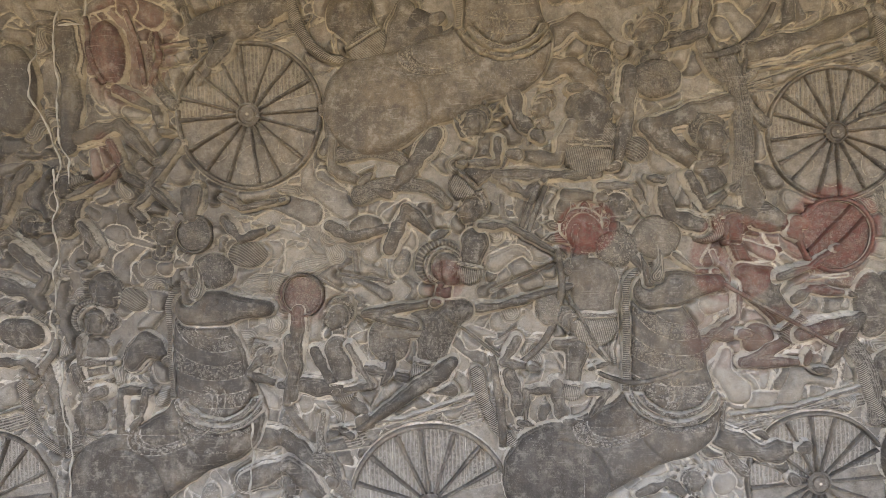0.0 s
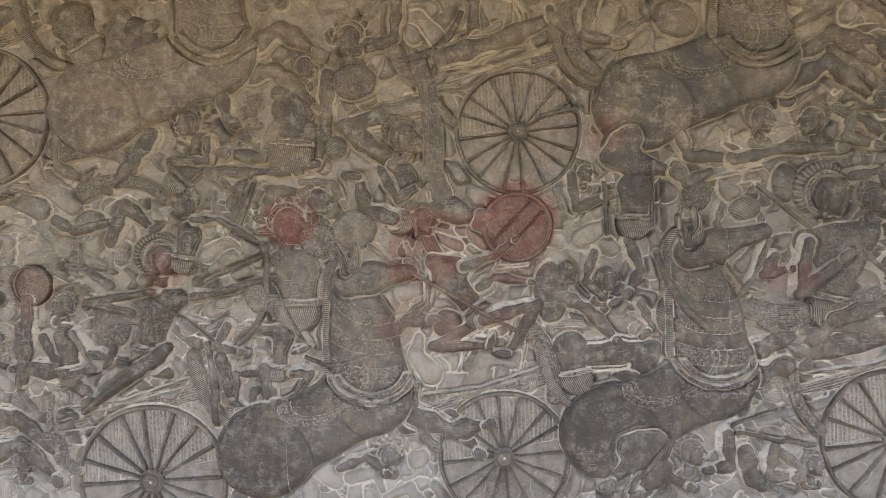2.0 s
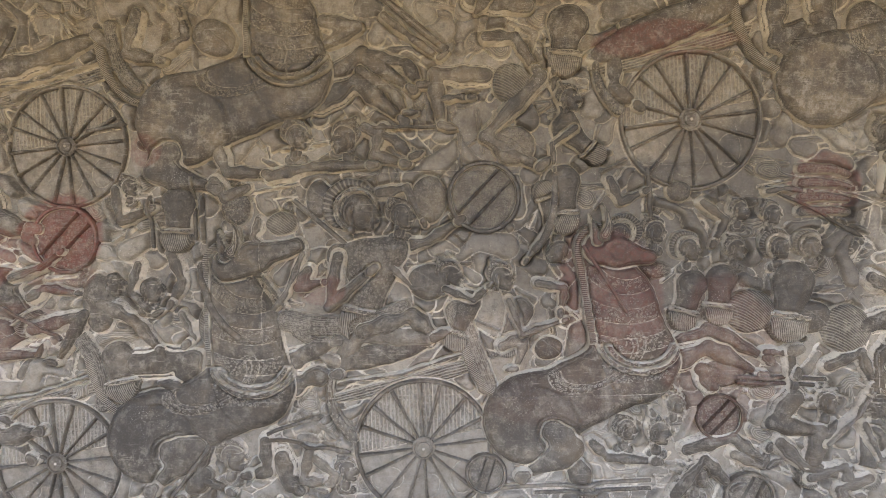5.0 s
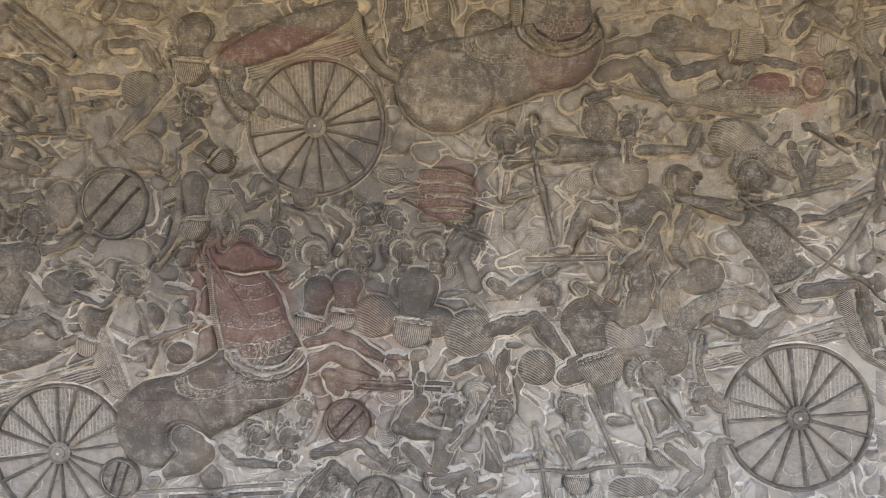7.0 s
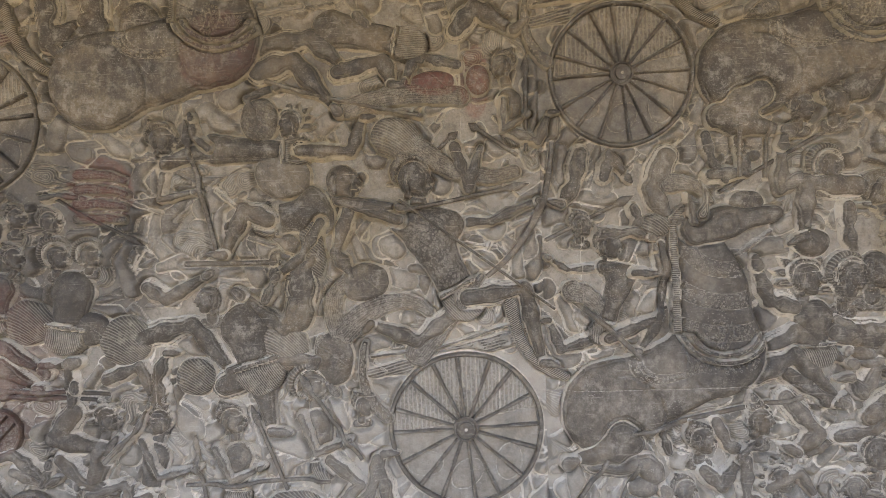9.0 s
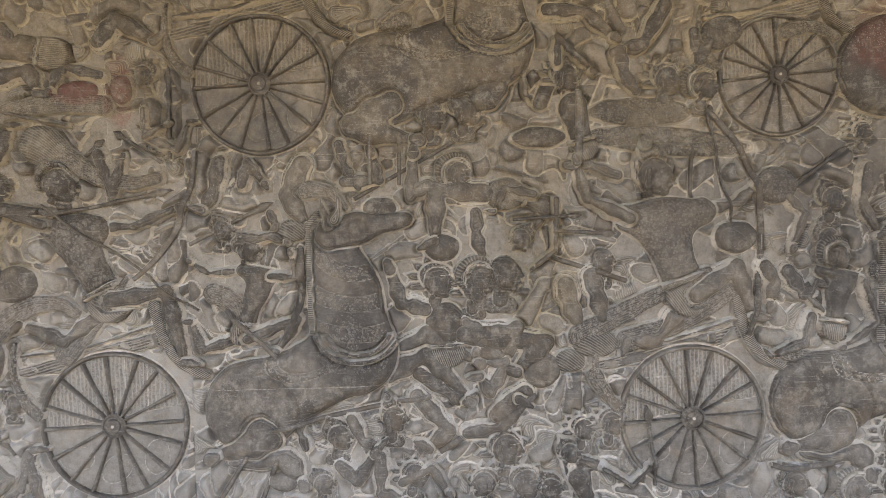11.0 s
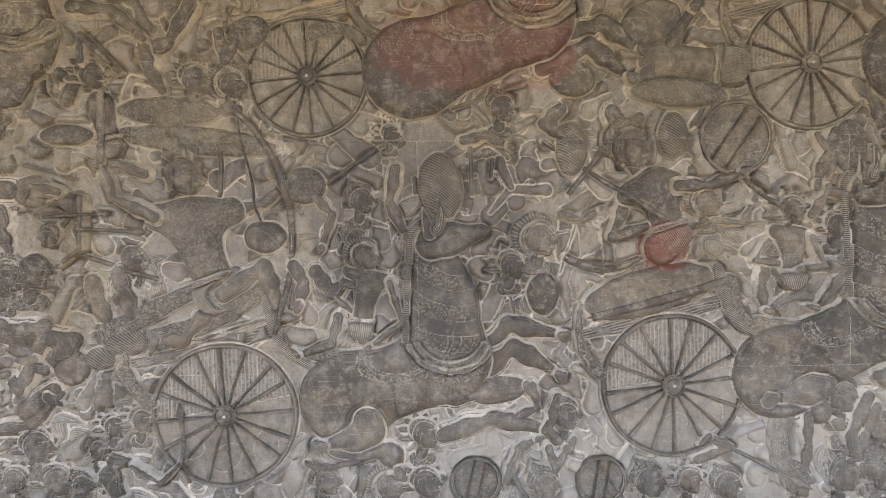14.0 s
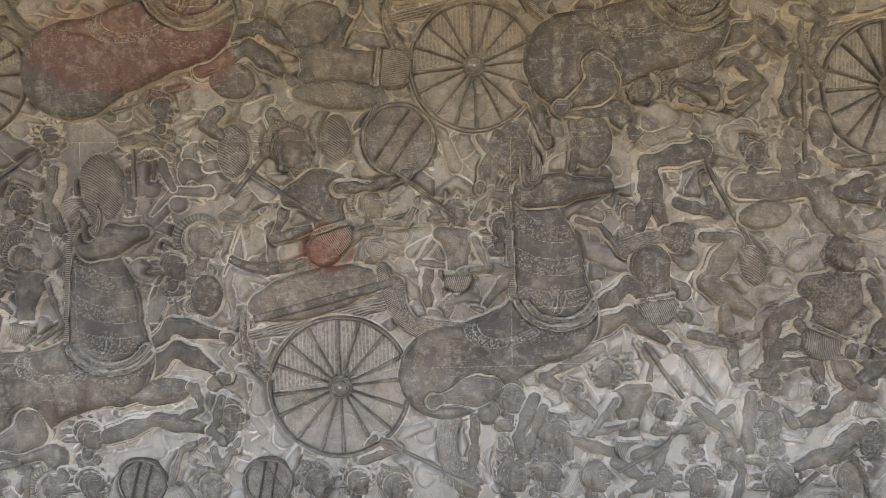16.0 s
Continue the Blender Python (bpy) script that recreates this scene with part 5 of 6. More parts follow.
figure((3.736, 1.909, 0.0734), 1, (3.782, 1.716), (3.896, 1.491), (((3.862, 1.754), (4.0, 1.759), (4.159, 1.824)), ((3.684, 1.77), (3.476, 1.843), (3.685, 1.816))), (((3.855, 1.441), (3.734, 1.354), (3.576, 1.419)), ((3.906, 1.5), (4.104, 1.525), (4.158, 1.271))), cap=1, top=0.036, wide=1.2)
spear((3.704, 1.803), (4.13, 1.884), 0.0102)
strand((4.211, 2.021), (4.196, 1.722), (3.977, 1.569), 0.0163, 0.0102)
spear((3.685, 1.84), (4.207, 1.451), 0.0061, head=False)
scarf((3.475, 1.391), (3.659, 1.558), (3.776, 1.454), 0.049, 0.0204)
scarf((3.733, 1.313), (3.875, 1.451), (3.957, 1.569), 0.049, 0.0163)
scarf((3.455, 1.423), (3.419, 1.566), (3.56, 1.582), 0.0408, 0.0204)
boss(3.559, 1.562, 0.0898, 0.0694, 10)
limb_at((3.516, 1.826), (3.462, 1.666), (3.52, 1.583), 0.0408, 0.0245, end='')
limb_at((3.359, 1.578), (3.278, 1.403), (3.132, 1.53), 0.049, 0.0286, end='hand')
limb_at((3.34, 1.609), (3.346, 1.466), (3.274, 1.397), 0.0694, 0.0408, end='')
head_only(3.014, 1.517, 0.0551, 0, face=-1)
torso((3.143, 1.411), (3.189, 1.267), 0.0938, 0.0816)
spear((2.936, 1.642), (3.27, 1.638), 0.0122, head=False)
limb_at((3.216, 1.511), (3.248, 1.571), (3.25, 1.642), 0.0306, 0.0224, end='hand')
limb_at((2.812, 1.564), (2.872, 1.521), (3.016, 1.599), 0.0408, 0.0245, end='hand')
limb_at((2.786, 1.391), (2.961, 1.433), (3.088, 1.269), 0.053, 0.0306, end='foot')
boss(2.724, 1.382, 0.0979, 0.0898, 0, hatch=1)
boss(2.965, 1.252, 0.0734, 0.0694, 0, hatch=1)
limb_at((3.066, 1.219), (3.179, 1.267), (3.224, 1.057), 0.0612, 0.0306, end='foot')
boss(3.262, 1.346, 0.102, 0.0816, 0, hatch=1)
limb_at((3.271, 1.305), (3.392, 1.302), (3.329, 1.222), 0.0408, 0.0245, end='hand')
limb_at((2.84, 1.173), (2.833, 1.256), (2.866, 1.337), 0.0408, 0.0224, end='foot')
limb_at((2.658, 1.25), (2.773, 1.298), (2.82, 1.174), 0.0367, 0.0224, end='hand')
figure((2.838, 1.101, 0.053), -1, (2.814, 0.978), (2.789, 0.843), (((2.775, 1.04), (2.832, 0.909), (2.956, 0.937)),), (((2.789, 0.843), (2.685, 0.804), (2.724, 0.741)),), cap=4)
figure((3.087, 1.101, 0.053), 1, (3.1, 0.971), (3.096, 0.837), (((3.029, 1.004), (3.081, 0.889), (3.18, 0.934)),), (), cap=1)
figure((3.37, 1.211, 0.0571), 1, (3.386, 1.077), (3.403, 0.933), (((3.327, 1.109), (3.374, 0.979), (3.481, 1.018)),), (((3.423, 0.953), (3.522, 0.869), (3.439, 0.789)),), cap=3)
spear((2.991, 0.756), (2.949, 1.047), 0.0102)
spear((3.288, 0.792), (3.149, 1.145), 0.0102)
spear((3.528, 0.947), (3.33, 1.259), 0.0102)
spear((2.913, 0.872), (3.422, 0.888), 0.0102, head=False)
boss(3.298, 0.812, 0.102, 0.0408, 0, hatch=1)
head_only(3.539, 1.135, 0.0408, 1, face=1)
boss(3.442, 1.301, 0.0734, 0.0979, 0)
scarf((3.404, 1.363), (3.371, 1.262), (3.449, 1.178), 0.0245, 0.0163)
limb_at((3.621, 0.785), (3.584, 0.95), (3.562, 0.848), 0.0408, 0.0245, end='hand')
limb_at((3.479, 0.767), (3.562, 0.848), (3.605, 0.97), 0.0367, 0.0245, end='foot')
head_only(1.934, 1.033, 0.049, 1, face=1)
head_only(2.053, 1.016, 0.053, 4, face=1)
head_only(2.115, 1.125, 0.0449, 4, face=1)
limb_at((1.812, 0.99), (1.867, 0.936), (2.034, 0.918), 0.0326, 0.0245, end='hand')
spear((1.46, 0.825), (2.021, 0.843), 0.0102, head=False)
spear((1.597, 0.805), (2.02, 0.813), 0.0102, head=False)
limb_at((2.151, 0.961), (2.319, 0.999), (2.44, 0.892), 0.0408, 0.0245, end='foot')
limb_at((2.243, 1.188), (2.203, 1.252), (2.368, 1.206), 0.0449, 0.0286, end='hand')
boss(2.286, 1.233, 0.0898, 0.053, 0)
spear((2.327, 1.223), (2.657, 1.198), 0.0102, head=False)
spear((2.326, 1.203), (2.615, 1.179), 0.0102, head=False)
limb_at((2.434, 1.308), (2.495, 1.302), (2.533, 1.309), 0.0245, 0.0326, end='hand')
limb_at((2.526, 1.284), (2.532, 1.16), (2.544, 1.218), 0.0286, 0.0245, end='hand')
limb_at((2.541, 1.139), (2.456, 1.048), (2.65, 1.002), 0.053, 0.0286, end='foot')
limb_at((2.484, 0.975), (2.564, 0.89), (2.707, 0.845), 0.0408, 0.0245, end='foot')
limb_at((2.317, 0.937), (2.419, 0.893), (2.442, 0.955), 0.0326, 0.0204, end='hand')
figure((2.654, 1.116, 0.049), 1, (2.629, 0.992), (2.583, 0.848), (((2.649, 0.971), (2.755, 1.072), (2.799, 1.154)),), (((2.583, 0.848), (2.708, 0.887), (2.746, 0.782)),), cap=2)
head_only(2.189, 0.856, 0.053, 2, face=1)
limb_at((2.103, 0.795), (2.212, 0.918), (2.312, 0.812), 0.0408, 0.0245, end='foot')
head_only(2.178, 1.683, 0.049, 3, face=1)
head_only(2.343, 1.677, 0.0449, 1, face=1)
head_only(2.498, 1.681, 0.049, 3, face=1)
head_only(2.611, 1.681, 0.0449, 3, face=1)
torso((2.183, 1.553), (2.148, 1.44), 0.0612, 0.049)
torso((2.288, 1.57), (2.273, 1.457), 0.0612, 0.049)
torso((2.545, 1.552), (2.52, 1.408), 0.0816, 0.0694)
boss(2.387, 1.454, 0.0938, 0.0816, 0, hatch=1)
boss(2.603, 1.427, 0.0816, 0.0612, 0)
scarf((2.579, 1.96), (2.682, 1.965), (2.742, 1.934), 0.0224, 0.0143)
scarf((2.578, 1.909), (2.68, 1.914), (2.741, 1.889), 0.0224, 0.0143)
scarf((2.576, 1.858), (2.678, 1.863), (2.739, 1.844), 0.0224, 0.0143)
scarf((2.574, 1.807), (2.677, 1.812), (2.738, 1.8), 0.0224, 0.0143)
spear((2.454, 1.903), (2.796, 1.708), 0.0082)
limb_at((2.454, 1.883), (2.516, 1.891), (2.597, 1.878), 0.0204, 0.0163, end='hand')
head_only(2.471, 1.8, 0.0449, 1, face=1)
head_only(2.056, 1.753, 0.049, 1, face=1)
head_only(1.931, 1.746, 0.053, 3, face=-1)
head_only(2.359, 1.815, 0.0408, 1, face=1)
strand((2.034, 1.98), (2.051, 1.897), (2.037, 1.805), 0.0122, 0.0102)
limb_at((1.897, 1.944), (1.935, 1.86), (2.02, 1.898), 0.0286, 0.0184, end='hand')
boss(2.144, 1.894, 0.049, 0.0408, 0, dots=0.5)
limb_at((2.226, 1.85), (2.306, 1.785), (2.262, 1.705), 0.0286, 0.0184, end='hand')
figure((1.5, 1.6, 0.053), 1, (1.563, 1.478), (1.515, 1.353), (((1.522, 1.52), (1.569, 1.394), (1.719, 1.442)),), (((1.494, 1.354), (1.58, 1.394), (1.543, 1.269)),), cap=1)
spear((1.793, 1.71), (1.94, 1.467), 0.0102, head=False)
limb_at((1.63, 1.58), (1.724, 1.556), (1.71, 1.473), 0.0286, 0.0204, end='hand')
scarf((1.33, 1.484), (1.396, 1.315), (1.434, 1.209), 0.0449, 0.0408)
boss(1.662, 1.339, 0.0571, 0.0449, 10)
figure((1.314, 1.61, 0.053), 1, (1.373, 1.514), (1.325, 1.38), (((1.291, 1.569), (1.395, 1.524), (1.45, 1.575)),), (), cap=1)
figure((1.709, 1.692, 0.049), -1, (1.703, 1.806), (1.665, 1.91), (((1.703, 1.806), (1.636, 1.725), (1.592, 1.664)),), (), cap=0)
strand((1.699, 1.961), (1.701, 1.764), (1.614, 1.695), 0.0184, 0.0122)
spear((4.773, 1.833), (5.24, 2.086), 0.0101)
limb_at((4.744, 1.894), (4.865, 1.897), (4.837, 1.992), 0.0364, 0.0242, end='hand')
limb_at((5.035, 1.876), (4.974, 1.837), (4.988, 1.988), 0.0404, 0.0283, end='hand')
head_only(5.055, 2.116, 0.0566, 1, face=1)
head_only(5.175, 2.136, 0.0606, 1, face=1)
head_only(5.146, 1.909, 0.0566, 3, face=1)
limb_at((5.235, 1.84), (5.061, 1.859), (5.057, 1.674), 0.0566, 0.0303, end='foot')
spear((4.834, 1.882), (4.837, 2.062), 0.0101, head=False)
spear((4.933, 1.879), (4.941, 2.059), 0.0101, head=False)
limb_at((4.727, 2.025), (4.745, 1.944), (4.784, 1.883), 0.0323, 0.0202, end='hand')
boss(4.863, 1.8, 0.0687, 0.0404, 0)
limb_at((5.204, 1.77), (5.202, 1.69), (5.221, 1.629), 0.0404, 0.0283, end='')
figure((4.394, 1.662, 0.0525), 1, (4.427, 1.539), (4.365, 1.368), (((4.372, 1.591), (4.25, 1.585), (4.19, 1.627)), ((4.472, 1.568), (4.564, 1.566), (4.546, 1.647))), (((4.344, 1.348), (4.221, 1.311), (4.183, 1.414)), ((4.385, 1.347), (4.563, 1.414), (4.489, 1.3))), cap=1)
limb_at((4.302, 1.977), (4.279, 1.867), (4.236, 1.808), 0.0444, 0.0242, end='foot')
limb_at((4.595, 1.959), (4.537, 1.85), (4.609, 1.737), 0.0566, 0.0283, end='foot')
spear((4.182, 1.688), (4.484, 1.831), 0.0101)
limb_at((4.381, 1.895), (4.403, 1.974), (4.462, 1.892), 0.0323, 0.0202, end='hand')
limb_at((4.479, 1.791), (4.498, 1.75), (4.477, 1.71), 0.0283, 0.0202, end='foot')
head_only(4.305, 1.735, 0.0444, 1, face=1)
limb_at((4.355, 1.693), (4.477, 1.71), (4.537, 1.688), 0.0323, 0.0182, end='hand')
strand((4.576, 1.667), (4.592, 1.504), (4.549, 1.404), 0.0182, 0.0141)
strand((4.227, 1.514), (4.386, 1.388), (4.485, 1.283), 0.0121, 0.0101)
scarf((4.268, 1.513), (4.369, 1.49), (4.366, 1.388), 0.0404, 0.0242)
boss(4.558, 1.728, 0.0606, 0.0444, 0, hatch=1)
scarf((4.602, 1.868), (4.683, 1.886), (4.742, 1.804), 0.0364, 0.0162)
head_only(5.062, 1.532, 0.0687, 2, face=1)
limb_at((5.015, 1.436), (4.931, 1.459), (4.893, 1.581), 0.0444, 0.0283, end='hand')
torso((5.085, 1.39), (5.092, 1.288), 0.0727, 0.0606)
head_only(5.194, 1.504, 0.0606, 2, face=1)
boss(5.08, 1.653, 0.0687, 0.0525, 0)
limb_at((5.155, 1.388), (5.235, 1.345), (5.193, 1.285), 0.0364, 0.0222, end='hand')
limb_at((5.214, 1.326), (5.336, 1.363), (5.293, 1.242), 0.0525, 0.0303, end='foot')
limb_at((4.977, 1.128), (5.09, 1.003), (5.014, 0.939), 0.0485, 0.0283, end='foot')
spear((4.457, 1.022), (5.028, 1.131), 0.0121, head=False)
head_only(4.696, 0.988, 0.0566, 1, face=1)
head_only(4.894, 1.048, 0.0566, 4, face=1)
strand((5.054, 0.922), (5.167, 1.001), (5.319, 1.038), 0.0162, 0.0141)
limb_at((4.989, 1.209), (5.109, 1.125), (5.149, 1.103), 0.0444, 0.0242, end='foot')
limb_at((4.577, 0.954), (4.558, 1.016), (4.581, 1.097), 0.0283, 0.0182, end='hand')
spear((4.255, 0.76), (4.373, 0.934), 0.0121, head=False)
spear((4.408, 0.756), (4.478, 0.919), 0.0121, head=False)
limb_at((4.697, 0.889), (4.757, 0.826), (4.82, 0.927), 0.0404, 0.0242, end='hand')
limb_at((4.84, 0.917), (4.841, 0.783), (4.928, 0.75), 0.0404, 0.0242, end='hand')
limb_at((4.742, 1.052), (4.781, 0.969), (4.841, 0.947), 0.0364, 0.0222, end='foot')
head_only(4.961, 0.842, 0.0525, 2, face=1)
limb_at((4.919, 0.822), (5.022, 0.871), (5.081, 0.778), 0.0323, 0.0202, end='hand')
head_only(4.634, 0.819, 0.0485, 1, face=1)
boss(4.492, 0.832, 0.0606, 0.0404, 0)
figure((5.528, 2.239, 0.0568), 1, (5.554, 2.13), (5.589, 1.991), (((5.437, 2.151), (5.388, 2.181), (5.378, 2.26)), ((5.5, 2.288), (5.5, 2.377), (5.621, 2.257))), (), cap=2)
limb_at((5.468, 2.475), (5.605, 2.464), (5.7, 2.374), 0.0406, 0.0244, end='hand')
limb_at((5.881, 2.48), (5.798, 2.344), (5.718, 2.325), 0.0447, 0.0284, end='hand')
spear((5.27, 2.163), (5.372, 2.274), 0.0101)
limb_at((5.2, 2.389), (5.282, 2.212), (5.18, 2.135), 0.0812, 0.0365, end='foot')
limb_at((5.718, 2.325), (5.735, 2.246), (5.773, 2.186), 0.0406, 0.0284, end='')
strand((5.568, 2.189), (5.571, 2.051), (5.563, 1.932), 0.0183, 0.0142)
head_only(5.883, 2.221, 0.0568, 2, face=1)
head_only(6.015, 2.199, 0.0568, 3, face=1)
boss(5.432, 2.033, 0.1015, 0.0406, 0)
boss(5.307, 1.836, 0.0812, 0.0609, 0, dots=0.6)
boss(5.791, 2.113, 0.1989, 0.0528, -2, top=0.016, dots=1)
boss(5.887, 2.007, 0.3045, 0.0528, -6, top=0.018, dots=1)
figure((5.833, 1.884, 0.0812), 1, (5.868, 1.697), (5.941, 1.474), (((5.999, 1.755), (6.12, 1.784), (6.191, 1.843)), ((5.739, 1.739), (5.593, 1.812), (5.557, 1.942))), (((5.95, 1.444), (5.826, 1.304), (5.726, 1.306)), ((5.971, 1.464), (6.114, 1.562), (6.17, 1.379))), cap=4, top=0.036, wide=1.25)
strand((6.019, 2.114), (6.321, 1.841), (6.148, 1.318), 0.0162, 0.0122)
spear((6.019, 2.114), (6.125, 1.613), 0.0061, head=False)
spear((5.969, 1.966), (5.961, 1.806), 0.0101, head=False)
spear((6.199, 1.752), (6.521, 1.974), 0.0101)
scarf((5.557, 1.329), (5.831, 1.466), (6.013, 1.544), 0.0447, 0.0244)
scarf((5.726, 1.306), (5.968, 1.362), (6.133, 1.501), 0.0447, 0.0284)
boss(6.117, 1.663, 0.0812, 0.0609, 0)
boss(6.261, 1.842, 0.0812, 0.069, 0, dots=0.4)
scarf((6.304, 2.378), (6.394, 2.416), (6.472, 2.356), 0.0325, 0.0203)
limb_at((5.977, 2.381), (5.994, 2.283), (6.056, 2.381), 0.0365, 0.0244, end='hand')
boss(6.075, 2.38, 0.0812, 0.0609, 20, dots=0.6)
figure((5.36, 1.675, 0.0447), -1, (5.463, 1.784), (5.366, 1.835), (((5.484, 1.813), (5.477, 1.633), (5.396, 1.574)),), (((5.405, 1.834), (5.307, 1.856), (5.265, 1.777)),), cap=1)
limb_at((5.704, 1.89), (5.607, 1.931), (5.547, 1.932), 0.0325, 0.0284, end='hand')
spear((5.333, 1.746), (5.581, 1.756), 0.0081)
spear((5.47, 1.703), (5.698, 1.686), 0.0101)
head_only(6.461, 1.788, 0.0548, 1, face=1)
head_only(6.442, 1.648, 0.0507, 1, face=1)
head_only(6.57, 2.017, 0.0406, 2, face=1)
limb_at((6.3, 1.801), (6.359, 1.74), (6.316, 1.619), 0.0284, 0.0203, end='hand')
limb_at((6.584, 1.897), (6.561, 1.777), (6.62, 1.655), 0.0365, 0.0203, end='hand')
boss(6.744, 1.835, 0.0812, 0.1218, 10, hatch=1)
spear((6.788, 2.11), (7.061, 2.195), 0.0101)
head_only(6.965, 2.108, 0.0568, 1, face=1)
spear((6.854, 1.803), (6.851, 2.014), 0.0101, head=False)
spear((6.922, 1.862), (6.931, 1.932), 0.0101, head=False)
limb_at((6.827, 1.994), (6.908, 2.013), (6.988, 1.972), 0.0325, 0.0203, end='hand')
limb_at((7.171, 2.1), (7.11, 2.05), (7.211, 1.989), 0.0406, 0.0284, end='hand')
boss(7.213, 2.209, 0.0893, 0.069, -10)
torso((7.527, 2.269), (7.781, 2.247), 0.0771, 0.069)
limb_at((7.476, 2.216), (7.547, 2.295), (7.649, 2.453), 0.0447, 0.0264, end='hand')
boss(7.497, 2.405, 0.1218, 0.0812, 20)
boss(7.598, 2.155, 0.1868, 0.0568, -4, top=0.03, dots=1)
scarf((7.716, 2.233), (7.761, 2.122), (7.683, 2.043), 0.0284, 0.0142)
boss(7.577, 2.004, 0.0568, 0.0893, 0, hatch=1)
limb_at((7.354, 2.087), (7.394, 2.007), (7.455, 2.066), 0.0487, 0.0325, end='')
figure((7.414, 1.962, 0.0853), 1, (7.515, 1.813), (7.565, 1.65), (((7.413, 1.794), (7.351, 1.643), (7.525, 1.691)), ((7.586, 1.822), (7.709, 1.824), (7.822, 1.869))), (), cap=1, top=0.034)
spear((7.11, 1.99), (7.525, 1.712), 0.0122, head=False)
spear((7.199, 1.798), (7.343, 1.971), 0.0122)
boss(7.211, 1.959, 0.0609, 0.1015, 0, hatch=1)
head_only(7.096, 1.637, 0.069, 3, face=1)
limb_at((7.168, 1.727), (7.249, 1.706), (7.311, 1.745), 0.0244, 0.0162, end='hand')
head_only(6.993, 1.547, 0.0568, 2, face=1)
boss(7.104, 1.444, 0.0609, 0.0812, 0)
boss(7.53, 1.6, 0.069, 0.065, 0, top=0.034)
boss(7.483, 1.447, 0.2537, 0.0893, 14, top=0.03)
strand((7.277, 1.359), (7.513, 1.416), (7.771, 1.483), 0.0203, 0.0183)
strand((7.187, 1.575), (7.309, 1.501), (7.452, 1.56), 0.0244, 0.0183)
scarf((7.452, 1.519), (7.596, 1.578), (7.658, 1.679), 0.0325, 0.0162)
head_only(7.703, 1.76, 0.0609, 3, face=1)
spear((7.648, 1.675), (7.873, 1.741), 0.0101)
limb_at((7.719, 1.698), (7.822, 1.687), (7.863, 1.767), 0.0244, 0.0183, end='hand')
figure((8.007, 1.724, 0.0568), 1, (8.008, 1.612), (8.008, 1.489), (((7.946, 1.654), (7.863, 1.553), (8.018, 1.53)), ((8.069, 1.632), (8.115, 1.528), (8.029, 1.52))), (((7.905, 1.532), (7.894, 1.45), (7.905, 1.372)), ((8.091, 1.529), (8.211, 1.517), (8.091, 1.375))), cap=2)
head_only(8.173, 1.671, 0.0568, 2, face=1)
limb_at((8.069, 1.713), (8.131, 1.794), (8.275, 1.771), 0.0325, 0.0203, end='hand')
spear((7.801, 1.87), (8.007, 1.704), 0.0101, head=False)
limb_at((8.088, 1.997), (8.151, 1.915), (8.13, 1.814), 0.0284, 0.0183, end='hand')
boss(8.212, 1.955, 0.069, 0.1015, 0, dots=0.4)
limb_at((8.231, 2.177), (8.293, 2.116), (8.335, 1.994), 0.0365, 0.0244, end='hand')
scarf((7.781, 1.473), (7.781, 1.349), (7.864, 1.307), 0.0365, 0.0325)
scarf((7.884, 1.327), (8.071, 1.282), (8.258, 1.341), 0.0284, 0.0244)
boss(8.029, 1.283, 0.1827, 0.0447, 4, top=0.02, dots=1)
figure((6.473, 1.587, 0.0528), 1, (6.475, 1.471), (6.452, 1.333), (((6.415, 1.537), (6.363, 1.447), (6.452, 1.364)), ((6.556, 1.498), (6.602, 1.351), (6.481, 1.267))), (((6.412, 1.374), (6.451, 1.292), (6.532, 1.291)), ((6.372, 1.375), (6.349, 1.284), (6.227, 1.239))), cap=3)
limb_at((6.215, 1.561), (6.253, 1.499), (6.231, 1.418), 0.0406, 0.0244, end='hand')
limb_at((6.295, 1.539), (6.353, 1.457), (6.394, 1.497), 0.0447, 0.0244, end='foot')
scarf((6.288, 1.244), (6.611, 1.166), (6.695, 1.349), 0.0284, 0.0284)
boss(6.617, 1.533, 0.0365, 0.0365, 0, dots=1)
scarf((6.657, 1.492), (6.778, 1.449), (6.86, 1.489), 0.0244, 0.0162)
limb_at((5.149, 1.347), (5.436, 1.307), (5.333, 1.202), 0.065, 0.0325, end='foot')
head_only(5.296, 1.556, 0.0771, 0, face=1)
head_only(5.216, 1.537, 0.0609, 3, face=1)
limb_at((5.283, 1.213), (5.24, 1.133), (5.203, 1.194), 0.0406, 0.0244, end='foot')
boss(5.246, 1.275, 0.0609, 0.0325, -20)
head_only(5.645, 1.594, 0.0568, 0, face=1)
spear((5.467, 1.609), (5.732, 1.518), 0.0122, head=False)
limb_at((5.604, 1.541), (5.627, 1.47), (5.638, 1.389), 0.0528, 0.0365, end='')
limb_at((5.513, 1.512), (5.53, 1.431), (5.549, 1.39), 0.0528, 0.0406, end='')
boss(5.616, 1.298, 0.0893, 0.0528, 0, hatch=1)
boss(5.423, 1.21, 0.069, 0.069, 0)
boss(5.524, 1.239, 0.0609, 0.0447, 0, hatch=1)
scarf((5.612, 1.186), (5.659, 1.083), (5.709, 1.072), 0.0325, 0.0162)
limb_at((5.155, 0.992), (5.275, 1.01), (5.379, 1.109), 0.0406, 0.0203, end='hand')
limb_at((5.36, 1.13), (5.257, 1.051), (5.339, 1.11), 0.0528, 0.0284, end='foot')
head_only(5.565, 0.993, 0.0487, 2, face=1)
head_only(5.666, 1.012, 0.0528, 2, face=1)
head_only(5.292, 0.927, 0.069, 2, face=1)
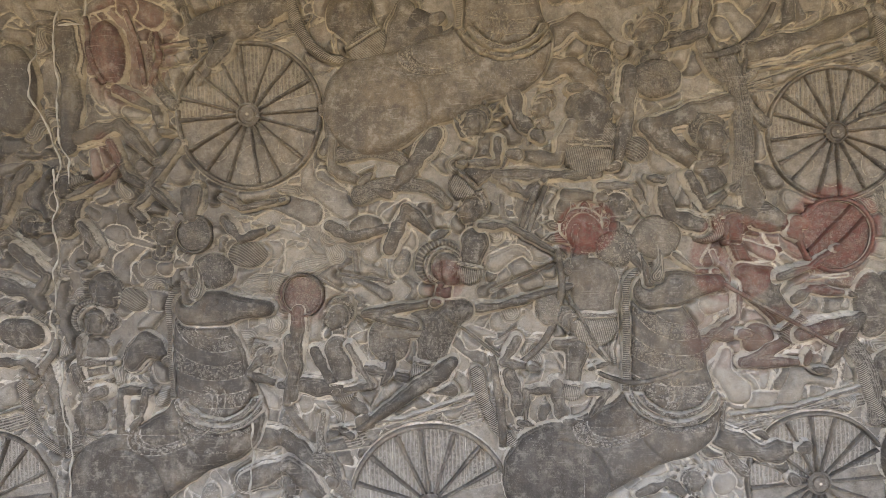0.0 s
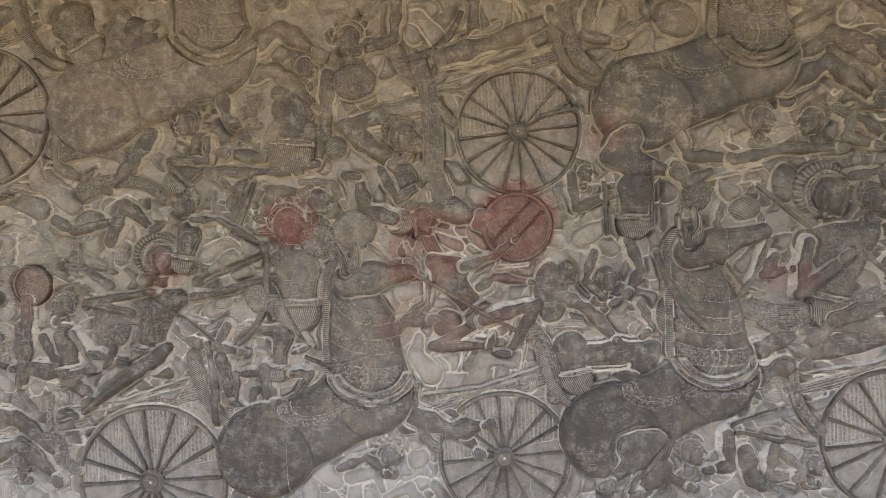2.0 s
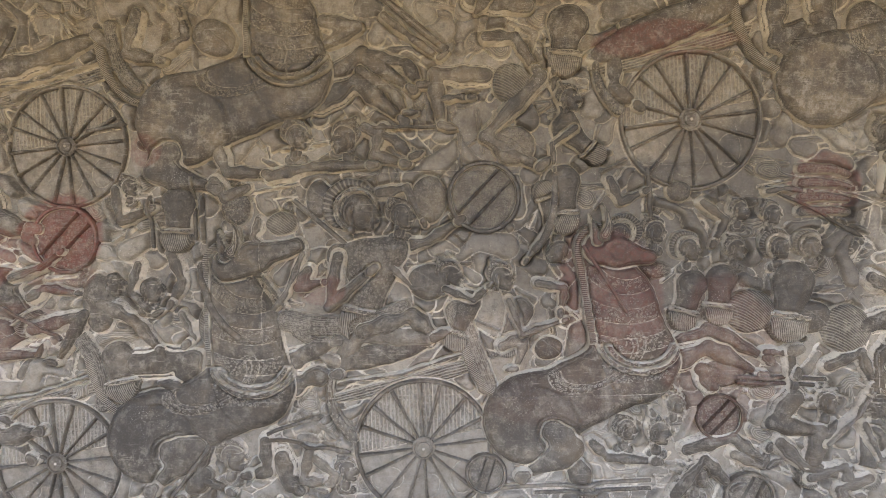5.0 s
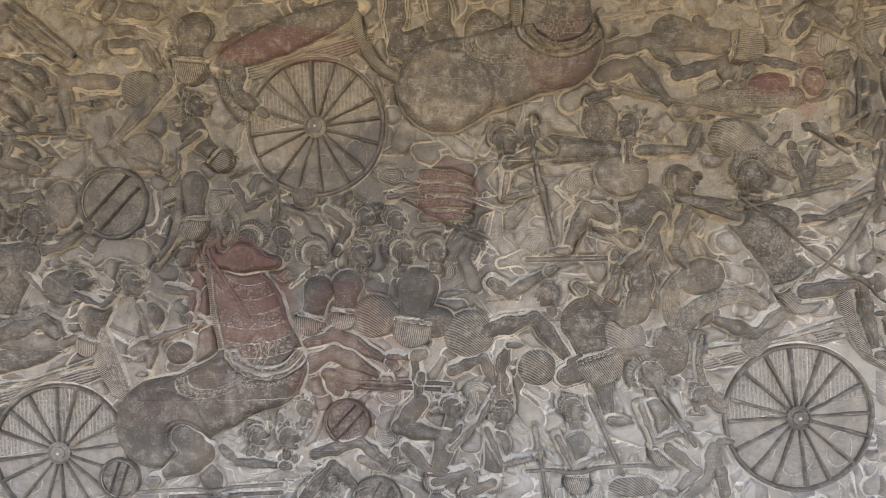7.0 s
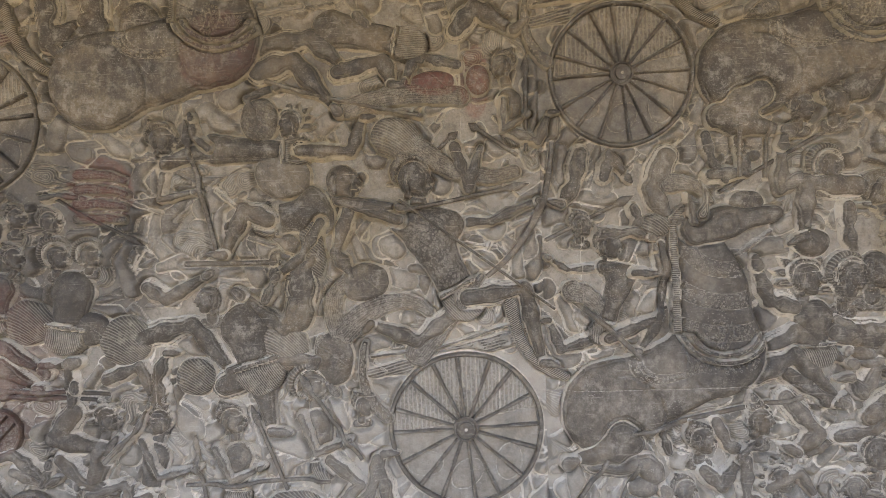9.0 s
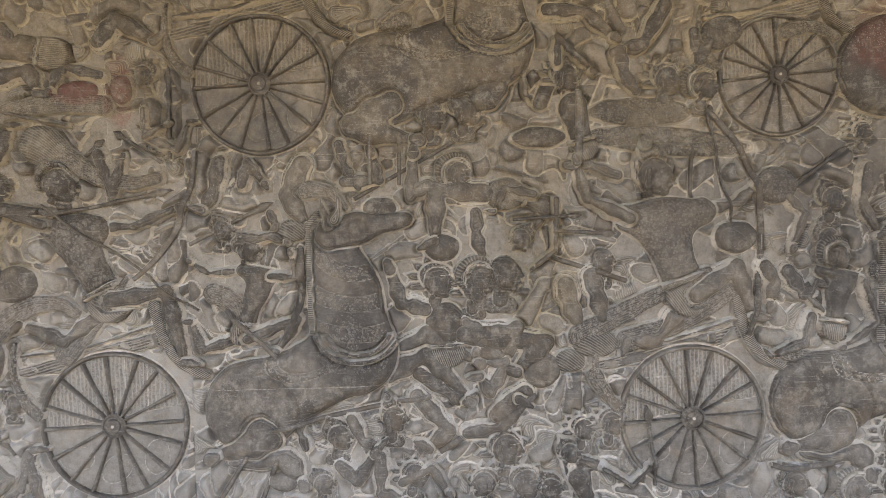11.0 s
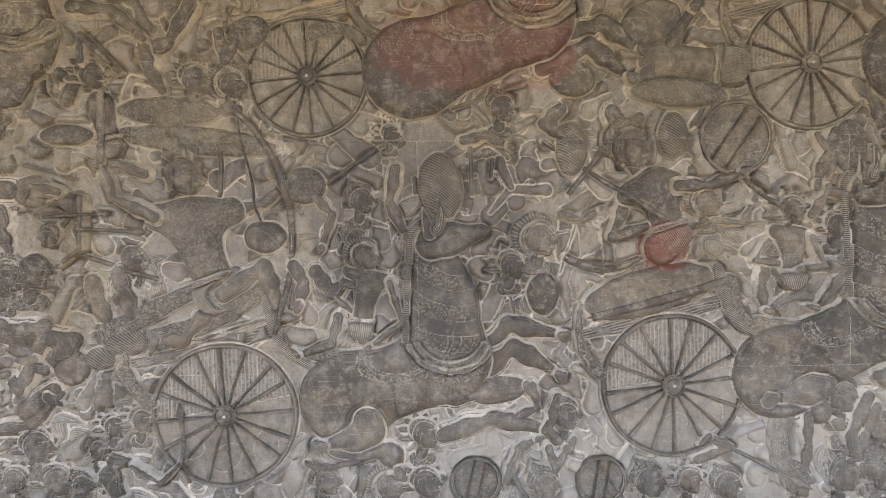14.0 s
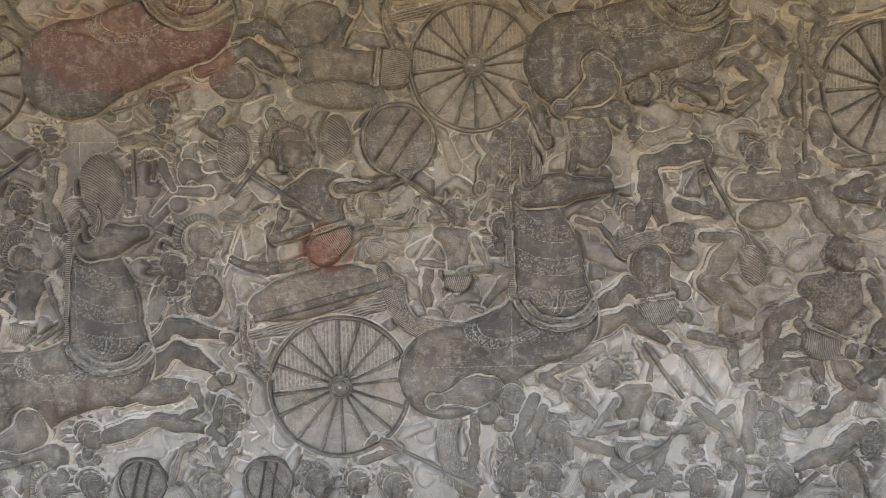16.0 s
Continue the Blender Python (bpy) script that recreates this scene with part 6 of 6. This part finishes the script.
head_only(5.358, 0.803, 0.065, 2, face=1)
head_only(5.448, 0.78, 0.0528, 1, face=1)
head_only(5.208, 0.806, 0.0568, 2, face=-1)
figure((5.512, 0.912, 0.0447), 1, (5.549, 0.819), (5.586, 0.715), (((5.492, 0.903), (5.527, 0.762), (5.601, 0.869)), ((5.631, 0.858), (5.73, 0.794), (5.809, 0.871))), (), cap=1)
spear((5.821, 0.782), (5.795, 1.07), 0.0101)
head_only(6.318, 0.777, 0.0609, 1, face=1)
head_only(6.542, 0.751, 0.0609, 3, face=1)
head_only(6.675, 0.762, 0.065, 2, face=1)
strand((6.442, 0.84), (6.461, 0.778), (6.429, 0.716), 0.0183, 0.0142)
head_only(6.672, 0.943, 0.0609, 2, face=1)
strand((6.238, 0.845), (6.36, 0.821), (6.442, 0.861), 0.0142, 0.0122)
limb_at((6.74, 0.941), (6.915, 0.999), (7.109, 0.954), 0.0528, 0.0304, end='foot')
limb_at((6.691, 1.082), (6.895, 1.089), (7.039, 1.117), 0.0568, 0.0284, end='foot')
boss(6.936, 1.098, 0.1218, 0.0528, 8)
limb_at((7.06, 1.116), (7.079, 1.033), (6.955, 0.984), 0.0284, 0.0203, end='hand')
limb_at((6.963, 0.766), (7.006, 0.89), (7.078, 0.919), 0.0284, 0.0183, end='hand')
head_only(7.182, 1.0, 0.0609, 1, face=1)
limb_at((7.151, 1.073), (7.119, 0.95), (7.181, 0.886), 0.0325, 0.0223, end='hand')
head_only(7.107, 0.746, 0.065, 1, face=1)
head_only(7.486, 0.75, 0.069, 1, face=1)
head_only(7.771, 0.731, 0.065, 1, face=1)
head_only(8.032, 0.737, 0.069, 1, face=1)
head_only(8.199, 0.763, 0.0812, 4, face=1)
head_only(8.197, 1.047, 0.069, 1, face=1)
head_only(8.324, 0.924, 0.0568, 1, face=1)
head_only(8.314, 0.777, 0.0568, 1, face=1)
head_only(7.635, 0.751, 0.0568, 2, face=1)
spear((7.304, 0.817), (7.406, 0.672), 0.0081, head=False)
spear((7.723, 0.899), (8.073, 0.719), 0.0101)
scarf((7.993, 1.014), (7.937, 0.911), (7.979, 0.795), 0.0406, 0.0365)
limb_at((8.062, 0.981), (8.062, 0.867), (8.048, 0.783), 0.0365, 0.0304, end='')
spear((6.984, 0.776), (7.045, 0.691), 0.0101)
limb_at((7.119, 0.887), (7.139, 0.804), (7.201, 0.906), 0.0284, 0.0203, end='hand')
limb_at((7.656, 0.834), (7.781, 0.873), (7.698, 0.916), 0.0325, 0.0223, end='foot')
limb_at((8.281, 1.05), (8.219, 0.905), (8.262, 0.799), 0.0447, 0.0244, end='foot')
figure((8.685, 2.165, 0.0577), -1, (8.83, 2.153), (9.007, 2.131), (((8.819, 2.123), (8.903, 2.101), (8.82, 2.153)),), (((9.007, 2.141), (9.111, 2.192), (9.007, 2.264)),), cap=3)
boss(8.882, 2.234, 0.07, 0.0577, 0)
boss(8.498, 1.983, 0.0824, 0.103, 0)
limb_at((8.426, 2.045), (8.446, 1.963), (8.425, 1.881), 0.033, 0.0247, end='')
limb_at((8.158, 2.007), (8.116, 1.905), (8.094, 1.824), 0.0371, 0.0227, end='hand')
limb_at((8.903, 1.948), (8.694, 1.899), (8.767, 1.65), 0.0618, 0.033, end='foot')
head_only(8.635, 1.714, 0.0494, 1, face=1)
spear((9.102, 1.573), (8.865, 1.999), 0.0124, head=False)
limb_at((8.809, 1.753), (8.955, 1.71), (8.913, 1.834), 0.0412, 0.0247, end='hand')
limb_at((8.694, 1.858), (8.694, 1.755), (8.673, 1.672), 0.0494, 0.0412, end='')
limb_at((9.049, 1.812), (9.323, 1.798), (9.451, 1.599), 0.0783, 0.0412, end='hand')
boss(9.134, 1.707, 0.1071, 0.0577, 8, top=0.03)
head_only(9.101, 1.925, 0.0577, 1, face=1)
limb_at((9.027, 2.264), (9.122, 2.181), (9.049, 2.1), 0.0412, 0.0247, end='hand')
limb_at((9.236, 2.262), (9.195, 2.119), (9.237, 2.037), 0.0371, 0.0247, end='hand')
spear((9.291, 1.902), (9.282, 2.221), 0.0103, head=False)
limb_at((9.364, 1.932), (9.428, 1.89), (9.554, 1.909), 0.0371, 0.0247, end='hand')
head_only(9.237, 1.995, 0.0536, 2, face=1)
boss(9.342, 2.015, 0.0494, 0.0824, 10)
limb_at((9.513, 1.827), (9.407, 1.787), (9.577, 1.743), 0.0453, 0.0288, end='foot')
limb_at((9.235, 2.446), (9.34, 2.404), (9.299, 2.303), 0.0412, 0.0227, end='hand')
limb_at((9.196, 1.955), (9.217, 1.872), (9.238, 1.81), 0.0494, 0.0371, end='')
scarf((8.61, 1.591), (8.777, 1.671), (8.84, 1.587), 0.033, 0.0206)
limb_at((8.444, 1.696), (8.527, 1.674), (8.61, 1.57), 0.0247, 0.0165, end='hand')
boss(8.819, 1.629, 0.0618, 0.0618, 0, dots=0.6)
limb_at((8.903, 1.628), (9.008, 1.626), (9.071, 1.521), 0.0371, 0.0206, end='hand')
figure((9.42, 1.562, 0.0865), 1, (9.41, 1.39), (9.348, 1.244), (((9.304, 1.434), (9.251, 1.309), (9.326, 1.244)), ((9.516, 1.451), (9.581, 1.324), (9.497, 1.199))), (((9.284, 1.245), (9.178, 1.226), (9.136, 1.121)), ((9.454, 1.2), (9.583, 1.155), (9.455, 1.073))), cap=0, top=0.034, wide=1.1)
limb_at((9.018, 1.605), (8.913, 1.461), (9.118, 1.328), 0.0659, 0.035, end='foot')
limb_at((9.118, 1.322), (9.093, 1.27), (9.025, 1.26), 0.0309, 0.0206, end='hand')
limb_at((9.008, 1.271), (8.987, 1.376), (8.976, 1.251), 0.0371, 0.0247, end='foot')
limb_at((9.262, 1.372), (9.173, 1.331), (9.152, 1.205), 0.0536, 0.0371, end='')
limb_at((9.135, 1.142), (9.327, 1.17), (9.349, 1.054), 0.0453, 0.0247, end='hand')
limb_at((9.456, 1.051), (9.36, 0.958), (9.243, 0.929), 0.0536, 0.0309, end='foot')
limb_at((9.478, 0.902), (9.382, 0.819), (9.222, 0.754), 0.0536, 0.0309, end='foot')
spear((9.244, 0.655), (9.479, 0.849), 0.0124, head=False)
limb_at((9.083, 1.038), (9.068, 0.911), (9.083, 0.8), 0.0453, 0.0268, end='foot')
limb_at((9.412, 1.158), (9.455, 1.073), (9.541, 1.028), 0.0618, 0.0412, end='')
head_only(9.161, 1.083, 0.0577, 2, face=1)
head_only(9.162, 0.93, 0.0659, 0, face=-1)
boss(9.092, 1.521, 0.0536, 0.0824, 20, hatch=1)
torso((8.714, 1.527), (8.735, 1.381), 0.0824, 0.07)
limb_at((8.86, 1.274), (9.008, 1.229), (9.03, 1.124), 0.0371, 0.0227, end='hand')
figure((8.549, 1.133, 0.0618), -1, (8.633, 1.026), (8.632, 0.858), (((8.692, 1.067), (8.713, 1.172), (8.671, 1.236)), ((8.576, 1.038), (8.481, 0.914), (8.639, 0.952))), (((8.586, 0.837), (8.397, 0.905), (8.417, 0.799)), ((8.649, 0.836), (8.754, 0.855), (8.712, 0.75))), cap=2, top=0.034)
spear((8.839, 1.033), (8.682, 1.246), 0.0124, head=False)
spear((8.962, 1.03), (8.829, 1.216), 0.0124, head=False)
head_only(8.765, 0.992, 0.0536, 1, face=1)
head_only(8.365, 0.916, 0.0659, 1, face=1)
limb_at((8.525, 1.228), (8.315, 1.127), (8.398, 1.073), 0.0371, 0.0247, end='foot')
head_only(8.333, 0.755, 0.07, 1, face=1)
head_only(8.505, 0.75, 0.0742, 0, face=1)
head_only(8.758, 0.731, 0.0577, 1, face=1)
head_only(8.903, 0.719, 0.07, 2, face=1)
head_only(9.013, 0.827, 0.0577, 1, face=1)
head_only(9.205, 0.712, 0.0742, 2, face=1)
head_only(9.463, 0.727, 0.0783, 2, face=1)
head_only(8.886, 0.905, 0.0536, 1, face=1)
limb_at((8.575, 0.806), (8.712, 0.728), (8.617, 0.684), 0.0412, 0.0247, end='hand')
spear((8.585, 0.774), (8.881, 0.947), 0.0103)
limb_at((8.881, 1.0), (8.987, 0.913), (9.041, 0.827), 0.0412, 0.0247, end='hand')
limb_at((9.009, 0.997), (8.945, 0.956), (8.881, 1.0), 0.033, 0.0206, end='hand')
limb_at((9.03, 0.657), (9.051, 0.763), (9.009, 0.849), 0.0371, 0.0227, end='foot')
head_only(9.349, 1.032, 0.0453, 1, face=1)
spear((9.545, 0.644), (9.458, 0.817), 0.0103)
boss(9.543, 0.858, 0.0536, 0.0824, 0, dots=0.4)
limb_at((8.314, 1.012), (8.271, 0.908), (8.25, 0.824), 0.0371, 0.0206, end='foot')
head_only(8.44, 1.051, 0.0494, 1, face=1)
limb_at((8.419, 1.052), (8.523, 0.966), (8.481, 0.882), 0.0371, 0.0227, end='foot')


# ---- the crowd between the large figures: too many small forms to count, worked in low relief out of the wall's face ----
def crowd(x0, x1, seed):
    rnd = random.Random(seed)
    w = Carving(x0, 0.64, x1, 2.84)
    w.h[:] = 0.002
    full = {k: v for k, v in (("x", w.x), ("z", w.z), ("h", w.h), ("edge", w.edge), ("dots", w.dots), ("hatch", w.hatch), ("wob", w.wob), ("phase", w.phase))}
    busy = raised[w.part] > 0.017
    rows, cols = w.x.shape
    for _ in range(int((x1 - x0) * 520)):
        x, z = rnd.uniform(x0, x1), rnd.uniform(0.66, 2.82)
        i, j = int((z - 0.64) / STEP), int((x - x0) / STEP)
        if busy[min(i, rows - 1), min(j, cols - 1)]:
            continue
        reach = int(0.26 / STEP)
        part = np.s_[max(i - reach, 0):i + reach, max(j - reach, 0):j + reach]
        w.x, w.z, w.wob = full["x"][part], full["z"][part], full["wob"][part]
        w.h, w.edge, w.dots, w.hatch, w.phase = full["h"][part], full["edge"][part], full["dots"][part], full["hatch"][part], full["phase"][part]
        w.rim = np.zeros(w.x.shape)
        a, n = rnd.uniform(0, math.pi), rnd.uniform(0.07, 0.16)
        kind, top = rnd.random(), rnd.uniform(0.014, 0.027)
        tone, ink = rnd.choice((0.0, 0.2, 0.5, 0.9)), rnd.choice((0.64, 0.72, 0.80, 0.95))
        q = (x + n * math.cos(a), z + n * math.sin(a))
        if kind < 0.58:
            turn = rnd.choice((-1.4, 1.4, 0.9, -0.9))
            e = (q[0] + 0.8 * n * math.cos(a + turn), q[1] + 0.8 * n * math.sin(a + turn))
            r = rnd.uniform(0.016, 0.040)
            w.add(w.soft(w.bar((x, z), q, r * 1.25, r * 0.8), w.bar(q, e, r * 0.85, 0.55 * r)), top, phase=tone, ink=ink)
        elif kind < 0.64:
            w.add(w.oval((x, z), rnd.uniform(0.04, 0.085), rnd.uniform(0.025, 0.05), math.degrees(a)), top, dots=rnd.choice((0, 0, 0.8)), phase=tone, ink=ink)
        elif kind < 0.87:
            w.add(w.path(bend((x, z), q, (x + n, z + rnd.uniform(-0.06, 0.06)), 6), 0.036, 0.009), top, hatch=rnd.choice((0, 0.8)), ink=ink)
        else:
            w.add(w.bar((x, z), (x + 1.5 * n * math.cos(a), z + 1.5 * n * math.sin(a)), 0.007, 0.006), top, 0.006, phase=tone, ink=ink)
        full["h"][part], full["edge"][part], full["dots"][part], full["hatch"][part], full["phase"][part] = w.h, w.edge, w.dots, w.hatch, w.phase
    w.x, w.z, w.h, w.edge, w.dots, w.hatch, w.phase = (full[k] for k in ("x", "z", "h", "edge", "dots", "hatch", "phase"))
    rows, cols = w.x.shape
    w.rim = np.zeros(w.x.shape)
    near = halo[w.part][:rows, :cols]
    w.h = np.where(busy, -0.02, np.maximum(w.h * (1 - 0.95 * np.clip(1.3 * near, 0, 1)), 0.001))
    ends = np.clip(np.minimum(w.x - w.x[0, 0], w.x[0, -1] - w.x) / 0.014, 0, 1)
    w.h = np.where(w.h > 0, 0.003 + (w.h - 0.003) * ends, w.h)
    w.edge = np.maximum(w.edge, 0.8 * near)
    return tagged(w.mesh("carved_crowd", LOW_RELIEF), "crowd of small carved limbs, cloths and weapons in low relief", "carving", kind="stuff")


for k in range(7):
    crowd(LEFT + 1.88 * k, LEFT + 1.88 * k + 1.88 + STEP, 11 + k)


# ---- the gallery that shuts the place in: floor, vault and ground are unseen, set for the light ----
def slab(name, x0, x1, y0, y1, z0, z1, material, label, category):
    bm = bmesh.new()
    bmesh.ops.create_cube(bm, size=1, matrix=Matrix.LocRotScale(((x0 + x1) / 2, (y0 + y1) / 2, (z0 + z1) / 2), None, (x1 - x0, y1 - y0, z1 - z0)))
    me = bpy.data.meshes.new(name)
    bm.to_mesh(me)
    bm.free()
    me.materials.append(material)
    return tagged(new(name, me), label, category, kind="structure")


slab("floor", -9, 15, -3.6, 0.0, -0.3, 0.0, FLOOR, "worn sandstone gallery floor", "floor")
# unseen roof, its edge placed to keep sky light off the upper wall
slab("ceiling", -9, 15, -2.85, 0.5, 3.28, 3.9, CEILING, "unseen dark sandstone gallery vault that shades the upper wall", "ceiling")
slab("wall_west", -9.4, -9, -3.2, 0.5, -0.3, 3.9, CEILING, "plain sandstone end wall", "wall")
slab("wall_east", 15, 15.4, -3.2, 0.5, -0.3, 3.9, CEILING, "plain sandstone end wall", "wall")
# unseen ground, added so that sunlight bounces back at the wall
slab("ground", -400, 400, -800, 60, -1.3, -1.0, LAWN, "unseen dry earth ground added in front of the gallery", "ground")

# ---- the wall behind the carving, laid in large blocks with tight joints ----
wall = slab("wall_north", -9, 15, 0.06, 0.5, -0.3, 3.28, GROUND, "carved grey sandstone wall laid in large blocks", "wall")
COURSES = (0.0, 0.52, 1.171, 1.996, 2.62, 3.28)


def block(x0, x1, z0, z1):
    """One stone of the wall: a dressed face with softened edges, its back sunk in the wall."""
    nx, nz = max(int((x1 - x0) / 0.035), 2), max(int((z1 - z0) / 0.035), 2)
    xs = np.concatenate([[x0, x0 + 0.0025], np.linspace(x0 + 0.02, x1 - 0.02, nx), [x1 - 0.0025, x1]])
    zs = np.concatenate([[z0, z0 + 0.0025], np.linspace(z0 + 0.02, z1 - 0.02, nz), [z1 - 0.0025, z1]])
    x, z = np.meshgrid(xs, zs)
    near = np.minimum(np.minimum(x - x0, x1 - x), np.minimum(z - z0, z1 - z))
    y = 0.0015 * np.sin(9 * x + 5 * z) + 0.001 * np.sin(23 * z - 17 * x)
    y = np.where(near < 0.001, 0.02, np.where(near < 0.004, 0.008, y + 0.006))
    n = x.shape[1]
    idx = np.arange(x.size).reshape(x.shape)
    quads = np.stack([idx[:-1, :-1], idx[:-1, 1:], idx[1:, 1:], idx[1:, :-1]], -1).reshape(-1, 4)
    me = bpy.data.meshes.new("stone_block")
    me.from_pydata(np.stack([x.ravel(), y.ravel(), z.ravel()], 1).tolist(), [], quads.tolist())
    edge = np.where(near.ravel() < 0.004, 0.9, 0.45)
    Carving.paint(me, x.ravel(), z.ravel(), np.stack([edge, 0 * edge, 0 * edge, 0 * edge], 1))
    me.materials.append(GROUND)
    ob = new("stone_block", me)
    ob.parent = wall
    return ob


rnd = random.Random(5)
for k in range(len(COURSES) - 1):
    x = -8.8 + rnd.uniform(0, 0.8)
    while x < 14.5:
        wide = rnd.uniform(0.9, 1.7)
        block(x + 0.0015, x + wide - 0.0015, COURSES[k] + 0.0015, COURSES[k + 1] - 0.0015)
        x += wide
